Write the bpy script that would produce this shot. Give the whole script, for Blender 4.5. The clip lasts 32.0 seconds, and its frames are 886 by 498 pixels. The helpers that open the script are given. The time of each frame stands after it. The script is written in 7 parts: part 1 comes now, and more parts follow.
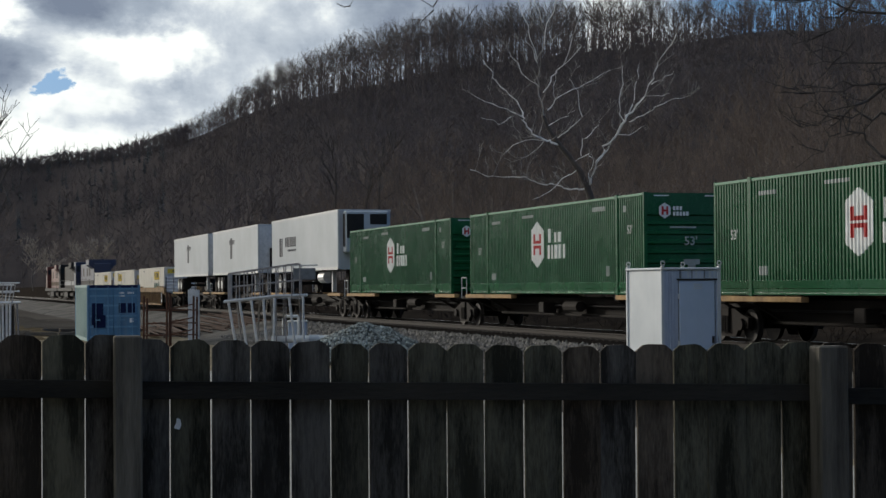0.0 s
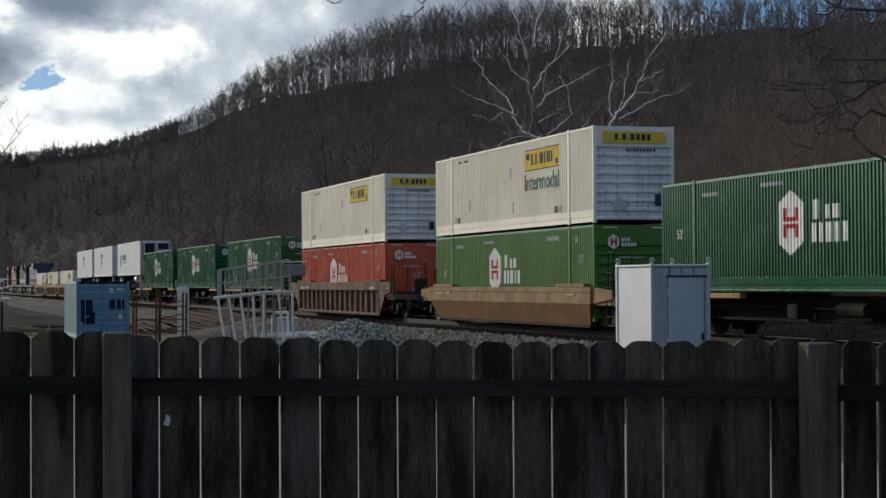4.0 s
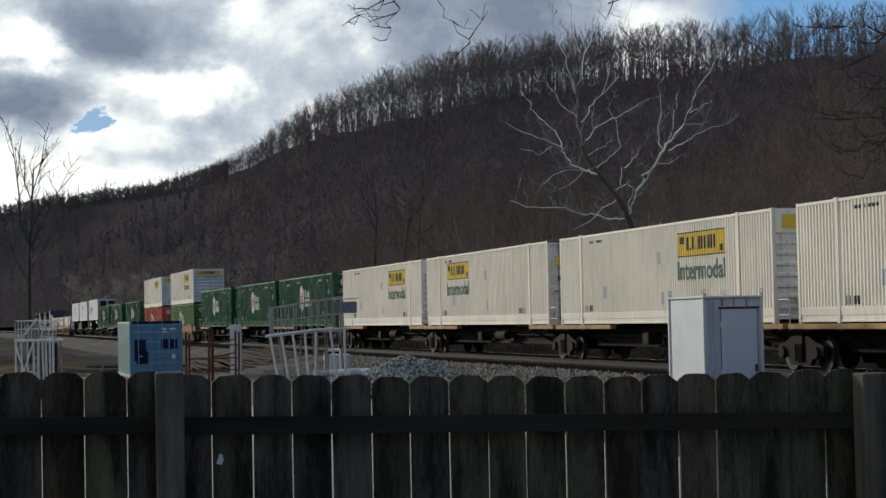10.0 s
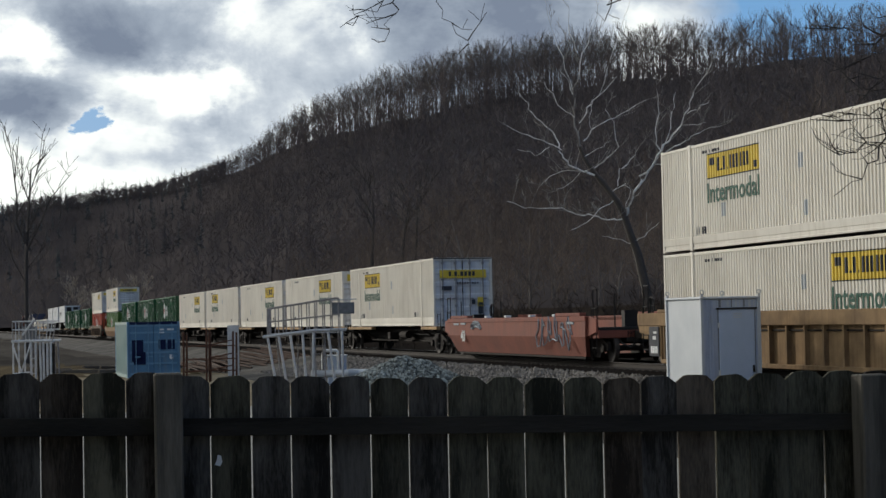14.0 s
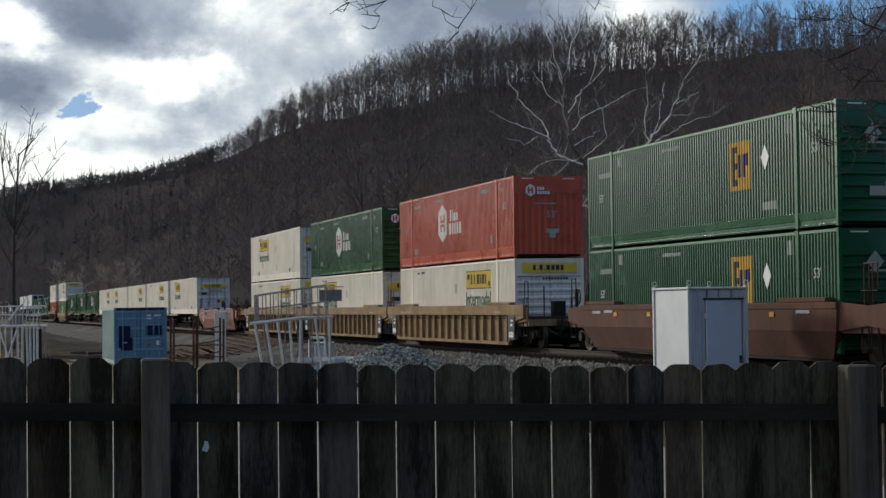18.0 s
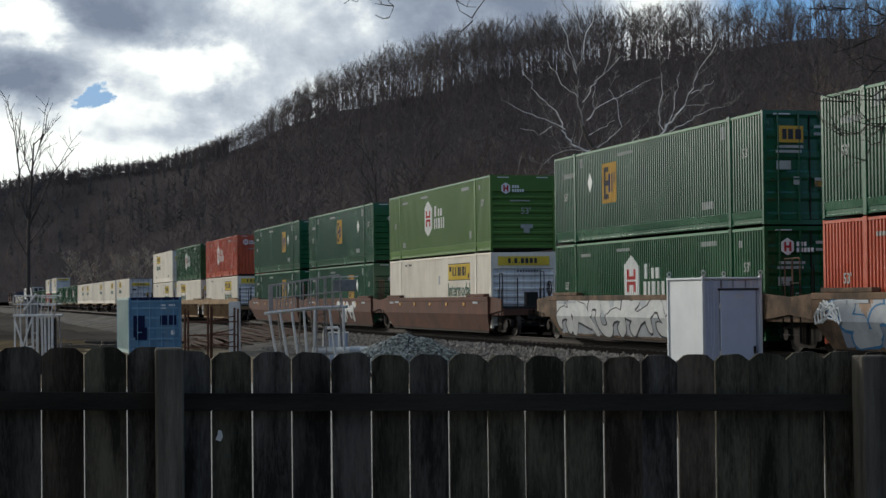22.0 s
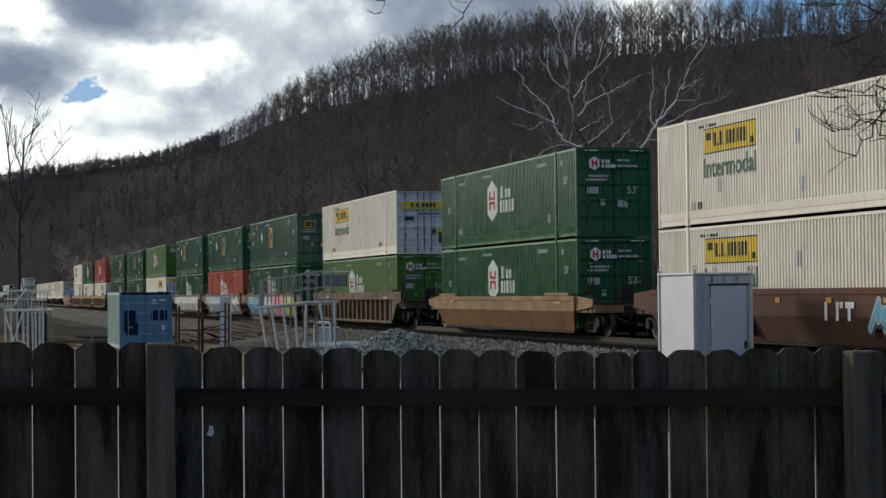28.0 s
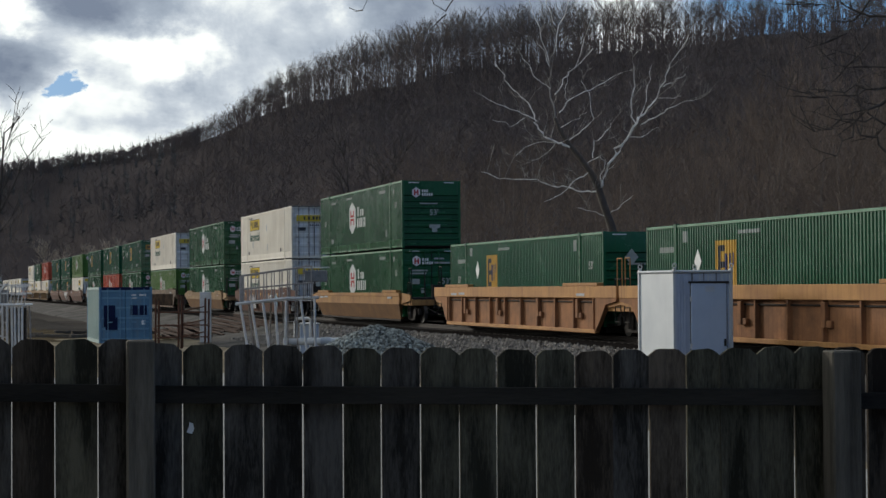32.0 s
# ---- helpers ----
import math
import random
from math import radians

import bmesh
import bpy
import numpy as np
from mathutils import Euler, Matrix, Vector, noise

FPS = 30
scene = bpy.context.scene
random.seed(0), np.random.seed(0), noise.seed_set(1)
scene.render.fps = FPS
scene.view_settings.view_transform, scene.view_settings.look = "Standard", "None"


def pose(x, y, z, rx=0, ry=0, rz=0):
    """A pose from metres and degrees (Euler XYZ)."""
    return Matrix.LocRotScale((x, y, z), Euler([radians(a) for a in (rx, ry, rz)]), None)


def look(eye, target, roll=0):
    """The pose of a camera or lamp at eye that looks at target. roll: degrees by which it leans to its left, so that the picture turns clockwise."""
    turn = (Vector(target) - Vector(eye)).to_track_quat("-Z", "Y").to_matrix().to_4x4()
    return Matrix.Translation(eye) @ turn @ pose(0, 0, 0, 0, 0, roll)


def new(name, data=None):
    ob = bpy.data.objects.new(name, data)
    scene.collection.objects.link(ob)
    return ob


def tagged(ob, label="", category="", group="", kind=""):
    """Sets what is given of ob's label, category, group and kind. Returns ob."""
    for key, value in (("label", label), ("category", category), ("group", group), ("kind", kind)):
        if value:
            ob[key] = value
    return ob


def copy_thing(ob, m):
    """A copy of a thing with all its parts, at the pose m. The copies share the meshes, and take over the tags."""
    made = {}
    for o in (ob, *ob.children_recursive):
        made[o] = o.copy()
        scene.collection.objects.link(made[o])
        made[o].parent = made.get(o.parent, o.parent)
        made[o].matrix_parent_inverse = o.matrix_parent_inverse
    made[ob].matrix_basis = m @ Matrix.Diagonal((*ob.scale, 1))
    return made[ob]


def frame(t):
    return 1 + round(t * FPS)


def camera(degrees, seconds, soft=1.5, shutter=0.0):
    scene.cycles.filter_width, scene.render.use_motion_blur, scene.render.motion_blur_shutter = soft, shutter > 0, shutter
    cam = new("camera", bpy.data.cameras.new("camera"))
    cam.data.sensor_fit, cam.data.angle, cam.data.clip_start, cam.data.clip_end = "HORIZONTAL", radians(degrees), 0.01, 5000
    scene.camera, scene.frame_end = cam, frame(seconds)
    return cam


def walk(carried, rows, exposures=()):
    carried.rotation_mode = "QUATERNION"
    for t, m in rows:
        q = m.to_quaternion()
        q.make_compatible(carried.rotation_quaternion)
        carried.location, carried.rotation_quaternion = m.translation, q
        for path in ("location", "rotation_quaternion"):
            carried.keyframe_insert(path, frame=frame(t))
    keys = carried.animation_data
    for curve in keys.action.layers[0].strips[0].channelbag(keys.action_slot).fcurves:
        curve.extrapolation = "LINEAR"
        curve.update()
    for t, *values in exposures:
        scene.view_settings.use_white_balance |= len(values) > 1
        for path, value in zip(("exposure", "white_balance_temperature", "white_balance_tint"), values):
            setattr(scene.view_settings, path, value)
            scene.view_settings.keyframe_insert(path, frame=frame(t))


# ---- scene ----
# The eye is held 1.65 m over the garden; the track runs away to the left, TH degrees off the straight view.
EYE, TH, FACE = 1.65, 16.54, 19.65
cam = camera(27.59, 32.0, soft=1.5)
# seconds, drift to the right and up, yaw, pitch, roll of the hand-held camera
PATH = [
(0, -0.000, -0.000, -0.000, 1.181, 0.391), (0.5, 0.000, -0.001, -0.049, 1.139, 0.315), (1, 0.002, 0.001, -0.166, 1.145, 0.371),
(1.5, 0.003, -0.000, -0.130, 1.170, 0.424), (2, 0.002, 0.001, -0.138, 1.229, 0.367), (2.5, 0.002, -0.001, 0.034, 1.165, 0.340),
(3, 0.002, 0.000, -0.110, 1.063, 0.325), (3.5, 0.001, -0.000, -0.331, 1.075, 0.317), (5.5, 0.000, -0.000, -0.242, 1.043, 0.465),
(6, 0.000, -0.002, -0.298, 1.181, 0.421), (6.5, 0.002, -0.000, 0.176, 1.158, 0.471), (7, 0.003, -0.001, 0.113, 1.352, 0.688),
(7.5, 0.003, 0.001, 0.229, 1.807, 0.952), (8, 0.003, 0.001, 0.613, 2.107, 1.064), (8.5, 0.005, 0.001, 0.757, 2.283, 1.149),
(9, 0.003, 0.001, 0.973, 2.281, 1.131), (9.5, 0.004, 0.002, 1.123, 2.233, 1.163), (10, 0.004, 0.001, 1.309, 2.209, 1.180),
(10.5, 0.001, 0.002, 1.346, 2.163, 1.127), (11, 0.002, 0.001, 1.205, 2.157, 1.117), (11.5, 0.001, 0.001, 1.166, 2.101, 1.081),
(12, 0.002, 0.002, 1.120, 2.058, 1.020), (12.5, 0.002, 0.003, 1.003, 2.075, 1.090), (13, 0.002, 0.003, 1.117, 2.082, 1.140),
(13.5, 0.001, 0.001, 1.037, 2.186, 1.107), (14, 0.000, 0.003, 1.228, 2.227, 1.162), (14.5, 0.000, 0.002, 1.107, 2.188, 1.100),
(16.5, -0.004, 0.003, 1.011, 1.896, 0.827), (17, -0.001, 0.000, 1.023, 1.893, 0.845), (17.5, 0.000, 0.001, 1.032, 1.867, 0.901),
(18, -0.002, 0.001, 0.826, 1.848, 0.716), (18.5, -0.002, 0.000, 0.900, 1.723, 0.650), (19, -0.001, 0.000, 1.033, 1.671, 0.722),
(19.5, -0.002, 0.001, 0.859, 1.711, 0.770), (20, -0.002, 0.001, 0.808, 1.732, 0.785), (20.5, -0.001, -0.001, 0.822, 1.733, 0.726),
(21, -0.001, 0.001, 0.844, 1.710, 0.749), (21.5, 0.000, 0.001, 1.110, 1.621, 0.685), (22, 0.000, 0.000, 1.276, 1.539, 0.647),
(22.5, 0.000, 0.001, 1.142, 1.520, 0.624), (23, -0.000, -0.001, 1.026, 1.511, 0.614), (23.5, 0.001, 0.000, 1.012, 1.439, 0.620),
(24, 0.002, -0.001, 0.933, 1.451, 0.696), (24.5, 0.001, -0.001, 0.968, 1.406, 0.574), (25, 0.000, -0.001, 0.935, 1.345, 0.512),
(25.5, 0.000, -0.001, 0.948, 1.256, 0.658), (27.5, 0.001, 0.000, 1.089, 1.371, 0.610), (28, -0.001, 0.001, 0.990, 1.377, 0.618),
(28.5, -0.000, 0.003, 0.917, 1.353, 0.607), (29, -0.001, 0.004, 0.774, 1.326, 0.563), (29.5, -0.003, 0.001, 0.699, 1.315, 0.447),
(30, -0.003, 0.003, 0.654, 1.285, 0.472), (30.5, -0.002, 0.005, 0.458, 1.293, 0.406), (31, -0.000, 0.005, 0.395, 1.246, 0.501),
(31.5, -0.002, 0.005, 0.289, 1.260, 0.421), (32, -0.003, 0.007, 0.365, 1.252, 0.360)]
walk(cam, [(t, pose(dx * 1.15, 0, EYE + dz * 1.15, 90 + pitch, roll, yaw)) for t, dx, dz, yaw, pitch, roll in PATH])
scene.view_settings.exposure = -0.13

# ---- sky and sun ----
SUN_AZ, SUN_EL = -44.0, 15.0          # degrees to the left of the straight view, and above the horizon


def build_world():
    w = bpy.data.worlds.new("sky")
    scene.world = w
    w.use_nodes = True
    nt = w.node_tree
    nt.nodes.clear()
    N, L = nt.nodes.new, nt.links.new
    out, bg = N("ShaderNodeOutputWorld"), N("ShaderNodeBackground")
    bg.inputs["Strength"].default_value = 0.1
    sky = N("ShaderNodeTexSky")
    sky.sky_type, sky.sun_disc = "NISHITA", False
    sky.sun_elevation, sky.sun_rotation = radians(SUN_EL), radians(SUN_AZ)
    co = N("ShaderNodeTexCoord")

    def mapping(sx, sy, sz, at=(0, 0, 0)):
        m = N("ShaderNodeMapping")
        m.inputs["Scale"].default_value = (sx, sy, sz)
        m.inputs["Location"].default_value = at
        L(co.outputs["Generated"], m.inputs["Vector"])
        return m.outputs["Vector"]

    def noise_tex(vec, scale, detail, rough, dist=0.0):
        n = N("ShaderNodeTexNoise")
        n.inputs["Scale"].default_value, n.inputs["Detail"].default_value = scale, detail
        n.inputs["Roughness"].default_value, n.inputs["Distortion"].default_value = rough, dist
        L(vec, n.inputs["Vector"])
        return n.outputs["Fac"]

    def ramp(fac, stops):
        r = N("ShaderNodeValToRGB")
        e = r.color_ramp.elements
        while len(e) < len(stops):
            e.new(0.5)
        for el, (p, c) in zip(e, stops):
            el.position, el.color = p, (*c, 1)
        L(fac, r.inputs["Fac"])
        return r.outputs["Color"]

    def mix(fac, a, b):
        m = N("ShaderNodeMix")
        m.data_type = "RGBA"
        for sock, v in ((m.inputs[0], fac), (m.inputs[6], a), (m.inputs[7], b)):
            if hasattr(v, "links"):
                L(v, sock)
            else:
                sock.default_value = v
        return m.outputs[2]

    def op(kind, x, y=0.0, z=0.0):
        n = N("ShaderNodeMath")
        n.operation = kind
        for i, v in enumerate((x, y, z)):
            if hasattr(v, "links"):
                L(v, n.inputs[i])
            else:
                n.inputs[i].default_value = v
        return n.outputs[0]

    # directions, wavered so that cloud edges are ragged
    warp = N("ShaderNodeTexNoise")
    warp.inputs["Scale"].default_value, warp.inputs["Detail"].default_value, warp.inputs["Roughness"].default_value = 11.0, 7, 0.6
    L(mapping(1, 1, 1.6), warp.inputs["Vector"])
    wv = N("ShaderNodeVectorMath")
    wv.operation = "SUBTRACT"
    L(warp.outputs["Color"], wv.inputs[0])
    wv.inputs[1].default_value = (0.5, 0.5, 0.5)
    wa = N("ShaderNodeVectorMath")
    wa.operation = "MULTIPLY_ADD"
    L(wv.outputs[0], wa.inputs[0])
    wa.inputs[1].default_value = (0.1, 0.0, 0.06)
    L(co.outputs["Generated"], wa.inputs[2])
    sep = N("ShaderNodeSeparateXYZ")
    L(wa.outputs[0], sep.inputs[0])
    ahead = op("GREATER_THAN", sep.outputs["Y"], 0.0)

    def bank(x, z, rx, rz):
        """A soft round weight in the part of the sky ahead, about the direction (x, z)."""
        dx, dz = op("DIVIDE", op("SUBTRACT", sep.outputs["X"], x), rx), op("DIVIDE", op("SUBTRACT", sep.outputs["Z"], z), rz)
        d = op("MULTIPLY_ADD", dx, dx, op("MULTIPLY", dz, dz))
        return op("MULTIPLY", ahead, op("DIVIDE", 1.0, op("ADD", 1.0, op("MULTIPLY", d, d))))

    thick = noise_tex(mapping(1, 1, 2.0, SKY_AT), 8.0, 8, 0.58, 0.3)
    thick = op("MULTIPLY_ADD", noise_tex(mapping(1, 1, 1.15, (3.1, 0.4, 1.2)), 19.0, 10, 0.6, 0.35), 0.62, op("MULTIPLY_ADD", thick, 0.9, -0.36))
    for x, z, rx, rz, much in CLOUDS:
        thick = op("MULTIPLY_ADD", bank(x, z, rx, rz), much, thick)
    # thin cloud is bright, thick cloud grey and blue below, gaps show the sky
    cloud = ramp(thick, ((0.29, (11.6, 12.0, 11.6)), (0.37, (9.4, 10.0, 10.1)), (0.46, (6.6, 7.3, 8.0)), (0.58, (4.2, 4.9, 5.8)), (0.80, (2.2, 2.7, 3.6))))
    # the cloud field lies towards the sun; away from it the sky clears
    away = op("ADD", op("MULTIPLY", sep.outputs["X"], 0.62), op("MULTIPLY", sep.outputs["Y"], -0.55))
    clear = op("ADD", op("ADD", op("MULTIPLY_ADD", away, 0.5, 0.2), op("MULTIPLY", op("MAXIMUM", away, 0.0), 0.5)), op("MULTIPLY", bank(-0.206, 0.107, 0.0068, 0.0056), 1.0))
    clear = op("ADD", clear, op("MULTIPLY", bank(0.2, 0.165, 0.085, 0.05), 0.75))
    gap = ramp(op("SUBTRACT", clear, op("MULTIPLY", thick, 0.55)), ((0.06, (0, 0, 0)), (0.38, (1, 1, 1))))
    blue = N("ShaderNodeVectorMath")
    blue.operation = "SCALE"
    blue.inputs["Scale"].default_value = 0.8
    L(sky.outputs["Color"], blue.inputs[0])
    L(mix(gap, cloud, mix(0.7, blue.outputs["Vector"], mix(op("MAXIMUM", sep.outputs["Y"], 0.0), (1.0, 2.3, 5.2, 1), (1.6, 4.4, 8.6, 1)))), bg.inputs["Color"])
    L(bg.outputs[0], out.inputs["Surface"])


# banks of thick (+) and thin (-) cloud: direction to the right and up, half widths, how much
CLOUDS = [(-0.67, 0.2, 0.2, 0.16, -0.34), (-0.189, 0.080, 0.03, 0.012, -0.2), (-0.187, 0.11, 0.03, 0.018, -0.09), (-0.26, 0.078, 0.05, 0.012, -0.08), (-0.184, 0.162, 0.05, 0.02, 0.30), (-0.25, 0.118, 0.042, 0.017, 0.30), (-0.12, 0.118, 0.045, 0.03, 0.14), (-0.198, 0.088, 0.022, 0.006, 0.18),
          (-0.235, 0.146, 0.02, 0.008, -0.2), (-0.155, 0.132, 0.02, 0.012, -0.2), (-0.2, 0.1, 0.05, 0.012, -0.14), (-0.24, 0.083, 0.05, 0.008, -0.2), (-0.07, 0.168, 0.025, 0.010, -0.16), (-0.01, 0.15, 0.07, 0.04, 0.2), (0.078, 0.16, 0.014, 0.012, -0.14), (0.02, 0.155, 0.045, 0.025, 0.2), (-0.243, 0.152, 0.016, 0.012, -0.25), (-0.156, 0.129, 0.014, 0.012, -0.2), (-0.128, 0.167, 0.016, 0.01, -0.18)]
SKY_AT = (0.0, 0.0, 0.0)
build_world()
sun = new("sun", bpy.data.lights.new("sun", "SUN"))
sun.data.energy, sun.data.angle, sun.data.color = 2.3, radians(7), (1.0, 0.93, 0.82)
sun.matrix_world = look((0, 0, 0), (-math.sin(radians(SUN_AZ)), -math.cos(radians(SUN_AZ)), -math.tan(radians(SUN_EL))))
sun.location = (-60, 60, 80)

# ---- materials ----
def mat(name, a, b=None, scale=3.0, rough=0.7, metal=0.0, stretch=(1, 1, 1), bump=0.15, fine=40.0, streak=0.0, dirt=None, spread=0.0, low=0.35, high=0.65, spec=0.5, glow=0.0, island=0.0):
    """A worn surface: two colours mixed by a coarse and a fine noise, optional runs of dirt down it, and fine relief.
    spread: how far the brightness differs from piece to piece."""
    m = bpy.data.materials.new(name)
    m.use_nodes = True
    nt = m.node_tree
    N, L = nt.nodes.new, nt.links.new
    p = nt.nodes["Principled BSDF"]
    b = b or tuple(c * 0.7 for c in a)
    co = N("ShaderNodeTexCoord")
    mp = N("ShaderNodeMapping")
    mp.inputs["Scale"].default_value = stretch
    L(co.outputs["Object"], mp.inputs["Vector"])
    shift = N("ShaderNodeObjectInfo")
    add = N("ShaderNodeVectorMath")
    add.operation = "MULTIPLY_ADD"
    L(shift.outputs["Random"], add.inputs[0])
    add.inputs[1].default_value = (37, 17, 11)
    L(mp.outputs[0], add.inputs[2])

    def noise_tex(s, detail, rough_):
        n = N("ShaderNodeTexNoise")
        n.inputs["Scale"].default_value, n.inputs["Detail"].default_value, n.inputs["Roughness"].default_value = s, detail, rough_
        L(add.outputs[0], n.inputs["Vector"])
        return n.outputs["Fac"]

    def math_node(op, x, y):
        n = N("ShaderNodeMath")
        n.operation = op
        for i, v in enumerate((x, y)):
            if hasattr(v, "links"):
                L(v, n.inputs[i])
            else:
                n.inputs[i].default_value = v
        return n.outputs[0]

    coarse, grain = noise_tex(scale, 6, 0.6), noise_tex(fine, 4, 0.65)
    fac = math_node("ADD", math_node("MULTIPLY", coarse, 0.72), math_node("MULTIPLY", grain, 0.28))
    r = N("ShaderNodeMapRange")
    r.inputs["From Min"].default_value, r.inputs["From Max"].default_value = low, high
    L(fac, r.inputs["Value"])
    mx = N("ShaderNodeMix")
    mx.data_type = "RGBA"
    L(r.outputs[0], mx.inputs[0])
    mx.inputs[6].default_value, mx.inputs[7].default_value = (*b, 1), (*a, 1)
    col = mx.outputs[2]
    if streak > 0:
        sm = N("ShaderNodeMapping")
        sm.inputs["Scale"].default_value = (9, 9, 0.35)
        L(co.outputs["Object"], sm.inputs["Vector"])
        sn = N("ShaderNodeTexNoise")
        sn.inputs["Scale"].default_value, sn.inputs["Detail"].default_value = 1.0, 5
        so = N("ShaderNodeVectorMath")
        so.operation = "MULTIPLY_ADD"
        L(shift.outputs["Random"], so.inputs[0])
        so.inputs[1].default_value = (23, 31, 7)
        L(sm.outputs[0], so.inputs[2])
        L(so.outputs[0], sn.inputs["Vector"])
        sr = N("ShaderNodeMapRange")
        sr.inputs["From Min"].default_value, sr.inputs["From Max"].default_value, sr.inputs["To Max"].default_value = 0.5, 0.75, streak
        L(sn.outputs["Fac"], sr.inputs["Value"])
        sx = N("ShaderNodeMix")
        sx.data_type = "RGBA"
        L(sr.outputs[0], sx.inputs[0])
        L(col, sx.inputs[6])
        sx.inputs[7].default_value = (*(dirt or (0.08, 0.06, 0.045)), 1)
        col = sx.outputs[2]
    if spread > 0:
        hv = N("ShaderNodeHueSaturation")
        vr = N("ShaderNodeMapRange")
        vr.inputs["To Min"].default_value, vr.inputs["To Max"].default_value = 1 - spread, 1 + spread
        L(shift.outputs["Random"], vr.inputs["Value"])
        L(vr.outputs[0], hv.inputs["Value"])
        L(col, hv.inputs["Color"])
        col = hv.outputs["Color"]
    if island > 0:
        hv = N("ShaderNodeHueSaturation")
        vr = N("ShaderNodeMapRange")
        vr.inputs["To Min"].default_value, vr.inputs["To Max"].default_value = 1 - island, 1 + island
        geo = N("ShaderNodeNewGeometry")
        L(geo.outputs["Random Per Island"], vr.inputs["Value"])
        L(vr.outputs[0], hv.inputs["Value"])
        L(col, hv.inputs["Color"])
        col = hv.outputs["Color"]
    L(col, p.inputs["Base Color"])
    rr = N("ShaderNodeMapRange")
    rr.inputs["To Min"].default_value, rr.inputs["To Max"].default_value = max(0.05, rough - 0.12), min(1, rough + 0.12)
    L(fac, rr.inputs["Value"])
    L(rr.outputs[0], p.inputs["Roughness"])
    p.inputs["Metallic"].default_value = metal
    p.inputs["Specular IOR Level"].default_value = spec
    if bump > 0:
        bn = N("ShaderNodeBump")
        bn.inputs["Strength"].default_value, bn.inputs["Distance"].default_value = bump, 0.02
        L(fac, bn.inputs["Height"])
        L(bn.outputs[0], p.inputs["Normal"])
    if glow > 0:
        p.inputs["Emission Color"].default_value, p.inputs["Emission Strength"].default_value = (*a, 1), glow
    return m


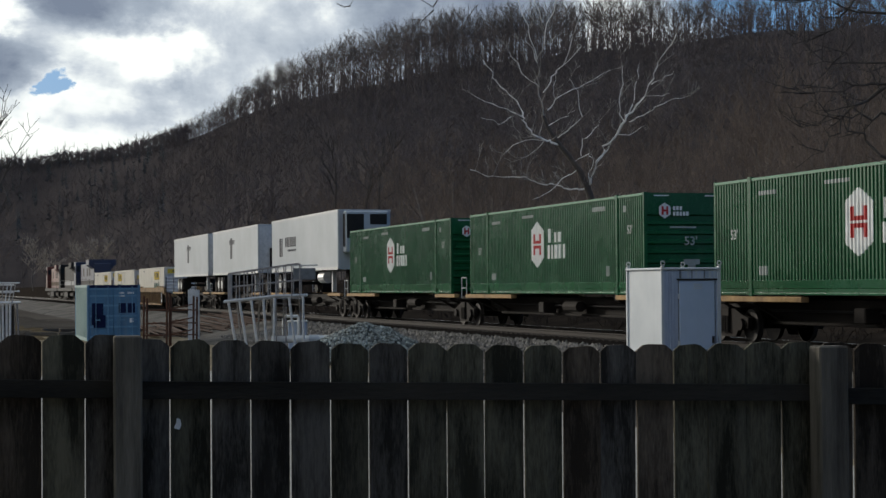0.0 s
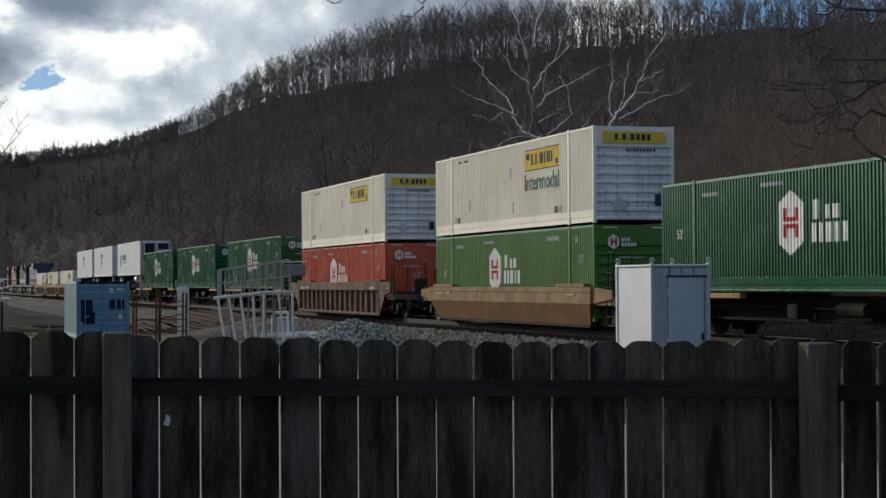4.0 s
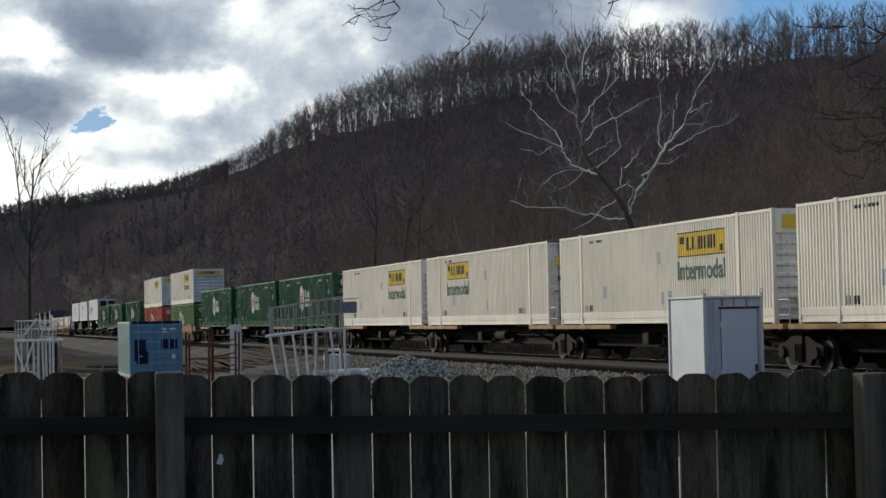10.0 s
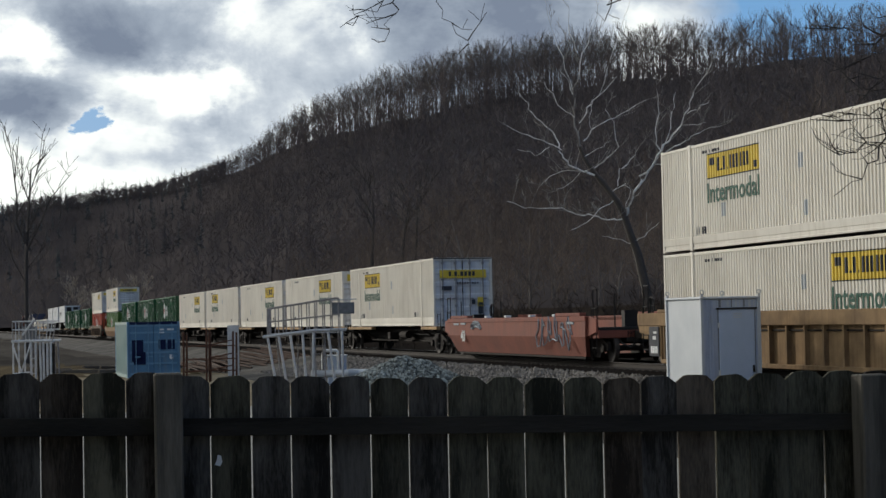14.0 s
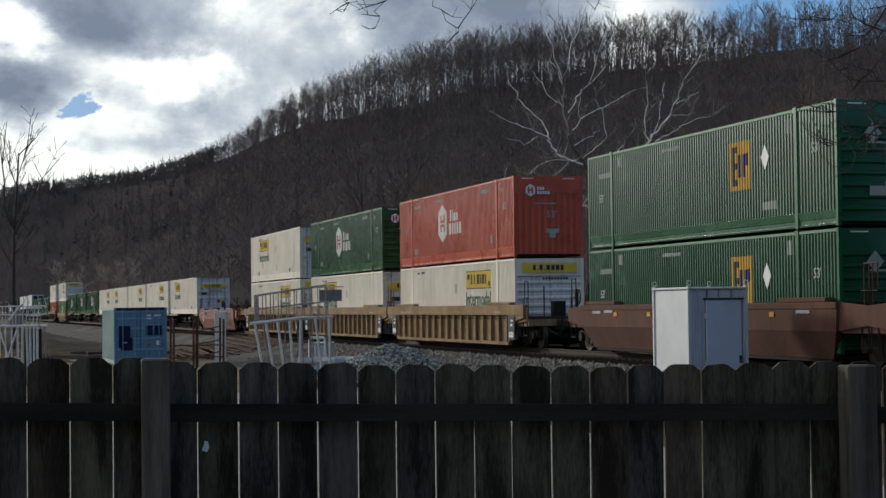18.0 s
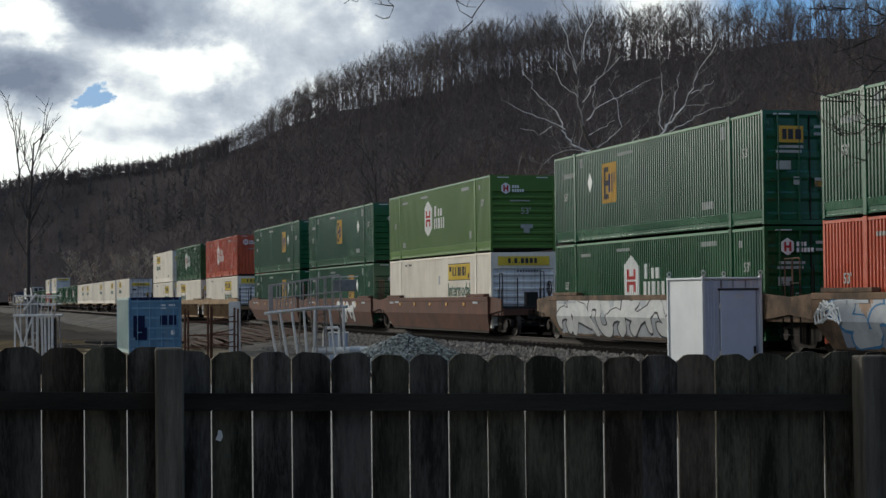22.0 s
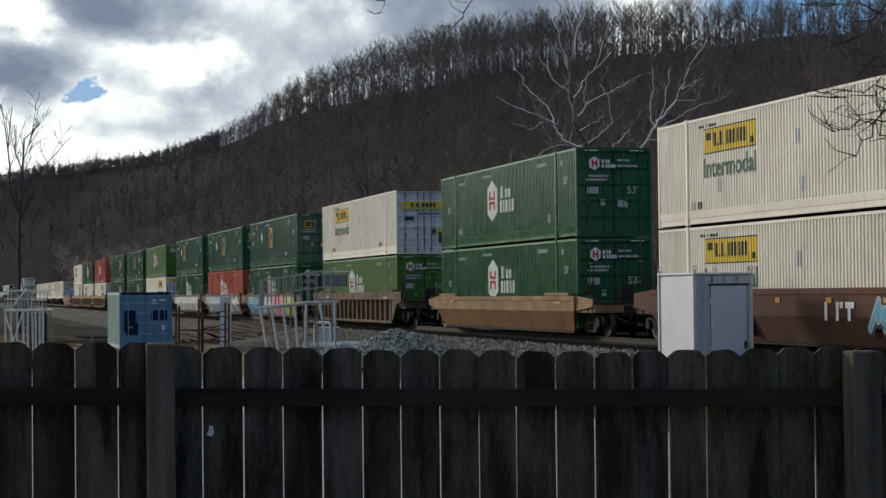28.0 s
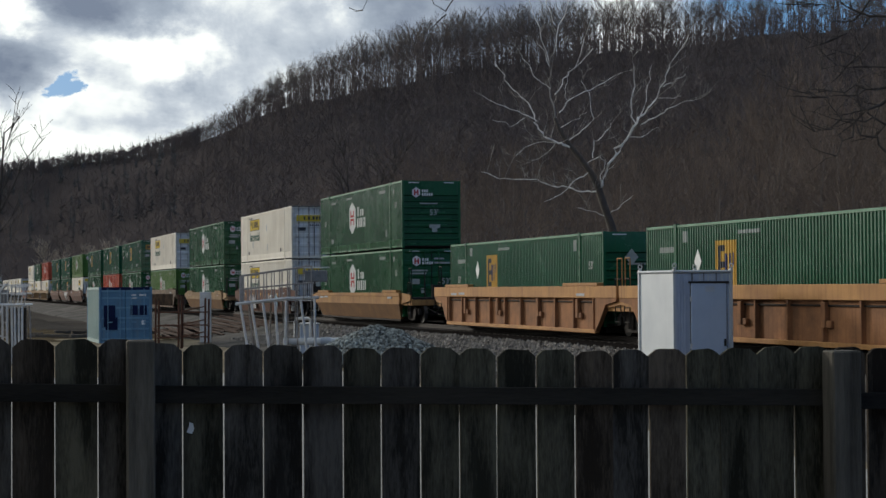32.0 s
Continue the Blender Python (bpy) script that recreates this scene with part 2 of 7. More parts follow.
M = {
    "green": mat("dark_green_paint", (0.008, 0.084, 0.03), (0.006, 0.06, 0.022), 0.6, 0.27, spec=0.3, streak=0.14, spread=0.1, bump=0.05),
    "teal": mat("deep_green_paint", (0.01, 0.09, 0.04), (0.008, 0.064, 0.03), 0.6, 0.25, spec=0.55, streak=0.14, spread=0.12, bump=0.05),
    "lime": mat("light_green_paint", (0.08, 0.172, 0.036), (0.06, 0.13, 0.028), 0.6, 0.34, spec=0.2, streak=0.14, bump=0.05),
    "red": mat("faded_red_paint", (0.45, 0.082, 0.038), (0.35, 0.06, 0.03), 0.6, 0.28, spec=0.34, streak=0.15, bump=0.05),
    "white": mat("dirty_white_paint", (0.74, 0.695, 0.605), (0.6, 0.555, 0.475), 0.5, 0.6, spec=0.1, streak=0.3, dirt=(0.3, 0.24, 0.16), spread=0.06, bump=0.05),
    "trailer": mat("white_trailer_skin", (0.42, 0.44, 0.455), (0.33, 0.35, 0.36), 0.5, 0.5, spec=0.2, streak=0.18, dirt=(0.3, 0.28, 0.25), bump=0.03),
    "rusty": mat("patchy_rust_paint", (0.15, 0.1, 0.066), (0.055, 0.04, 0.03), 1.6, 0.85, spec=0.1, streak=0.3, low=0.42, high=0.58, dirt=(0.06, 0.035, 0.02)),
    "tan": mat("rusty_tan_paint", (0.29, 0.19, 0.1), (0.14, 0.092, 0.052), 1.2, 0.85, spec=0.1, streak=0.4, dirt=(0.06, 0.035, 0.02)),
    "brown": mat("brown_car_paint", (0.12, 0.058, 0.042), (0.07, 0.037, 0.029), 1.0, 0.85, spec=0.1, streak=0.4, dirt=(0.05, 0.03, 0.02)),
    "rust_red": mat("faded_rust_red_paint", (0.23, 0.075, 0.05), (0.15, 0.052, 0.037), 1.0, 0.8, spec=0.2, streak=0.35, dirt=(0.07, 0.035, 0.025)),
    "black": mat("grimy_black_steel", (0.022, 0.02, 0.018), (0.01, 0.009, 0.009), 2.0, 0.75, spec=0.2),
    "grime": mat("brown_grime", (0.022, 0.017, 0.0135), (0.011, 0.009, 0.008), 2.0, 0.85, spec=0.15),
    "steel": mat("worn_wheel_steel", (0.05, 0.042, 0.036), (0.022, 0.019, 0.017), 4.0, 0.65, 0.1, spec=0.2),
    "yellow": mat("yellow_decal", (0.68, 0.49, 0.06), (0.52, 0.37, 0.05), 2.0, 0.5, spec=0.08, bump=0.0),
    "decal_white": mat("white_decal", (0.72, 0.72, 0.7), (0.55, 0.56, 0.54), 3.0, 0.5, spec=0.08, bump=0.0),
    "decal_dim": mat("faded_white_decal", (0.36, 0.38, 0.36), (0.25, 0.27, 0.255), 3.0, 0.6, spec=0.08, bump=0.0),
    "gold": mat("faded_gold_decal", (0.54, 0.33, 0.06), (0.42, 0.25, 0.05), 2.0, 0.6, spec=0.08, bump=0.0),
    "decal_red": mat("red_decal", (0.42, 0.03, 0.03), (0.33, 0.03, 0.03), 3.0, 0.5, spec=0.08, bump=0.0),
    "decal_dark": mat("dark_decal", (0.03, 0.035, 0.045), (0.05, 0.05, 0.055), 3.0, 0.6, spec=0.08, bump=0.0),
    "decal_green": mat("green_lettering", (0.015, 0.065, 0.045), (0.03, 0.09, 0.065), 3.0, 0.6, spec=0.08, bump=0.0),
    "decal_blue": mat("blue_lettering", (0.02, 0.03, 0.1), (0.03, 0.04, 0.12), 3.0, 0.6, spec=0.08, bump=0.0),
    "paint_white": mat("white_graffiti_paint", (0.52, 0.53, 0.52), (0.36, 0.37, 0.37), 2.5, 0.6, spec=0.08, bump=0.0),
    "paint_grey": mat("pale_graffiti_paint", (0.36, 0.38, 0.4), (0.24, 0.26, 0.28), 2.0, 0.6, spec=0.08, bump=0.0),
    "paint_cyan": mat("cyan_graffiti_paint", (0.1, 0.32, 0.42), (0.06, 0.22, 0.32), 2.0, 0.6, spec=0.08, bump=0.0),
    "paint_pink": mat("pink_graffiti_paint", (0.5, 0.16, 0.22), (0.38, 0.1, 0.16), 2.0, 0.6, spec=0.08, bump=0.0),
    "paint_blue": mat("blue_graffiti_paint", (0.04, 0.15, 0.3), (0.03, 0.11, 0.22), 2.0, 0.6, spec=0.08, bump=0.0),
    "paint_tan": mat("faded_tan_graffiti_paint", (0.32, 0.22, 0.15), (0.24, 0.165, 0.12), 2.0, 0.6, spec=0.08, bump=0.0),
    "paint_orange": mat("orange_graffiti_paint", (0.5, 0.26, 0.06), (0.4, 0.2, 0.05), 2.0, 0.6, spec=0.08, bump=0.0),
    "paint_lime": mat("lime_graffiti_paint", (0.34, 0.42, 0.1), (0.26, 0.34, 0.07), 2.0, 0.6, spec=0.08, bump=0.0),
    "fence": mat("mossy_weathered_fence_wood", (0.088, 0.082, 0.058), (0.016, 0.0155, 0.011), 1.7, 0.95, spec=0.1, stretch=(6, 6, 0.9), spread=0.3, bump=0.6, fine=26, streak=0.4, dirt=(0.1, 0.094, 0.078), low=0.43, high=0.6),
    "fence_brown": mat("brown_weathered_fence_wood", (0.1, 0.08, 0.06), (0.02, 0.0155, 0.0115), 1.7, 0.95, spec=0.1, stretch=(6, 6, 0.9), spread=0.3, bump=0.6, fine=26, streak=0.4, dirt=(0.11, 0.092, 0.072), low=0.43, high=0.6),
    "fence_grey": mat("grey_weathered_fence_wood", (0.092, 0.085, 0.075), (0.017, 0.0155, 0.0135), 1.7, 0.95, spec=0.1, stretch=(6, 6, 0.9), spread=0.3, bump=0.6, fine=26, streak=0.4, dirt=(0.12, 0.112, 0.1), low=0.43, high=0.6),
    # darker copy of the fence wood, the rail's shade put into its colour
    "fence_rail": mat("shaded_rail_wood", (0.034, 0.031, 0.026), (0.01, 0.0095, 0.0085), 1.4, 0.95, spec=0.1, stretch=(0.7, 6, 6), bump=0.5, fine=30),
    "post": mat("pale_fence_post_wood", (0.11, 0.1, 0.082), (0.036, 0.033, 0.028), 3.0, 0.95, spec=0.15, stretch=(8, 8, 0.6), spread=0.2, bump=0.5, fine=30),
    "cabinet": mat("grey_white_cabinet_steel", (0.46, 0.485, 0.5), (0.38, 0.405, 0.43), 1.5, 0.45, streak=0.12, dirt=(0.35, 0.34, 0.33), bump=0.04),
    "blue": mat("faded_blue_container_paint", (0.09, 0.21, 0.32), (0.06, 0.15, 0.24), 1.5, 0.55, streak=0.3, dirt=(0.2, 0.2, 0.18), bump=0.08),
    "pale_green": mat("pale_green_container_side", (0.15, 0.26, 0.25), (0.1, 0.18, 0.175), 1.5, 0.55, bump=0.08),
    "dark_blue": mat("dark_blue_patch", (0.006, 0.012, 0.05), (0.005, 0.01, 0.04), 2.0, 0.7, spec=0.15, bump=0.05),
    "galv": mat("galvanised_steel", (0.54, 0.54, 0.53), (0.36, 0.36, 0.35), 5.0, 0.5, 0.15),
    "rust": mat("rusty_steel", (0.11, 0.05, 0.03), (0.045, 0.023, 0.016), 5.0, 0.85, spec=0.2),
    "ballast": mat("ballast_ground", (0.1, 0.092, 0.082), (0.024, 0.022, 0.02), 0.3, 0.95, low=0.38, high=0.62, bump=0.9, fine=7, spec=0.05),
    "stone": mat("grey_crushed_stone", (0.22, 0.24, 0.225), (0.09, 0.1, 0.095), 8.0, 0.9, island=0.85, bump=0.4),
    "rail": mat("rail_steel", (0.034, 0.026, 0.021), (0.017, 0.014, 0.012), 6.0, 0.75, spec=0.15),
    "railtop": mat("polished_rail_head", (0.3, 0.29, 0.28), (0.2, 0.19, 0.185), 6.0, 0.35, 1.0),
    "tie": mat("creosote_tie_wood", (0.04, 0.034, 0.029), (0.02, 0.017, 0.015), 4.0, 0.95, spec=0.1, spread=0.25),
    "litter": mat("leaf_litter_hill", (0.062, 0.053, 0.051), (0.03, 0.027, 0.028), 0.012, 1.0, bump=0.6, fine=0.35, spec=0.0),
    "bark": mat("grey_brown_bark", (0.22, 0.185, 0.155), (0.12, 0.1, 0.083), 1.0, 0.95, spread=0.1, spec=0.2),
    "far_bark": mat("far_woods_bark", (0.19, 0.168, 0.155), (0.11, 0.098, 0.092), 0.01, 1.0, spec=0.1, bump=0.0, fine=0.08),
    "brush": mat("reddish_brown_twigs", (0.21, 0.16, 0.125), (0.105, 0.08, 0.065), 0.05, 1.0, spec=0.1, bump=0.0, fine=0.4),
    "syc": mat("white_sycamore_bark", (0.85, 0.82, 0.76), (0.45, 0.41, 0.36), 0.9, 0.8, fine=2.5, low=0.36, high=0.58),
    "pipe": mat("rusty_pipe_steel", (0.07, 0.038, 0.026), (0.025, 0.015, 0.012), 5.0, 0.75, spec=0.05),
    "pale_gravel": mat("pale_yard_gravel", (0.34, 0.33, 0.3), (0.22, 0.21, 0.19), 3.0, 1.0, bump=0.6, fine=20, spec=0.0),
    "syc_low": mat("flaking_lower_sycamore_bark", (0.085, 0.068, 0.054), (0.04, 0.032, 0.027), 0.8, 0.9, fine=3.0),
    "twig": mat("dark_twig_bark", (0.05, 0.04, 0.033), (0.03, 0.024, 0.02), 5.0, 0.9),
    # needle green greyed and lightened to carry the distance haze
    "pine": mat("hazed_conifer_needles", (0.1, 0.108, 0.108), (0.07, 0.076, 0.078), 0.05, 1.0, spec=0.1, bump=0.0),
    "dry": mat("dry_tan_grass", (0.11, 0.086, 0.054), (0.045, 0.036, 0.025), 0.6, 1.0, bump=0.6, fine=9, spec=0.0),
    "glass": mat("dark_cab_glass", (0.02, 0.025, 0.03), (0.015, 0.02, 0.022), 2.0, 0.12, bump=0.0),
    "loco_blue": mat("dark_blue_loco_paint", (0.012, 0.022, 0.06), (0.01, 0.016, 0.04), 1.0, 0.5),
    "loco_red": mat("orange_red_loco_paint", (0.14, 0.035, 0.016), (0.08, 0.02, 0.012), 1.0, 0.5),
}
M["galv_dark"] = mat("dull_galvanised_grating", (0.2, 0.21, 0.215), (0.12, 0.125, 0.13), 5.0, 0.6, 0.5)
M["galv_bright"] = mat("bright_galvanised_tube", (0.64, 0.63, 0.61), (0.44, 0.43, 0.41), 5.0, 0.5, 0.0)


# ---- building blocks ----
def mesh_of(name, bm, material):
    me = bpy.data.meshes.new(name)
    bm.to_mesh(me)
    bm.free()
    for m in (material if isinstance(material, (list, tuple)) else [material]):
        me.materials.append(m)
    return me


def part(name, bm, material, parent, label="", at=None):
    """One mesh object under a thing or a part; bm may be a bmesh or a ready mesh."""
    me = bm if isinstance(bm, bpy.types.Mesh) else mesh_of(name, bm, material)
    ob = new(name, me)
    ob.parent = parent
    if at is not None:
        ob.matrix_local = at
    if label:
        ob["label"] = label
    return ob


def thing(name, label, category, m=None, group="", kind="", data=None):
    ob = new(name, data)
    if m is not None:
        ob.matrix_world = m
    return tagged(ob, label, category, group, kind)


def box(bm, x0, x1, y0, y1, z0, z1, m=None):
    v = [bm.verts.new((x, y, z)) for x in (x0, x1) for y in (y0, y1) for z in (z0, z1)]
    if m is not None:
        for w in v:
            w.co = m @ w.co
    for f in ((0, 1, 3, 2), (4, 6, 7, 5), (0, 4, 5, 1), (2, 3, 7, 6), (0, 2, 6, 4), (1, 5, 7, 3)):
        bm.faces.new([v[i] for i in f])
    return bm


def boxes(*dims):
    bm = bmesh.new()
    for d in dims:
        box(bm, *d)
    return bm


def bevelled(w, *dims):
    bm = boxes(*dims)
    bmesh.ops.bevel(bm, geom=bm.edges[:], offset=w, segments=1, affect="EDGES")
    return bm


def prism(bm, outline, y0, y1, axis="y"):
    """A slab with the given outline in x, z, from y0 to y1 (or in y, z along x)."""
    def put(p, d):
        return (p[0], d, p[1]) if axis == "y" else ((d, p[0], p[1]) if axis == "x" else (p[0], p[1], d))
    a = [bm.verts.new(put(p, y0)) for p in outline]
    b = [bm.verts.new(put(p, y1)) for p in outline]
    n = len(outline)
    bm.faces.new(a), bm.faces.new(b[::-1])
    for i in range(n):
        bm.faces.new((a[i], b[i], b[(i + 1) % n], a[(i + 1) % n]))
    bmesh.ops.recalc_face_normals(bm, faces=bm.faces[:])
    return bm


def tube(bm, pts, radii, sides=6, cap=True):
    """A tapered tube along points."""
    pts = [Vector(p) for p in pts]
    if not isinstance(radii, (list, tuple)):
        radii = [radii] * len(pts)
    rings = []
    for i, p in enumerate(pts):
        d = (pts[min(i + 1, len(pts) - 1)] - pts[max(i - 1, 0)]).normalized()
        s = d.cross(Vector((0, 0, 1)) if abs(d.z) < 0.9 else Vector((1, 0, 0))).normalized()
        u = s.cross(d)
        rings.append([bm.verts.new(p + radii[i] * (math.cos(2 * math.pi * k / sides) * s + math.sin(2 * math.pi * k / sides) * u)) for k in range(sides)])
    for a, b in zip(rings, rings[1:]):
        for k in range(sides):
            bm.faces.new((a[k], a[(k + 1) % sides], b[(k + 1) % sides], b[k]))
    if cap:
        bm.faces.new(rings[0][::-1]), bm.faces.new(rings[-1])
    return bm


def disc_y(bm, r, y0, y1, seg=20, x=0.0, z=0.0):
    return prism(bm, [(x + r * math.cos(2 * math.pi * k / seg), z + r * math.sin(2 * math.pi * k / seg)) for k in range(seg)], y0, y1)


LETTERS = {}


def letters(word, size, material):
    """A word as a thin mesh that stands in x, z, read from -y; its middle at the origin."""
    key = (word, size, material.name)
    if key not in LETTERS:
        cu = bpy.data.curves.new("word", "FONT")
        cu.body, cu.size, cu.extrude, cu.align_x, cu.align_y = word, size, 0.004, "CENTER", "CENTER"
        cu.resolution_u, cu.offset = 2, 0.014 * size
        ob = bpy.data.objects.new("word", cu)
        me = bpy.data.meshes.new_from_object(ob)
        bpy.data.objects.remove(ob)
        me.transform(Matrix.Rotation(radians(90), 4, "X"))
        me.materials.append(material)
        LETTERS[key] = me
    return LETTERS[key]


def bars(bm, x0, z0, widths, h, y0, y1, gap=0.25, step=0.0):
    """Plain upright bars in a row for a line of writing; widths are in units of h."""
    x = x0
    for i, w in enumerate(widths):
        box(bm, x, x + w * h, y0, y1, z0 - step * (i % 2), z0 + h)
        x += (w + gap) * h
    return bm


# ---- where things stand along the track ----
ALONG = Vector((-math.sin(radians(TH)), math.cos(radians(TH)), 0))
ACROSS = Vector((math.cos(radians(TH)), math.sin(radians(TH)), 0))
RAIL = 0.20                      # top of rail
MID = FACE + 1.295               # the loaded track's middle, counted across from the eye


def on_track(s, across=MID, z=0.0, turn=0.0):
    """A pose at s metres along the track: x forward with the train, y towards the camera's side."""
    p = ALONG * s + ACROSS * across
    return pose(p.x, p.y, z, 0, 0, 90 + TH + turn)


# ---- ground, ballast, rails ----
def ground_height(a, s=0.0):
    """Height of the open ground, by the distance a across from the eye and s along the track."""
    k = [(-4000, -0.72), (13.0, -0.78), (16.2, -0.42), (17.6, -0.12), (18.7, 0.02), (24.5, 0.02), (26.0, -0.3), (30.0, 0.3), (38.0, 1.6), (60.0, 2.6), (4000, 2.6)]
    z = 2.6
    for (x0, z0), (x1, z1) in zip(k, k[1:]):
        if a <= x1:
            z = z0 + (z1 - z0) * (a - x0) / (x1 - x0)
            break
    # the garden is a little higher than the yard
    g = min(1.0, max(0.0, (9.0 - s) / 3.0)) * min(1.0, max(0.0, (7.0 - a) / 2.5))
    return z * (1 - g)


def build_ground():
    acr = [-3000, -600, -120, -30, -5] + [i * 0.5 for i in range(-8, 76)] + [45, 60, 90, 140, 300, 900, 3000]
    alo = [-3000, -600, -120, -30, -5] + list(range(0, 130, 1)) + list(range(130, 420, 10)) + [450, 600, 900, 1500, 3000]
    bm = bmesh.new()
    grid = []
    for s in alo:
        row = []
        for a in acr:
            p = ALONG * s + ACROSS * a
            rough = 0.05 * noise.noise((p.x * 0.35, p.y * 0.35, 0.0)) + 0.03 * noise.noise((p.x * 1.7, p.y * 1.7, 4.0))
            if 18.6 < a < 24.6:
                rough *= 0.15
            elif a < 15 and s > 92:
                rough += 0.55 * max(0.0, noise.noise((a * 0.4, s * 0.1, 11.0))) * min(1.0, (s - 92) / 15)
            row.append(bm.verts.new((p.x, p.y, ground_height(a, s) + rough)))
        grid.append(row)
    for ri, (r0, r1) in enumerate(zip(grid, grid[1:])):
        for k in range(len(acr) - 1):
            f = bm.faces.new((r0[k], r0[k + 1], r1[k + 1], r1[k]))
            mid = (acr[k] + acr[k + 1]) / 2
            sm = (alo[min(len(alo) - 1, ri + 1)] + alo[ri]) / 2
            wob = noise.noise((sm * 0.2, mid * 0.7, 3.0))
            # pale gravel also fills the unseen garden; its bounce brightens the fence
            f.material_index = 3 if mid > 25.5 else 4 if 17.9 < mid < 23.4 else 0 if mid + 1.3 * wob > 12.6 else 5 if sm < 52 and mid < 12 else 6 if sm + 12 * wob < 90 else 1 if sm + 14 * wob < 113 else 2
            f.smooth = True
    ob = new("ground", mesh_of("ground", bm, [M["ballast"], M["dry"], M["dirt"], M["litter_near"], M["greasy_shaded"], M["pale_gravel"], M["tan_dirt"]]))
    tagged(ob, "gravelly railway yard ground with tan dirt and dry grass", "ground", kind="structure")


M["litter_near"] = mat("dark_leaf_litter_bank", (0.036, 0.028, 0.022), (0.017, 0.014, 0.0115), 0.8, 1.0, bump=0.7, fine=9, spec=0.0)
# oily ballast, darkened further to carry the shade under the train
M["greasy_shaded"] = mat("oily_shaded_track_ballast", (0.02, 0.0175, 0.016), (0.009, 0.008, 0.0075), 6.0, 0.95, bump=0.9, fine=22, spec=0.0)
M["tan_dirt"] = mat("pale_tan_dirt", (0.25, 0.21, 0.15), (0.12, 0.1, 0.072), 0.5, 1.0, bump=0.6, fine=9, spec=0.0)
M["dirt"] = mat("grey_brown_yard_dirt", (0.095, 0.084, 0.072), (0.035, 0.031, 0.027), 0.06, 1.0, bump=0.7, fine=9, spec=0.0)
build_ground()


def rail_profile():
    return [(-0.07, 0.0), (0.07, 0.0), (0.07, 0.012), (0.012, 0.03), (0.012, 0.12), (0.036, 0.13), (0.036, 0.165), (-0.036, 0.165), (-0.036, 0.13), (-0.012, 0.12), (-0.012, 0.03), (-0.07, 0.012)]


def build_track(mid, name, label):
    root = thing(name, label, "railway track", kind="structure")
    for side in (-0.755, 0.755):
        bm = prism(bmesh.new(), [(y, z) for y, z in rail_profile()], -40, 1600, "x")
        ob = part("rail", bm, [M["rail"], M["railtop"]], root)
        for f in ob.data.polygons:
            if f.normal.z > 0.9 and f.center.z > 0.15:
                f.material_index = 1
        ob.matrix_world = on_track(0, mid, RAIL - 0.165) @ Matrix.Translation((0, side, 0))
    tie = mesh_of("tie", bevelled(0.012, (-0.115, 0.115, -1.28, 1.28, -0.17, 0.0)), M["tie"])
    for i in range(200):
        ob = part("tie", tie, None, root)
        ob.matrix_world = on_track(20 + i * 0.53, mid, RAIL - 0.158, random.uniform(-1, 1))
    return root


build_track(MID, "track_near", "steel rails on dark wooden ties in grey ballast")


# ---- the wooded hill ----
def ridge(az):
    """Elevation in degrees and distance of the hill's crest, by the bearing in degrees to the right of the straight view."""
    k = [(-60, 2.6, 1700), (-30, 3.0, 1700), (-15.1, 3.5, 1500), (-13.4, 3.8, 1450), (-11.7, 3.95, 1400), (-9.9, 4.2, 1330), (-8.1, 4.6, 1200), (-7.2, 5.0, 1080), (-6.3, 5.42, 980), (-5.4, 5.72, 930), (-4.5, 5.95, 890),
         (-2.7, 6.28, 830), (-0.9, 6.66, 790), (0.9, 6.95, 775), (2.7, 7.18, 760), (4.5, 7.35, 740), (7.1, 7.5, 710), (9.8, 7.85, 700), (12.7, 7.9, 690), (30, 8.6, 640), (60, 8, 640)]
    for (a0, e0, r0), (a1, e1, r1) in zip(k, k[1:]):
        if az <= a1:
            t = max(0.0, (az - a0) / (a1 - a0))
            return e0 + (e1 - e0) * t, r0 + (r1 - r0) * t
    return k[-1][1:]


def hill_z(az, q):
    """Height at the fraction q of the way from the foot (0) over the crest (1) and down behind it."""
    e, r = ridge(az)
    top = EYE + r * math.tan(radians(e))
    wob = 7 * noise.noise((az * 0.22, q * 2.2, 1.0)) + 3 * noise.noise((az * 0.8, q * 5.0, 2.0))
    top += 1.6 * noise.noise((az * 0.9, 0.0, 5.0)) + 0.8 * noise.noise((az * 2.9, 0.0, 6.0))
    if q <= 1:
        return 1.8 + (top - 1.8) * (0.25 * q + 0.75 * q ** 1.35) * 1.0 + wob * math.sin(math.pi * min(q, 1)) * 0.7
    return top - (q - 1) * 60


def hill_point(az, q):
    foot = min(62 / max(0.05, math.sin(radians(TH + az))) if az > -TH else 900, 900)
    r = foot + (ridge(az)[1] - foot) * q
    return Vector((r * math.sin(radians(az)), r * math.cos(radians(az)), hill_z(az, q)))


def build_hill():
    bm = bmesh.new()
    azs = [-60, -50, -40, -32, -26, -22] + [-20 + i * 0.25 for i in range(161)] + [22, 26, 32, 40, 50, 60]
    qs = [0.0, 0.02, 0.05] + [0.1 + i * 0.05 for i in range(19)] + [1.1, 1.3]
    grid = [[bm.verts.new(hill_point(a, q)) for q in qs] for a in azs]
    for a, b in zip(grid, grid[1:]):
        for k in range(len(qs) - 1):
            bm.faces.new((a[k], b[k], b[k + 1], a[k + 1])).smooth = True
    bmesh.ops.recalc_face_normals(bm, faces=bm.faces[:])
    ob = new("hillside", mesh_of("hillside", bm, M["litter"]))
    tagged(ob, "steep wooded hillside covered in brown leaf litter", "hill", kind="structure")


build_hill()


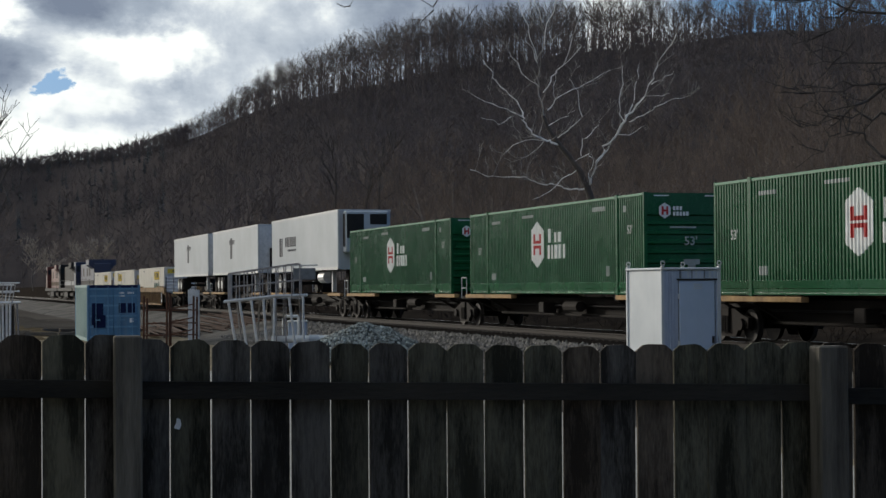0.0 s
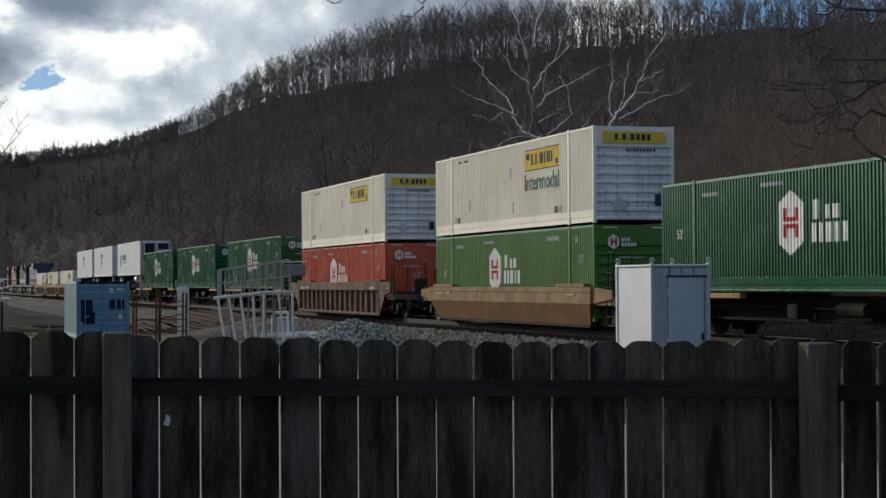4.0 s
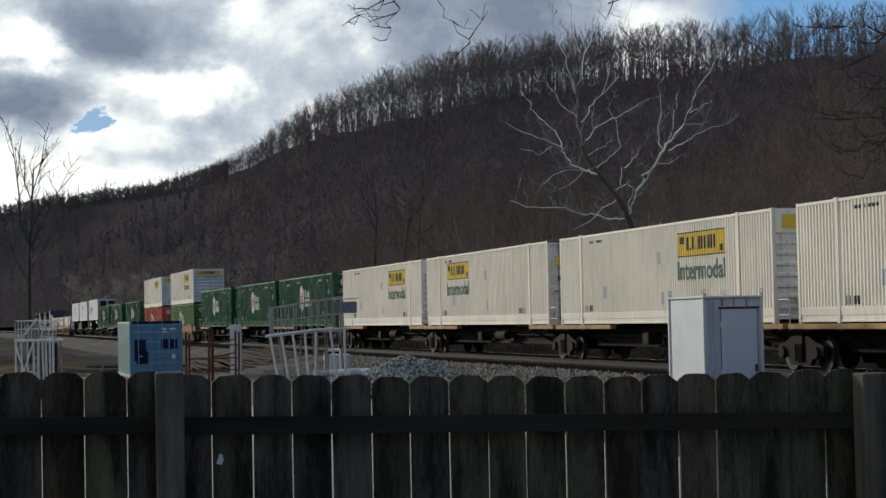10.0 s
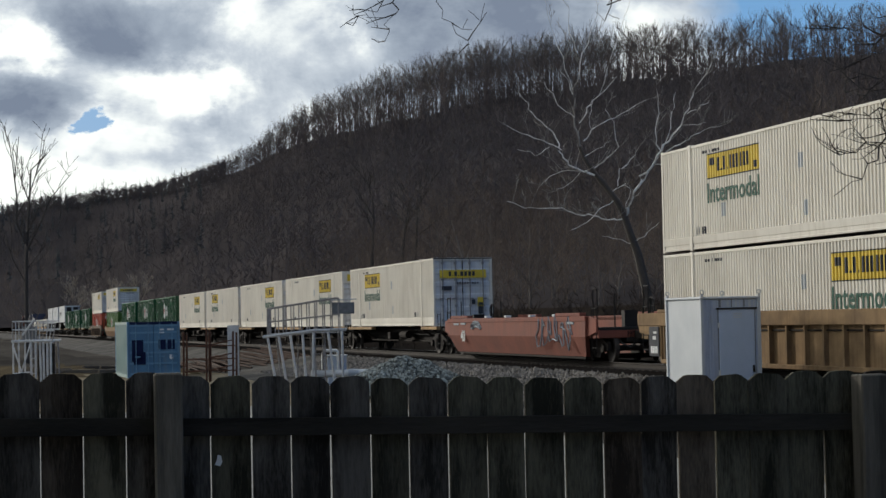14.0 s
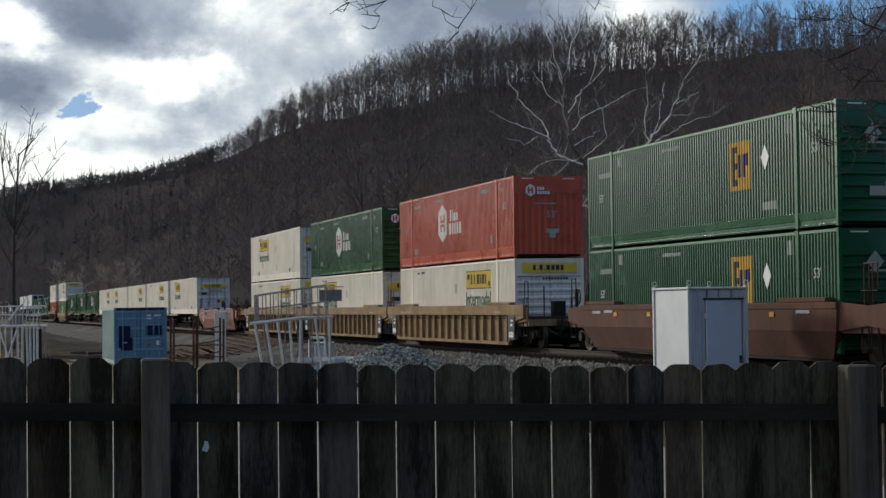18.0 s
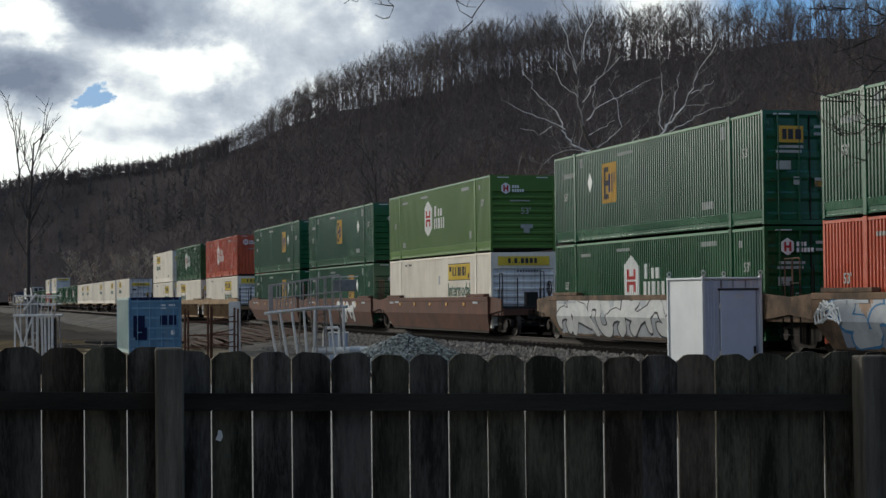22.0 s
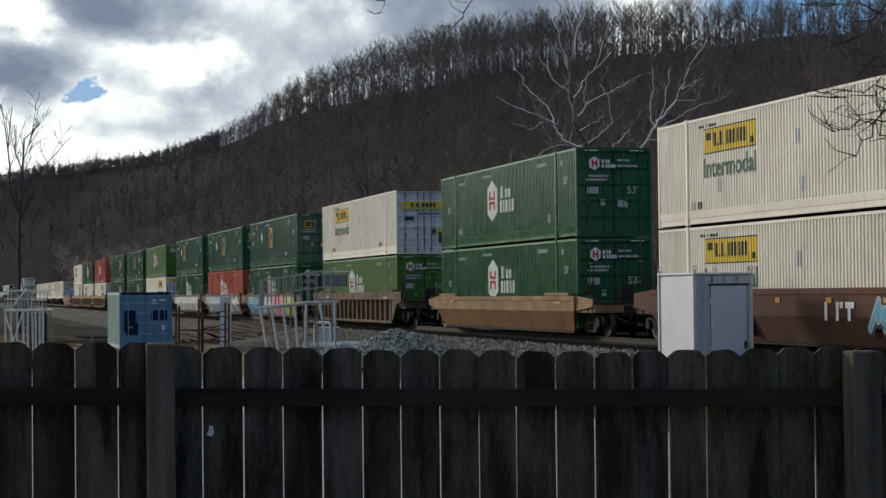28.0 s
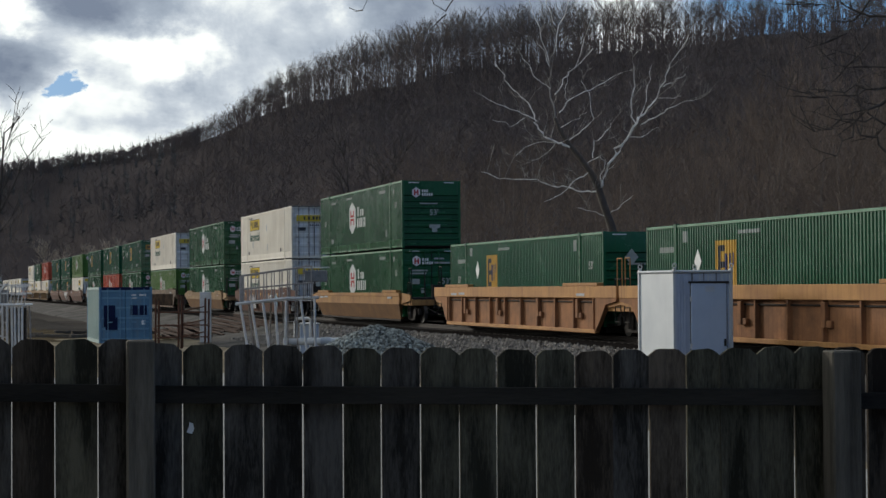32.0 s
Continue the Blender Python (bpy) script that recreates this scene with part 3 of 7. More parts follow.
# ---- the garden fence ----
FENCE_AT, FENCE_TURN, FENCE_FALL = Vector((0, 6.46, 0)), 12.0, -0.027
FENCE_TOP, PITCH = 1.455, 0.1418
# how far single gaps stand off their even pitch
SLIP = {-10: 0.0025, -9: 0.0041, -8: 0.0069, -7: 0.0085, -6: 0.0116, -5: 0.0115, -4: 0.0076, -3: 0.0049, -2: 0.0054, 2: -0.0048, 4: 0.0026, 5: 0.0025, 6: -0.0017, 8: -0.0106, 9: -0.005, 10: -0.003}
# half the width of each gap between pickets, above and below the cross rail
GAPS = {1: (0.0002, 0.0014), 2: (0.0022, 0.0006), 5: (0.001, 0.0), 6: (0.0, 0.0024), 7: (0.0008, 0.001), 8: (0.0, 0.0), 9: (0.0002, 0.0), 10: (0.0, 0.0008), 11: (0.0, 0.0004), -3: (0.0012, 0.0026), -5: (0.003, 0.0022)}


def build_fence():
    base = pose(*FENCE_AT, 0, 0, FENCE_TURN)
    root = thing("wooden_fence", "weathered dark dog-eared picket fence with posts and rail", "fence", pose(0, 0, 0))
    rng = random.Random(4)
    for i in range(-27, 28):
        # a picket between the gaps i and i + 1; they open above and below by fits of the weather
        x0, x1 = (g * PITCH - 0.1305 + SLIP.get(g, 0.0) for g in (i, i + 1))
        x = x0
        (la, lb), (ra, rb) = GAPS.get(i, (0.0016, 0.0019)), GAPS.get(i + 1, (0.0016, 0.0019))
        h = (x1 - x0) / 2
        la, lb = (g + (0.0075 * math.tan(radians(12) + math.atan(x0 / 6.46)) if g > 0.0003 else 0.0) for g in (la, lb))
        ra, rb = (g + (0.0075 * math.tan(radians(12) + math.atan(x1 / 6.46)) if g > 0.0003 else 0.0) for g in (ra, rb))
        ca, cb = rng.uniform(0.021, 0.029), rng.uniform(0.021, 0.029)
        dip = rng.uniform(-0.003, 0.003)
        bm = prism(bmesh.new(), [(-h + lb, -1.45), (h - rb, -1.45), (h - rb, -0.27), (h - ra, -0.15), (h - ra, -cb), (h - cb - 0.003, -0.0035), (h - cb - 0.02, dip), (0.0, 0.0), (-h + ca + 0.02, -dip), (-h + ca + 0.003, -0.003), (-h + la, -ca), (-h + la, -0.15), (-h + lb, -0.27)], -0.008, 0.008)
        ob = part("picket", bm, M[rng.choice(("fence", "fence", "fence_brown", "fence_grey"))], root)
        k = min(1.0, max(0.0, (x + h - 0.55) / 0.75))
        top = FENCE_TOP - 0.011 + (0.013 if x + h < -1.12 else 0.0) + 0.024 * k + FENCE_FALL * (x + h) + rng.uniform(-0.004, 0.003)
        ob.matrix_world = base @ pose(x + h, rng.uniform(-0.003, 0.003) + 0.0009 * (i % 2), top, rng.uniform(-0.4, 0.4), 0, rng.uniform(-1.2, 1.2))
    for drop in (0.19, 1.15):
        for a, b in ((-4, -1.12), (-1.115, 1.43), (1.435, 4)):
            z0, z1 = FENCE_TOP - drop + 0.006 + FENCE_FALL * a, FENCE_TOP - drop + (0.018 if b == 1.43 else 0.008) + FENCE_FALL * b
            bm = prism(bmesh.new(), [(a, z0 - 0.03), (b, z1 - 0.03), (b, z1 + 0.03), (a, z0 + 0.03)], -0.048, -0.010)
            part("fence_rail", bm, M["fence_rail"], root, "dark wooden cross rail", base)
    for x, w in ((-3.6, 0.1), (-1.117, 0.094), (1.43, 0.112), (3.87, 0.1)):
        bm = bevelled(0.006, (x - w / 2, x + w / 2, -0.15, -0.049, -0.15, FENCE_TOP + FENCE_FALL * x + 0.004))
        part("fence_post", bm, M["post"], root, "pale square wooden post", base)
    knot = bmesh.new()
    prism(knot, [(-0.012, -0.014), (0.006, -0.02), (0.014, -0.004), (0.01, 0.016), (-0.002, 0.02), (-0.004, 0.004)], -0.0125, -0.0085)
    part("chipped_spot", knot, M["decal_white"], root, "small pale chipped spot", base @ pose(-0.945, 0, FENCE_TOP - 0.275))
    return root


build_fence()


def shade_wall_behind():
    """An added, unseen house wall behind the eye, to shade the garden from the open sky at the back."""
    bm = boxes((-14, 1.2, -3.3, -3.0, -0.1, 6.5))
    box(bm, -14.2, 1.4, -3.4, -2.2, 6.5, 6.7)
    ob = new("wall_south", mesh_of("wall_south", bm, M["siding"]))
    tagged(ob, "plain dark wall with eave, added unseen to shade the garden", "wall", kind="structure")


M["siding"] = mat("shade_wall_siding", (0.12, 0.11, 0.1), (0.085, 0.08, 0.075), 1.0, 0.8, stretch=(1, 1, 6))
shade_wall_behind()


# ---- the train: speed, boxes, cars ----
def run(t):
    """Metres gone along the track after t seconds."""
    return 0.0445 + t * (17.30464 + t * (-0.0331149 + t * (0.001880786 + t * (-3.60791e-5 + t * (-1.313253e-6 + t * 3.64653e-8)))))


MOVING = []          # things of the train, with their place along the track, height and turn


def ride(ob, s, z, turn=0.0):
    ob.matrix_world = on_track(s + run(0), MID, z, turn)
    MOVING.append((ob, s, z, turn))
    return ob


LEN, WID, HIGH = 16.15, 2.59, 2.875
HL, HW = LEN / 2, WID / 2
RIB_PITCH, RIB_DEEP = 0.155, 0.06


def rib_profile(x0, x1, pitch, depth):
    n = max(1, round((x1 - x0) / pitch))
    st = (x1 - x0) / n
    prof = []
    for i in range(n):
        a = x0 + i * st
        prof += [(a, 0), (a + st * 0.42, 0), (a + st * 0.52, depth), (a + st * 0.9, depth)]
    return prof + [(x1, 0)]


def corrugated(x0, x1, y, z0, z1, pitch, depth, sign):
    """A pressed side sheet between x0 and x1; its ribs stand out to sign * y."""
    bm = bmesh.new()
    prof = rib_profile(x0, x1, pitch, depth)
    lo = [bm.verts.new((x, sign * (y - d), z0)) for x, d in prof]
    hi = [bm.verts.new((x, sign * (y - d), z1)) for x, d in prof]
    for i in range(len(prof) - 1):
        f = (lo[i], lo[i + 1], hi[i + 1], hi[i])
        bm.faces.new(f if sign < 0 else f[::-1])
    return bm


def draped(bm, x0, x1, lo, hi, pitch, depth, lift=0.004):
    """Paint on the near side sheet that follows its ribs, between the heights lo(x) and hi(x)."""
    prof = rib_profile(-HL + 0.06, HL - 0.06, pitch, depth)
    xs = [(x, d) for x, d in prof if x0 < x < x1]
    flo, fhi = (lo if callable(lo) else lambda x: lo), (hi if callable(hi) else lambda x: hi)
    arr = [p[0] for p in prof]
    dep = [p[1] for p in prof]
    pts = [(x0, float(np.interp(x0, arr, dep)))] + xs + [(x1, float(np.interp(x1, arr, dep)))]
    a = [bm.verts.new((x, HW - 0.012 - d + lift, flo(x))) for x, d in pts]
    b = [bm.verts.new((x, HW - 0.012 - d + lift, fhi(x))) for x, d in pts]
    for i in range(len(pts) - 1):
        bm.faces.new((a[i + 1], a[i], b[i], b[i + 1]))
    return bm


def ribbed_end(y0, y1, x, z0, z1, n, depth, sign):
    """An end wall with pressed level ribs."""
    bm = bmesh.new()
    st = (z1 - z0) / n
    prof = []
    for i in range(n):
        a = z0 + i * st
        prof += [(a, 0), (a + st * 0.25, 0), (a + st * 0.35, depth), (a + st * 0.85, depth)]
    prof.append((z1, 0))
    lo = [bm.verts.new((sign * (x - d), y0, z)) for z, d in prof]
    hi = [bm.verts.new((sign * (x - d), y1, z)) for z, d in prof]
    for i in range(len(prof) - 1):
        f = (lo[i], lo[i + 1], hi[i + 1], hi[i])
        bm.faces.new(f if sign < 0 else f[::-1])
    return bm


POST_X = HL - 2.03     # the lifting posts, forty feet apart
NAME_A = (0.75, 0.2, 0.7, 0.85)          # widths of bars that stand for lettering
NAME_B = (0.9, 0.55, 0.8, 0.75, 0.8)
NUMBER = (0.6, 0.6, 0.35, 0.6, 0.6, 0.6, 0.6)


def side_marks(look_, root, lx, P, D):
    """Panels and lettering on the near side, lx metres ahead of the box's middle."""
    white = M["decal_white"]

    def strip(name, material, rects, label, lift=0.004):
        ob = None
        for r in rects:
            ob = part(name, draped(bmesh.new(), *r, P, D, lift), material, root, label)
        return ob

    if look_ in ("hub", "lime", "red"):
        zc = 1.62
        hexa = lambda s: (lambda x: zc + s * (0.74 - max(0.0, abs(x - lx) - 0.05) * 0.52))
        mark = strip("emblem", white, [(lx - 0.62, lx + 0.62, hexa(-1), hexa(1))], "tall white six-sided emblem")
        ink = M["decal_red"] if look_ != "red" else M["red"]
        bm = bmesh.new()
        for r in ((lx - 0.34, lx - 0.17, zc - 0.34, zc - 0.03), (lx - 0.34, lx - 0.17, zc + 0.03, zc + 0.34), (lx + 0.17, lx + 0.34, zc - 0.34, zc - 0.03), (lx + 0.17, lx + 0.34, zc + 0.03, zc + 0.34), (lx - 0.17, lx + 0.17, zc - 0.13, zc - 0.03), (lx - 0.17, lx + 0.17, zc + 0.03, zc + 0.13)):
            draped(bm, *r, P, D, 0.008)
        part("emblem_inset", bm, ink, mark, "red bars")
        rects = []
        for row, (top, ws) in enumerate(((zc + 0.5, NAME_A), (zc - 0.02, NAME_B))):
            x = lx - 0.95 - 0.12 * (1 - row)
            for k, w in enumerate(ws):
                tall = 0.42 if k in (0, 1) or row else 0.3
                rects.append((x - w * 0.3, x, top - 0.46, top - 0.46 + tall * 1.05))
                x -= (w * 0.3 + 0.13)
        strip("lettering", white, rects, "white bar of lettering")
        strip("small_marking", M["decal_dim"], [(1.2, 2.4, HIGH - 0.36, HIGH - 0.27), (-5.1, -4.1, HIGH - 0.4, HIGH - 0.27), (HL - 2.9, HL - 2.45, 0.5, 0.72), (-5.4, -5.2, 0.55, 0.85), (HL - 3.4, HL - 2.5, HIGH - 0.45, HIGH - 0.35), (-6.75, -6.5, HIGH - 0.5, HIGH - 0.32)], "small white mark")
    elif look_ == "jb":
        zc = 2.2
        pan = strip("name_panel", M["yellow"], [(lx - 1.62, lx + 1.62, zc - 0.34, zc + 0.34)], "yellow panel")
        bm = bmesh.new()
        x = lx + 0.95
        for w in (0.13, 0.06, 0.14, 0.06, 0.1, 0.1, 0.14, 0.1, 0.1, 0.14):
            draped(bm, x - w, x, zc - 0.16, zc + (0.2 if w > 0.08 else -0.1), P, D, 0.008)
            x -= w + 0.1
        for r in ((lx - 1.62, lx + 1.62, zc + 0.31, zc + 0.34), (lx - 1.62, lx + 1.62, zc - 0.34, zc - 0.31), (lx + 1.15, lx + 1.42, zc + 0.02, zc + 0.22), (lx - 1.5, lx - 1.3, zc - 0.25, zc - 0.08)):
            draped(bm, *r, P, D, 0.008)
        part("lettering", bm, M["decal_dark"], pan, "dark bars of lettering")
        if lx != -3.61:
            part("lettering", letters("Intermodal", 0.74, M["decal_green"]), None, root, "green word on white", pose(lx, HW - 0.006, zc - 0.74, 0, 0, 180))
        strip("small_marking", M["decal_dark"], [(x - 0.09, x, z, z + 0.2) for x0, z in ((HL - 2.35, 0.42), (-HL + 3.3, 0.42)) for x in (x0, x0 - 0.16, x0 - 0.4, x0 - 0.56)] + [(HL - 3.0 - k * 0.2, HL - 2.88 - k * 0.2, HIGH - 0.3, HIGH - 0.22) for k in range(6)], "small dark mark")
        for x, z in ((-0.6, 1.9), (-0.8, 0.75), (3.9, 1.0)):
            part("repair_patch", draped(bmesh.new(), x - 0.12, x + 0.12, z - 0.18, z + 0.18, P, D, 0.006), M["trailer"], root, "pale riveted repair patch")
    else:
        zc = 1.75
        pan = strip("name_panel", M["gold"], [(lx - 0.62, lx + 0.62, zc - 0.62, zc + 0.62)], "gold square panel")
        bm = bmesh.new()
        for r in ((lx + 0.3, lx + 0.46, zc - 0.5, zc + 0.5), (lx + 0.12, lx + 0.3, zc - 0.5, zc - 0.34), (lx + 0.12, lx + 0.3, zc - 0.08, zc + 0.08), (lx + 0.12, lx + 0.3, zc + 0.34, zc + 0.5)):
            draped(bm, *r, P, D, 0.008)
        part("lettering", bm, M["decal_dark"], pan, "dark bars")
        bm = bmesh.new()
        for r in ((lx - 0.1, lx + 0.06, zc - 0.3, zc + 0.28), (lx - 0.3, lx - 0.18, zc - 0.3, zc + 0.28), (lx - 0.48, lx - 0.36, zc - 0.02, zc + 0.3)):
            draped(bm, *r, P, D, 0.008)
        part("lettering", bm, M["decal_blue"], pan, "dark blue bars")
        dx = {2.9: 4.6, -2.9: -4.4, -0.2: -4.7}.get(lx, 3.6)
        dia = prism(bmesh.new(), [(dx - 0.22, zc + 0.1), (dx, zc - 0.22), (dx + 0.22, zc + 0.1), (dx, zc + 0.42)], HW - 0.008, HW + 0.002)
        part("warning_diamond", dia, white, root, "white diamond plate")
        strip("small_marking", M["decal_dim"], [(1.0, 2.2, HIGH - 0.36, HIGH - 0.27), (-5.0 - 0, -4.2, 0.55, 0.75), (HL - 2.75, HL - 2.5, HIGH - 0.5, HIGH - 0.2), (-5.7, -5.5, HIGH - 0.55, HIGH - 0.2), (HL - 1.9, HL - 0.9, HIGH - 0.75, HIGH - 0.6)], "small white mark")
    if look_ != "jb":
        for x, z in ((HL - 1.15, 1.5), (-HL + 1.05, 1.85)):
            part("length_mark", letters("53'", 0.34, M["decal_dim"]), None, root, "faded length mark", pose(x, HW - 0.006, z, 0, 0, 180))


def rear_marks(look_, root, doors):
    white, x = M["decal_white"], -HL - 0.004

    def plate(name, material, rects, label, parent=root, lift=0.0):
        ob = None
        for y0, y1, z0, z1 in rects:
            ob = part(name, boxes((x - 0.006 - lift, x - lift, y0, y1, z0, z1)), material, parent, label)
        return ob

    if look_ == "jb":
        top = 2.19 if doors else HIGH - 0.34
        pan = plate("rear_panel", M["yellow"], [(-1.02, 1.02, top - 0.17, top + 0.17)], "yellow panel", lift=0.03)
        bm = bmesh.new()
        y = 0.62
        for w in (0.1, 0.04, 0.12, 0.04, 0.13, 0.12, 0.13, 0.11):
            box(bm, x - 0.042, x - 0.035, y - w, y, top - 0.09, top + (0.1 if w > 0.06 else -0.05))
            y -= w + 0.05
        part("lettering", bm, M["decal_dark"], pan, "dark bars of lettering")
        plate("small_marking", M["decal_dark"], [(0.2 - 0.11 * k, 0.27 - 0.11 * k, top - 0.42, top - 0.34) for k in range(9)] + [(-0.85, -0.65, 0.5, 0.85)], "small dark mark", lift=0.03)
        if doors:
            plate("notice", M["yellow"], [(-0.9, -0.62, 0.82, 1.2)], "yellow notice", lift=0.03)
            plate("notice", M["decal_dark"], [(0.5, 0.94, 1.5, 1.68), (-0.52, -0.36, 0.9, 1.1), (-0.86, -0.66, 0.86, 0.98)], "dark notice plate", lift=0.032)
        else:
            dia = prism(bmesh.new(), [(0.75, 0.55), (0.5, 0.8), (0.25, 0.55), (0.5, 0.3)], x - 0.03, x - 0.012, "x")
            part("warning_frame", dia, M["galv"], root, "grey diamond holder")
    else:
        bm = prism(bmesh.new(), [(0.68 + 0.2 * math.cos(a), 2.36 + 0.22 * math.sin(a)) for a in [math.pi / 2 + k * math.pi / 3 for k in range(6)]], x - 0.04, x - 0.03, "x")
        if look_ == "emp":
            bm.free()
            at = 0.54 if doors else -0.7
            pan = plate("rear_panel", M["gold"], [(at - 0.34, at + 0.34, 2.06, 2.48)], "gold panel", lift=0.03)
            bm2 = bmesh.new()
            for y0, y1 in ((0.12, 0.24), (-0.06, 0.08), (-0.28, -0.12)):
                box(bm2, x - 0.044, x - 0.037, at + y0, at + y1, 2.14, 2.4)
            part("lettering", bm2, M["decal_dark"], pan, "dark bars")
            dy, dz = (-0.52, 1.95) if doors else (0.4, 2.1)
            dia = prism(bmesh.new(), [(dy + 0.22, dz), (dy, dz + 0.25), (dy - 0.22, dz), (dy, dz - 0.25)], x - 0.044, x - 0.034, "x")
            part("warning_diamond", dia, M["decal_dim"], root, "grey diamond plate")
            if doors:
                plate("notice", M["gold"], [(-0.5, -0.1, 0.95, 1.1)], "gold notice", lift=0.03)
            else:
                plate("notice", M["decal_dim"], [(-0.05, 0.5, 0.68, 0.9)], "pale notice plate", lift=0.03)
        else:
            em = part("rear_emblem", bm, white, root, "white six-sided emblem")
            b3 = bmesh.new()
            for y0, y1, z0, z1 in ((0.72, 0.78, 2.24, 2.48), (0.58, 0.64, 2.24, 2.48), (0.64, 0.72, 2.33, 2.39)):
                box(b3, x - 0.048, x - 0.042, y0, y1, z0, z1)
            part("emblem_inset", b3, M["decal_red"] if look_ != "red" else M["red"], em, "red bars")
            plate("lettering", white, [(0.36 - 0.1 * k, 0.43 - 0.1 * k, 2.37, 2.48) for k in range(3)] + [(0.36 - 0.1 * k, 0.43 - 0.1 * k, 2.22, 2.33) for k in range(5)], "white bars of lettering", lift=0.03)
        part("length_mark", letters("53'", 0.34, M["decal_dim"]), None, root, "white length mark", pose(x - 0.045, -0.1 if not doors else -0.62, 1.5, 0, 0, -90))
        if doors:
            for y0, y1, z0 in ((-0.55, -0.1, 2.43), (-0.8, -0.1, 2.25), (0.2, 0.91, 1.92), (0.25, 0.96, 1.8)):
                plate("number_strip", M["decal_dim"], [(y0, y1, z0, z0 + 0.07)], "faded bar of numbers", lift=0.03)
            plate("notice", M["decal_dim"], [(0.55, 0.95, 1.38, 1.6), (0.3, 0.48, 1.0, 1.2), (-0.45, -0.1, 0.95, 1.18)], "pale notice plates", lift=0.03)
        else:
            plate("notice", M["decal_dim"], [(-0.38, 0.1, 0.85, 1.0), (-0.25, -0.02, 0.68, 0.85)], "white notice plate", lift=0.006)
            plate("caption_line", M["decal_dim"], [(-0.28, 0.52, 1.87, 1.92)], "small white lettering bar", lift=0.006)
        plate("reflector", white, [(0.55, 1.0, HIGH - 0.11, HIGH - 0.08), (-1.0, -0.55, HIGH - 0.11, HIGH - 0.08)], "white reflective strips", lift=0.01)


def container(look_, label, doors_at_rear, lx):
    """A 53-foot box: x forward, y to both sides, its floor at z 0. look_ names the paint; lx: where its marks stand."""
    paint = M[{"hub": "green", "lime": "lime", "red": "red", "jb": "white", "emp": "teal"}[look_]]
    root = thing("shipping_container", label, "container")
    P, D = (RIB_PITCH, RIB_DEEP) if look_ != "jb" else (0.16, 0.038)
    edge = M["pale_edge"] if look_ in ("hub", "emp", "lime") else paint
    for sign in (1, -1):
        wall = mesh_of("side_wall", corrugated(-HL + 0.06, HL - 0.06, HW - 0.012, 0.37, HIGH - 0.085, P, D, sign), paint)
        part("side_wall", wall, None, root)
        part("top_rail", bevelled(0.008, (-HL + 0.09, HL - 0.09, sign * HW - 0.06 * (sign > 0), sign * HW + 0.06 * (sign < 0), HIGH - 0.09, HIGH - 0.02)), edge, root)
        sill = [(HW - 0.11, 0.03), (HW - 0.012, 0.03), (HW - 0.01, 0.07), (HW - 0.03, 0.085), (HW - 0.028, 0.17), (HW - 0.016, 0.19), (HW - 0.002, 0.37), (HW - 0.03, 0.385), (HW - 0.11, 0.385)]
        part("bottom_rail", prism(bmesh.new(), [(sign * y, z) for y, z in sill], -HL + 0.09, HL - 0.09, "x"), paint, root)
        for x in (-POST_X, POST_X):
            bm = boxes((x - 0.075, x + 0.075, sign * (HW - 0.03) - 0.04, sign * (HW - 0.03) + 0.04, 0.0, HIGH - 0.02))
            box(bm, x - 0.09, x + 0.09, sign * (HW - 0.035) - 0.055, sign * (HW - 0.035) + 0.055, HIGH - 0.12, HIGH + 0.012)
            part("lifting_post", bm, paint, root)
        for x in (-1, 1):
            bm = boxes((x * HL - 0.1 * (x > 0), x * HL + 0.1 * (x < 0), sign * HW - 0.1 * (sign > 0), sign * HW + 0.1 * (sign < 0), 0.0, HIGH))
            part("corner_post", bm, paint, root)
    part("roof", boxes((-HL + 0.05, HL - 0.05, -HW + 0.03, HW - 0.03, HIGH - 0.04, HIGH - 0.012)), paint, root)
    part("container_floor", boxes((-HL + 0.08, HL - 0.08, -HW + 0.08, HW - 0.08, 0.02, 0.1)), M["grime"], root)
    part("front_wall", ribbed_end(-HW + 0.1, HW - 0.1, HL - 0.01, 0.1, HIGH - 0.05, 8, 0.04, 1), paint, root)
    if doors_at_rear:
        part("door_header", boxes((-HL, -HL + 0.1, -HW + 0.1, HW - 0.1, HIGH - 0.11, HIGH)), paint, root)
        part("door_seal", boxes((-HL + 0.01, -HL + 0.06, -0.011, 0.011, 0.13, HIGH - 0.12)), M["black"], root, "black rubber door seal")
        if look_ == "jb":
            part("header_trim", boxes((-HL - 0.006, -HL - 0.001, -HW + 0.02, HW - 0.02, HIGH - 0.06, HIGH - 0.01)), M["black"], root, "dark strip over the doors")
        part("door_sill", boxes((-HL, -HL + 0.1, -HW + 0.1, HW - 0.1, 0.0, 0.12)), paint, root)
        for sign in (1, -1):
            a, b = (0.012, HW - 0.11) if sign > 0 else (-HW + 0.11, -0.012)
            door = part("door", ribbed_end(a, b, HL - 0.035, 0.13, HIGH - 0.12, 5, 0.025, -1), M["door_dirty"] if look_ == "jb" else paint, root)
            for y in (a + 0.3, b - 0.3):
                bm = tube(bmesh.new(), [(-HL - 0.02, y, 0.06), (-HL - 0.02, y, HIGH - 0.06)], 0.026, 6)
                box(bm, -HL - 0.05, -HL, y - 0.04, y + 0.16 * sign, 1.12, 1.17)
                for z in (0.2, 0.8, 1.9, 2.6):
                    box(bm, -HL - 0.03, -HL + 0.03, y - 0.05, y + 0.05, z, z + 0.09)
                part("lock_rod", bm, M["lock_steel"] if look_ == "jb" else paint, door, "steel locking rod with handle")
            for z in (0.4, 1.1, 1.9, 2.5):
                yy = HW - 0.1 if sign > 0 else -HW + 0.1
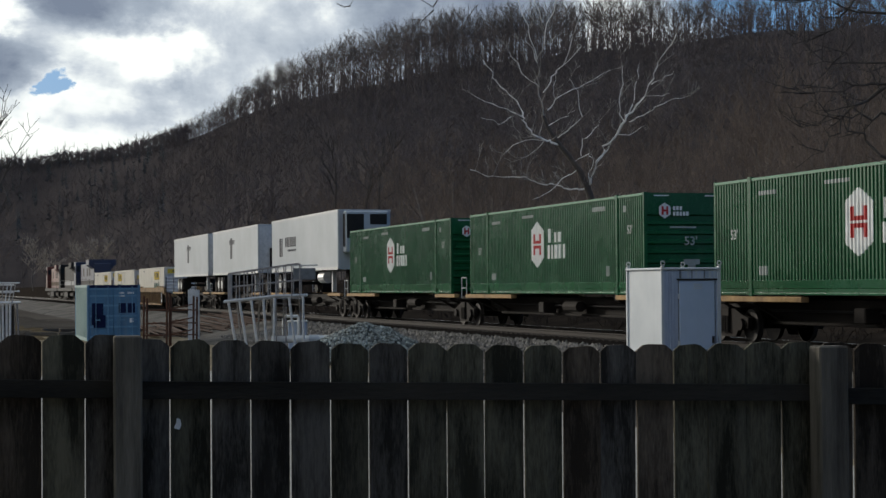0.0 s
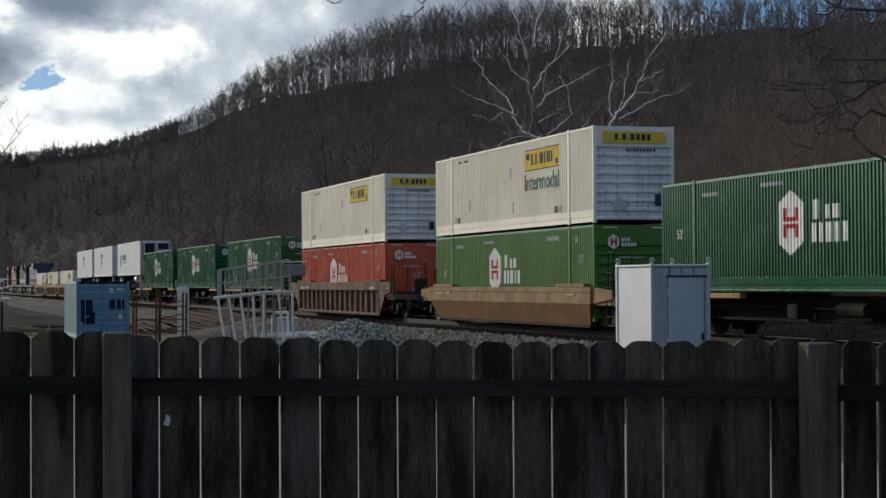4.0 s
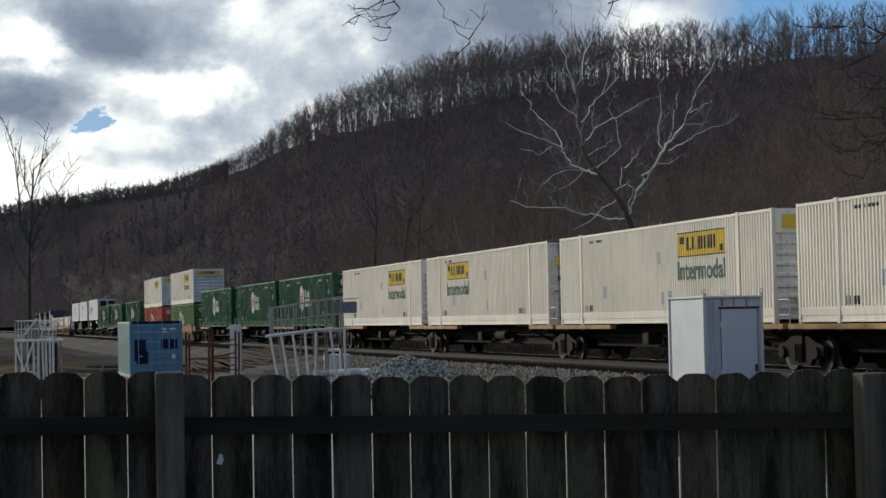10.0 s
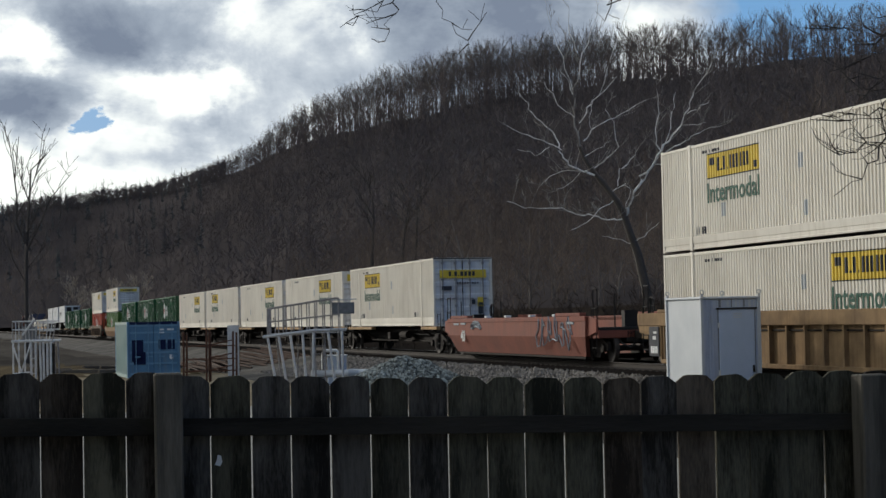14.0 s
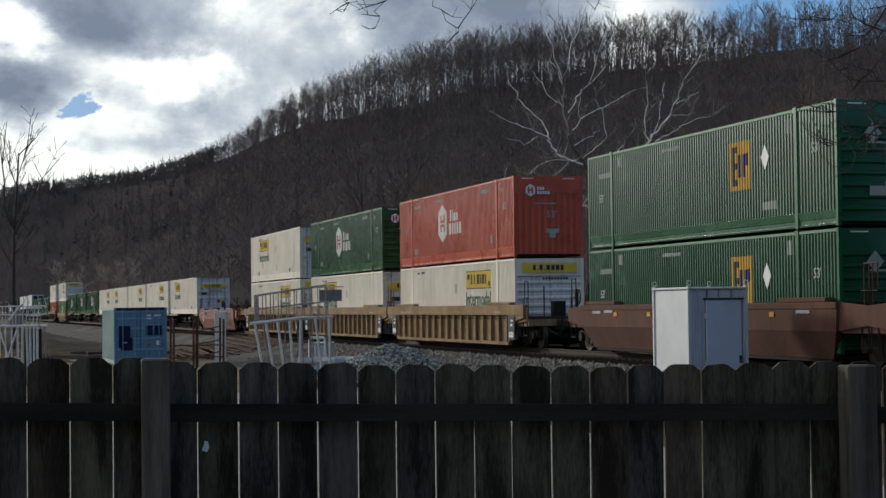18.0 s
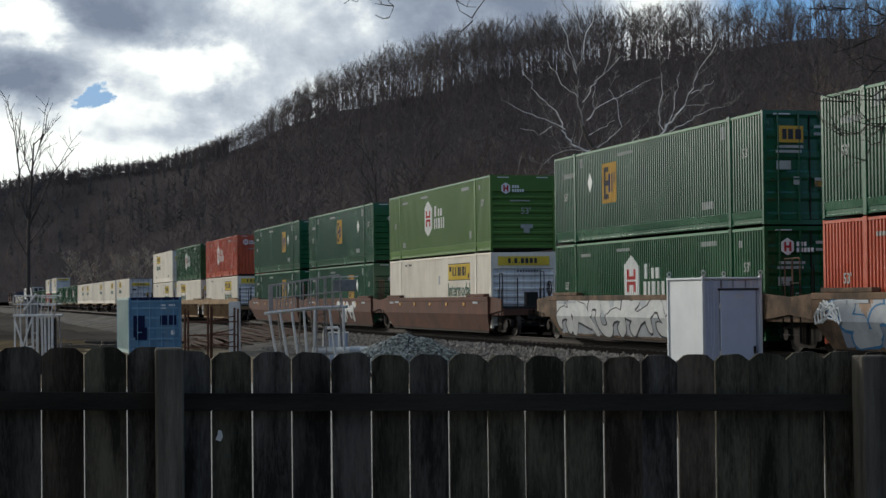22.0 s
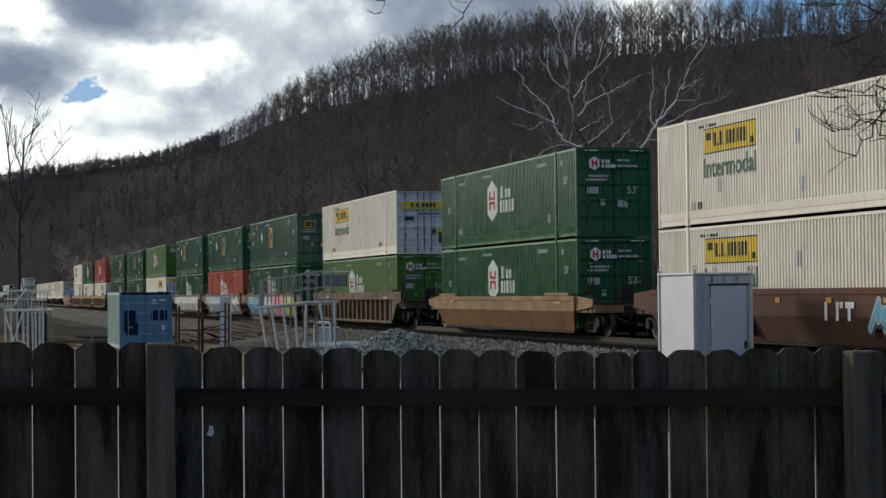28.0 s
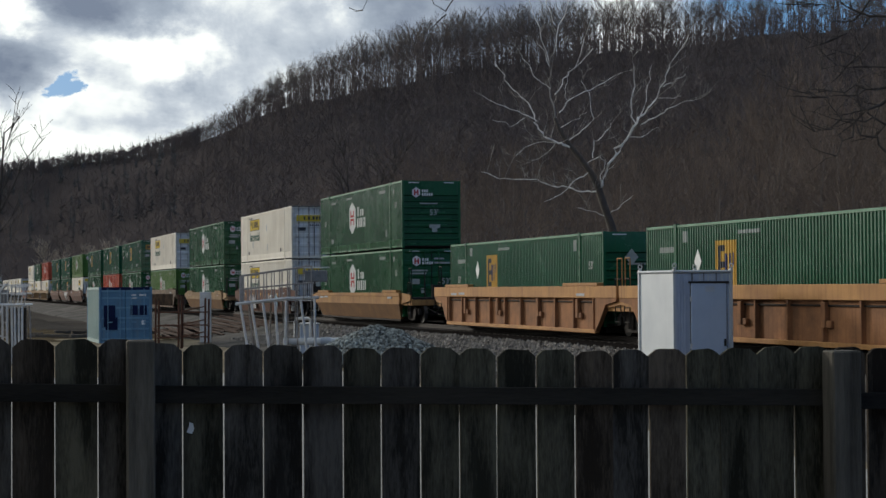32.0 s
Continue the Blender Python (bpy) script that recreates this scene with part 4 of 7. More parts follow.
                part("hinge", boxes((-HL - 0.02, -HL + 0.03, yy - 0.07, yy + 0.07, z, z + 0.1)), paint, door)
    else:
        if look_ == "red":
            bm = bmesh.new()
            prof = rib_profile(-HW + 0.1, HW - 0.1, 0.24, 0.035)
            lo, hi = ([bm.verts.new((-HL + 0.012 + d, y, z)) for y, d in prof] for z in (0.1, HIGH - 0.62))
            for k in range(len(prof) - 1):
                bm.faces.new((lo[k], hi[k], hi[k + 1], lo[k + 1]))
            part("rear_wall", bm, paint, root, "upright pressed ribs")
        else:
            part("rear_wall", ribbed_end(-HW + 0.1, HW - 0.1, HL - 0.01, 0.1, HIGH - 0.62, 8, 0.06, -1), M["door_dirty"] if look_ == "jb" else paint, root)
        part("rear_header", boxes((-HL - 0.002, -HL + 0.06, -HW + 0.1, HW - 0.1, HIGH - 0.62, HIGH - 0.02)), paint, root)
    side_marks(look_, root, lx, P, D)
    rear_marks(look_, root, doors_at_rear)
    return root


M["lock_steel"] = mat("dull_lock_steel", (0.3, 0.29, 0.28), (0.16, 0.14, 0.13), 4.0, 0.6, 0.2)
M["door_dirty"] = mat("grimy_white_door", (0.7, 0.7, 0.69), (0.52, 0.51, 0.49), 0.9, 0.6, streak=0.55, dirt=(0.16, 0.09, 0.05), bump=0.1)
M["pale_edge"] = mat("pale_green_rail_paint", (0.09, 0.21, 0.13), (0.03, 0.12, 0.06), 1.5, 0.5, spec=0.2, bump=0.05)
KINDS = {}


def box_kind(look_, doors, lx):
    words = {"hub": "dark green corrugated steel container with white emblem", "lime": "light green corrugated steel container with white emblem",
             "red": "faded red corrugated steel container with white emblem", "jb": "dirty white corrugated container with yellow name panel",
             "emp": "deep green corrugated steel container with gold panel"}
    key = (look_, doors, lx)
    if key not in KINDS:
        KINDS[key] = container(look_, words[look_] + (", rear doors" if doors else ""), doors, lx)
        KINDS[key]["group"] = "containers on the train"
        return KINDS[key]
    return copy_thing(KINDS[key], Matrix())


# deck heights over the rail, for boxes on a spine car and in a well
SPINE_DECK, WELL_DECK = 1.16, 0.27
# front end along the track; lower box: paint, doors to the rear, place of its marks; upper box; kind of car; joined to the unit ahead, behind
LOAD = [
    (199.9, ("jb", 0, -3.6), None, "tan_ribbed", 0, 1), (180.2, ("jb", 1, 3.3), None, "tan_ribbed", 1, 1), (160.4, ("jb", 0, -3.6), None, "tan_ribbed", 1, 0),
    (81.2, ("hub", 0, 0.85), None, "spine", 0, 1), (62.6, ("hub", 0, 0.85), None, "spine", 1, 0), (41.9, ("hub", 0, 0.85), None, "spine", 0, 0),
    (20.5, ("red", 0, 1.25), ("jb", 0, -3.61), "rusty_ribbed", 0, 0), (-3.2, ("lime", 0, 1.15), ("jb", 0, -3.6), "tan_smooth", 0, 0),
    (-24.3, ("hub", 1, 0.85), None, "spine", 0, 1), (-43.0, ("hub", 0, 0.85), None, "spine", 1, 1), (-60.6, ("hub", 1, 0.85), None, "spine", 1, 0),
    (-79.4, ("jb", 0, -3.6), None, "spine", 0, 1), (-96.6, ("jb", 1, 3.3), None, "spine", 1, 1), (-114.1, ("jb", 0, -3.6), None, "spine", 1, 1), (-131.6, ("jb", 0, -3.6), None, "spine", 1, 1), (-149.8, ("jb", 1, 3.3), None, "spine", 1, 0),
    (-168.9, None, None, "red_smooth", 0, 0),
    (-191.3, ("jb", 0, -3.6), ("jb", 1, 3.3), "tan_ribbed", 0, 1), (-210.6, ("jb", 1, 3.3), ("hub", 0, 1.15), "tan_ribbed", 1, 1), (-230.1, ("jb", 0, -3.6), ("red", 0, 1.25), "tan_ribbed", 1, 0),
    (-253.8, ("emp", 0, -2.9), ("emp", 0, -2.9), "brown_smooth", 0, 1), (-272.9, ("emp", 0, -2.9), ("emp", 0, -0.2), "brown_smooth", 1, 1), (-292.4, ("jb", 0, -3.6), ("lime", 0, 1.15), "brown_smooth", 1, 0),
    (-316.1, ("hub", 1, 1.15), ("emp", 1, 2.9), "rusty_smooth", 0, 1), (-335.4, ("red", 1, 1.25), ("emp", 1, 0.5), "rusty_smooth", 1, 1), (-354.8, ("hub", 1, 1.15), ("emp", 1, 0.5), "rusty_smooth", 1, 0),
    (-378.25, ("lime", 1, 1.15), ("jb", 1, 3.3), "rusty_ribbed", 0, 0), (-402.0, ("hub", 1, 1.15), ("hub", 1, 1.15), "tan_smooth", 0, 0), (-425.0, ("jb", 1, 3.3), ("jb", 1, 3.3), "brown_smooth", 0, 0), (-448.7, ("hub", 1, 1.15), ("hub", 0, 1.15), "amber_smooth", 0, 0),
    (-472.1, ("emp", 0, 2.9), None, "orange_ribbed", 0, 1), (-491.6, ("emp", 0, 2.9), None, "orange_ribbed", 1, 0),
]


def wheel_mesh():
    bm = disc_y(bmesh.new(), 0.42, -0.065, 0.065, 20)
    disc_y(bm, 0.445, -0.065, -0.03, 20)
    disc_y(bm, 0.1, -0.1, 0.09, 10)
    return mesh_of("wheel", bm, M["steel"])


SHARED = {}


def shared(key, make):
    if key not in SHARED:
        SHARED[key] = make()
    return SHARED[key]


def side_frame_mesh():
    bm = bmesh.new()
    prism(bm, [(-1.2, 0.36), (-1.2, 0.62), (-0.9, 0.68), (-0.45, 0.84), (0.45, 0.84), (0.9, 0.68), (1.2, 0.62), (1.2, 0.36), (0.72, 0.4), (0.5, 0.14), (-0.5, 0.14), (-0.72, 0.4)], 0.93, 1.05)
    for x in (-0.89, 0.89):
        disc_y(bm, 0.15, 1.0, 1.13, 10, x, 0.45)
    for x in (-0.14, 0, 0.14):
        tube(bm, [(x, 1.08, 0.24), (x, 1.08, 0.66)], 0.055, 8)
    return mesh_of("side_frame", bm, M["grime"])


def truck(parent, x):
    """A four-wheel truck under a car, wheels on the rail (z 0)."""
    t = part("truck", shared("bolster", lambda: mesh_of("truck", boxes((-0.2, 0.2, -1.1, 1.1, 0.55, 0.86), (-0.3, 0.3, -0.3, 0.3, 0.86, 0.95)), M["grime"])), None, parent, "four-wheel freight truck", pose(x, 0, 0))
    for sign in (1, -1):
        part("side_frame", shared("side_frame", side_frame_mesh), None, t, "", pose(0, 0, 0, 0, 0, 0 if sign > 0 else 180))
        for dx in (-0.89, 0.89):
            part("wheel", shared("wheel", wheel_mesh), None, t, "", pose(dx, 0.755 * sign, 0.42, 0, 0, 0 if sign > 0 else 180))
    for dx in (-0.89, 0.89):
        part("axle", shared("axle", lambda: mesh_of("axle", tube(bmesh.new(), [(0, -0.7, 0.42), (0, 0.7, 0.42)], 0.08, 8), M["grime"])), None, t, "", pose(dx, 0, 0))
    return t


def ladder(parent, x, y, z0, z1, material, wide=0.42):
    bm = bmesh.new()
    for dx in (-wide / 2, wide / 2):
        tube(bm, [(x + dx, y, z0), (x + dx, y, z1)], 0.016, 5)
    n = max(2, round((z1 - z0) / 0.32))
    for i in range(n):
        z = z0 + 0.1 + i * (z1 - z0 - 0.15) / (n - 1)
        tube(bm, [(x - wide / 2, y, z), (x + wide / 2, y, z)], 0.013, 5)
    return part("ladder", bm, material, parent)


def hand_rail(parent, x0, x1, y, z0, z1, material, name="handrail"):
    bm = bmesh.new()
    for x in (x0, x1):
        tube(bm, [(x, y, z0), (x, y, z1)], 0.018, 5)
    tube(bm, [(x0, y, z1), (x1, y, z1)], 0.018, 5)
    tube(bm, [(x0, y, (z0 + z1) / 2), (x1, y, (z0 + z1) / 2)], 0.015, 5)
    return part(name, bm, material, parent)


def end_gear(root, sign, x, paint, joined):
    """Platform, ladder, rails, coupler and brake gear at one end of a well or spine car."""
    part("end_platform", bevelled(0.02, (min(x, x - 0.9 * sign), max(x, x - 0.9 * sign), -1.3, 1.3, 0.98, 1.1)), M["black"], root)
    part("end_sill", bevelled(0.02, (min(x, x - 1.5 * sign), max(x, x - 1.5 * sign), -0.4, 0.4, 0.62, 1.0)), M["black"], root)
    hand_rail(root, x - 0.12 * sign, x - 0.5 * sign, 1.32, 1.1, 2.3, paint if joined else M["black"])
    ladder(root, x - 0.35 * sign, 1.36, 0.35, 1.75, M["black"])
    for y in (0.75, -0.95):
        part("end_post", tube(bmesh.new(), [(x - 0.1 * sign, y, 1.05), (x - 0.1 * sign, y, 2.15)], 0.025, 6), M["black"], root, "black upright grab post")
    bm = bmesh.new()
    tube(bm, [(x - 0.2 * sign, -0.5, 1.1), (x - 0.2 * sign, -0.5, 2.0)], 0.03, 6)
    tube(bm, [(x - 0.2 * sign + 0.27 * math.cos(k * math.pi / 7), -0.52, 1.75 + 0.27 * math.sin(k * math.pi / 7)) for k in range(15)], 0.022, 5, cap=False)
    for k in range(3):
        tube(bm, [(x - 0.2 * sign - 0.27 * math.cos(k * math.pi / 3), -0.52, 1.75 - 0.27 * math.sin(k * math.pi / 3)), (x - 0.2 * sign + 0.27 * math.cos(k * math.pi / 3), -0.52, 1.75 + 0.27 * math.sin(k * math.pi / 3))], 0.014, 4)
    box(bm, x - 0.42 * sign - 0.14, x - 0.42 * sign + 0.14, -0.1, 0.35, 1.1, 1.62)
    part("brake_gear", bm, M["black"], root, "black hand brake wheel and valve box")
    bm = bmesh.new()
    tube(bm, [(x - 0.5 * sign, 0.55, 0.9), (x + 0.1 * sign, 0.62, 0.6), (x + 0.4 * sign, 0.4, 0.45), (x + 0.6 * sign, 0.3, 0.7)], 0.03, 5)
    part("air_hose", bm, M["black"], root)
    if not joined:
        part("coupler", bevelled(0.03, (min(x, x + 0.62 * sign), max(x, x + 0.62 * sign), -0.14, 0.14, 0.72, 0.98)), M["grime"], root)


M["ledge"] = mat("chipped_yellow_tan_paint", (0.42, 0.26, 0.11), (0.2, 0.12, 0.06), 1.5, 0.75, spec=0.15, streak=0.4, dirt=(0.06, 0.035, 0.02))
FOLD, LEAN = 0.8, 0.36


def well_car(style, ahead, behind):
    """A well unit round a 53-foot box; z 0 is the rail head, x 0 the box's middle."""
    colour, shape = style.split("_")
    paint = {"tan": M["tan"], "rusty": M["rusty"], "brown": M["brown"], "red": M["rust_red"], "orange": M["orange"], "amber": M["amber"]}[colour]
    worn = M["orange_worn"] if colour == "orange" else paint
    low = 0.17 if style in ("amber_smooth", "tan_smooth") else 0.0   # a shallower side
    short = 1.0 if colour != "red" else 0.98
    name = {"tan": "rusty tan", "rusty": "patchy rust-brown", "brown": "dull brown", "red": "faded rust-red", "orange": "orange-tan", "amber": "streaked amber-tan"}[colour]
    root = thing("well_car", "%s steel container well car with %s sides" % (name, shape), "rail car")
    ex = 9.75 if colour != "red" else 8.9
    for sign in (1, -1):
        y0, y1 = (1.36, 1.5) if sign > 0 else (-1.5, -1.36)
        ye = 1.52 * sign
        if shape == "ribbed":
            part("side_sheet", boxes((-7.9, 7.9, *sorted((1.33 * sign, 1.38 * sign)), 0.14, 1.3)), worn, root)
            part("top_chord", bevelled(0.015, (-9.65, 9.65, min(y0, ye), max(y1, ye), 1.14, 1.5)), paint, root)
            part("bottom_chord", bevelled(0.015, (-7.9, 7.9, min(y0, ye), max(y1, ye), 0.08, 0.2)), paint, root)
            rib = shared(("rib", colour, sign), lambda: mesh_of("side_rib", boxes((-0.035, 0.035, min(0, 0.12 * sign), max(0, 0.12 * sign), 0.2, 1.14)), worn))
            n = 10 if colour == "orange" else 17
            for i in range(n):
                part("side_rib", rib, None, root, "", pose(-7.7 + i * 15.4 / (n - 1), 1.38 * sign, 0))
            part("conduit", tube(bmesh.new(), [(-7.8, 1.41 * sign, 1.02), (7.8, 1.41 * sign, 1.02)], 0.025, 5), M["grime"], root, "dark air pipe")
            for e in (1, -1):
                bm = prism(bmesh.new(), [(7.9 * e, 0.14), (8.3 * e, 0.5), (8.75 * e, 0.95), (9.6 * e, 1.05), (9.6 * e, 1.3), (7.9 * e, 1.3)], y0, y1)
                part("end_plate", bm, worn, root)
            for x in (-6.3, -2.6, 1.7, 5.6) if colour == "orange" else ():
                part("tie_bracket", bevelled(0.012, (x - 0.1, x + 0.1, *sorted((1.4 * sign, 1.51 * sign)), 0.52, 1.1)), worn, root, "hanging steel bracket")
                part("tie_bracket", bevelled(0.012, (x - 0.32, x - 0.1, *sorted((1.4 * sign, 1.48 * sign)), 0.52, 0.68)), worn, root)
            for x, w in ((-6.6, 1.5), (6.6, 1.5)):
                part("guide_ledge", bevelled(0.012, (x - w, x + w, min(ye, ye - 0.22 * sign), max(ye, ye - 0.22 * sign), 1.505, 1.6)), paint, root)
        else:
            L = 8.3 * short
            outline = [(L - 0.05, FOLD), (L, 1.4 - low), (-L, 1.4 - low), (-L + 0.05, FOLD)]
            part("side_sheet", prism(bmesh.new(), outline, y0, y1), paint, root)
            # the lower half leans in below a fold
            bm = prism(bmesh.new(), [(-L + 0.6, 0.16), (L - 0.6, 0.16), (L - 0.05, FOLD), (-L + 0.05, FOLD)], y0, y1)
            for v in bm.verts:
                v.co.y -= sign * (FOLD - v.co.z) * LEAN
            # on shallow cars the lower side's shade is put into its colour
            part("lower_sheet", bm, M["amber_shaded"] if low else paint, root, "inward leaning lower side")
            part("top_chord", bevelled(0.015, (-L, L, min(y0, ye), max(y1, ye), 1.3 - low, 1.46 - low)), paint, root)
            part("bottom_chord", bevelled(0.01, (-L + 0.7, L - 0.7, *sorted((1.14 * sign, 1.26 * sign)), 0.08, 0.155)), M["grime"], root)
            for x, w in ((-6.6, 1.2), (6.6, 1.2)):
                part("guide_ledge", bevelled(0.012, (x * short - w, x * short + w, min(ye, ye - 0.22 * sign), max(ye, ye - 0.22 * sign), 1.465 - low, 1.57 - low)), paint, root)
            for i in range(5 if colour == "brown" else 0):
                part("reflector", boxes((-5.2 + i * 2.6, -4.95 + i * 2.6, *sorted((ye, ye + 0.006 * sign)), 1.12, 1.24)), M["paint_orange"], root, "small orange reflector")
    for e in (1, -1):
        part("bulkhead", bevelled(0.02, (min(8.1 * e * short, ex * e), max(8.1 * e * short, ex * e), -1.35, 1.35, 0.75, 1.02)), paint, root)
        for sgn in (1, -1):
            bm = prism(bmesh.new(), [(8.15 * e * short, 0.8), (ex * e, 0.95), (ex * e, 1.36 - low), (8.15 * e * short, 1.46 - low)], sgn * 1.36, sgn * 1.42)
            part("end_gusset", bm, paint, root)
        part("well_floor_beam", boxes((7.6 * e * short - 0.2, 7.6 * e * short + 0.2, -1.12, 1.12, 0.1, 0.24)), M["grime"], root)
        end_gear(root, e, ex * e, paint, ahead if e > 0 else behind)
    part("well_floor", boxes((-7.6 * short, 7.6 * short, -1.13, 1.13, 0.08, 0.14)), M["grime"], root)
    if not ahead:
        truck(root, ex - 1.2)
    truck(root, -ex + (1.2 if not behind else 0.0))
    if style == "tan_ribbed":
        for x in (-8.35, 8.35):
            board = part("number_board", bevelled(0.005, (x - 0.36, x + 0.36, 1.526, 1.54, 0.28, 1.12)), M["decal_dark"], root, "black board with white bars")
            bm = bars(bars(bmesh.new(), x - 0.26, 0.36, (0.5, 0.5, 0.5, 0.5), 0.2, 1.541, 1.544, 0.15), x - 0.15, 0.75, (1.2, 0.8), 0.1, 1.541, 1.544)
            part("lettering", bars(bm, x - 0.2, 0.92, (2.0, 1.4), 0.06, 1.541, 1.544), M["decal_white"], board, "white bars")
    for x, z in ((6.9, 1.2), (5.9, 1.22), (-6.7, 1.2)):
        part("number_strip", boxes((x - 0.35, x + 0.35, 1.501, 1.526, z - low, z - low + 0.08)), M["paint_tan" if colour == "tan" else "paint_grey"], root, "faded bar of numbers")
    return root


def spine_car(ahead, behind):
    """A spine unit: a deep middle beam with brackets that carry one box."""
    root = thing("spine_car", "grimy brown steel spine car with tan side ledges", "rail car")
    part("middle_beam", bevelled(0.03, (-8.6, 8.6, -0.36, 0.36, 0.52, 1.08)), M["grime"], root)
    part("lower_flange", bevelled(0.02, (-7.0, 7.0, -0.48, 0.48, 0.46, 0.54)), M["grime"], root)
    for x in (-POST_X, POST_X, HL - 0.4, -HL + 0.4):
        part("cross_bearer", bevelled(0.02, (x - 0.2, x + 0.2, -1.3, 1.3, 0.98, 1.15)), M["grime"], root)
        for sign in (1, -1):
            bm = prism(bmesh.new(), [(sign * 1.22, 1.0), (sign * 1.3, 1.0), (sign * 0.5, 0.55), (sign * 0.4, 0.62)], x - 0.06, x + 0.06, "x")
            part("bracket", bm, M["grime"], root)
    for sign in (1, -1):
        for a, b in ((3.4, 8.6), (-8.6, -6.0)):
            part("side_ledge", bevelled(0.012, (a, b, *sorted((sign * 1.12, sign * 1.33)), 1.02, 1.15)), M["ledge"], root, "chipped yellow-tan side ledge")
        part("pipe_run", tube(bmesh.new(), [(-7.5, 0.55 * sign, 0.8), (7.5, 0.55 * sign, 0.8)], 0.03, 5), M["black"], root)
        hand_rail(root, 8.6, 9.2, 1.28 * sign, 1.0, 1.75, M["galv"], "grab_iron")
    part("air_reservoir", tube(bmesh.new(), [(-1.8, 0.8, 0.78), (-0.6, 0.8, 0.78)], 0.17, 10), M["grime"], root)
    part("brake_cylinder", bevelled(0.03, (1.2, 1.7, 0.5, 0.95, 0.55, 0.9)), M["grime"], root)
    for e, joined in ((1, ahead), (-1, behind)):
        part("end_platform", bevelled(0.02, (*sorted((8.0 * e, 9.3 * e)), -1.15, 1.15, 0.96, 1.08)), M["grime"], root)
        if not joined:
            part("coupler", bevelled(0.03, (*sorted((8.6 * e, 10.2 * e)), -0.15, 0.15, 0.7, 0.98)), M["grime"], root)
            ladder(root, 8.75 * e, 1.25, 0.35, 1.7, M["black"])
    if not ahead:
        truck(root, 7.9)
    truck(root, -7.9 if not behind else -8.95)
    return root


def graffiti(root, x0, x1, z0, z1, paints, seed, y=1.53, wide=0.85):
    """Sprayed bubble strokes that spell nothing: outline, fill and shade, thin paint on the near side of a car."""
    rng = random.Random(seed)
    n = max(2, int((x1 - x0) / wide))
    st = (x1 - x0) / n
    fill, back, line = paints[0], paints[1], paints[2 % len(paints)]

    def blob(bm, ax, az, bx, bz, w, yk, mi):
        d = math.atan2(bz - az, bx - ax)
        ring = [(ax + w * math.cos(d + math.pi / 2 + k * math.pi / 5), az + w * math.sin(d + math.pi / 2 + k * math.pi / 5)) for k in range(6)]
        ring += [(bx + w * math.cos(d - math.pi / 2 + k * math.pi / 5), bz + w * math.sin(d - math.pi / 2 + k * math.pi / 5)) for k in range(6)]
        f = bm.faces.new([bm.verts.new((px, yk, min(z1 + 0.02, max(z0 - 0.02, pz)))) for px, pz in ring][::-1])
        f.material_index = mi

    for i in range(n):
        bm = bmesh.new()
        cx, lean = x1 - (i + 0.5) * st, rng.uniform(-0.3, 0.3)
        low, top = z0 + rng.uniform(0.05, 0.15), z1 - rng.uniform(0.02, 0.14)
        w = st * 0.42
        marks = []
        u, v = rng.uniform(0, 0.4), rng.choice((0.05, 0.95))
        for j in range(rng.randrange(4, 7)):
            # a bent ribbon that swings up and down at chance
            u2, v2 = min(1.0, max(0.0, u + rng.uniform(-0.35, 0.6))), min(1.0, max(0.0, (1 - v) + rng.uniform(-0.35, 0.35)))
            pt = lambda p, o: (cx + w * (0.95 - 1.9 * p) + lean * (o - 0.5) * 0.6, low + (top - low) * (0.08 + 0.84 * o))
            marks.append((*pt(u, v), *pt(u2, v2)))
            u, v = u2, v2
        for k, (grow_, mi) in enumerate(((0.085, 2), (0.05, 1), (0.0, 0))):
            for j, (ax, az, bx, bz) in enumerate(marks):
                sh = 0.05 if k == 0 else 0.0
                blob(bm, ax - sh, az - sh, bx - sh, bz - sh, st * 0.085 + grow_, y + 0.002 * k + 0.0004 * j + 0.0001 * i, mi)
        part("graffiti_shape", mesh_of("graffiti_shape", bm, [fill, back, line]), None, root, "sprayed graffiti shape")


def script(root, x0, x1, z, h, seed, y=1.525, material=None):
    """A looping sprayed line."""
    rng = random.Random(seed)
    pts = [(x0 + (x1 - x0) * i / 40 + 0.3 * math.sin(i * 0.9), y, z + h * (0.5 * math.sin(i * 0.83 + rng.uniform(-0.4, 0.4)) + 0.25 * math.sin(i * 1.9))) for i in range(41)]
    part("graffiti_line", tube(bmesh.new(), pts, 0.026, 4), material or M["decal_white"], root, "looping white sprayed line")


M["orange_worn"] = mat("rust_worn_orange_paint", (0.3, 0.14, 0.065), (0.13, 0.066, 0.037), 1.4, 0.8, spec=0.1, streak=0.45, dirt=(0.07, 0.04, 0.025))
M["amber"] = mat("amber_car_paint", (0.34, 0.185, 0.07), (0.2, 0.1, 0.042), 1.0, 0.8, spec=0.1, streak=0.45, dirt=(0.09, 0.05, 0.03))
# rust-streaked amber, darkened for the side that leans away from the sky
M["amber_shaded"] = mat("shaded_rust_streaked_amber", (0.2, 0.105, 0.045), (0.11, 0.06, 0.032), 1.0, 0.85, spec=0.08, streak=0.5, dirt=(0.05, 0.03, 0.02))
M["orange"] = mat("orange_tan_car_paint", (0.42, 0.22, 0.08), (0.28, 0.135, 0.052), 1.0, 0.75, spec=0.15, streak=0.4, dirt=(0.09, 0.05, 0.03))


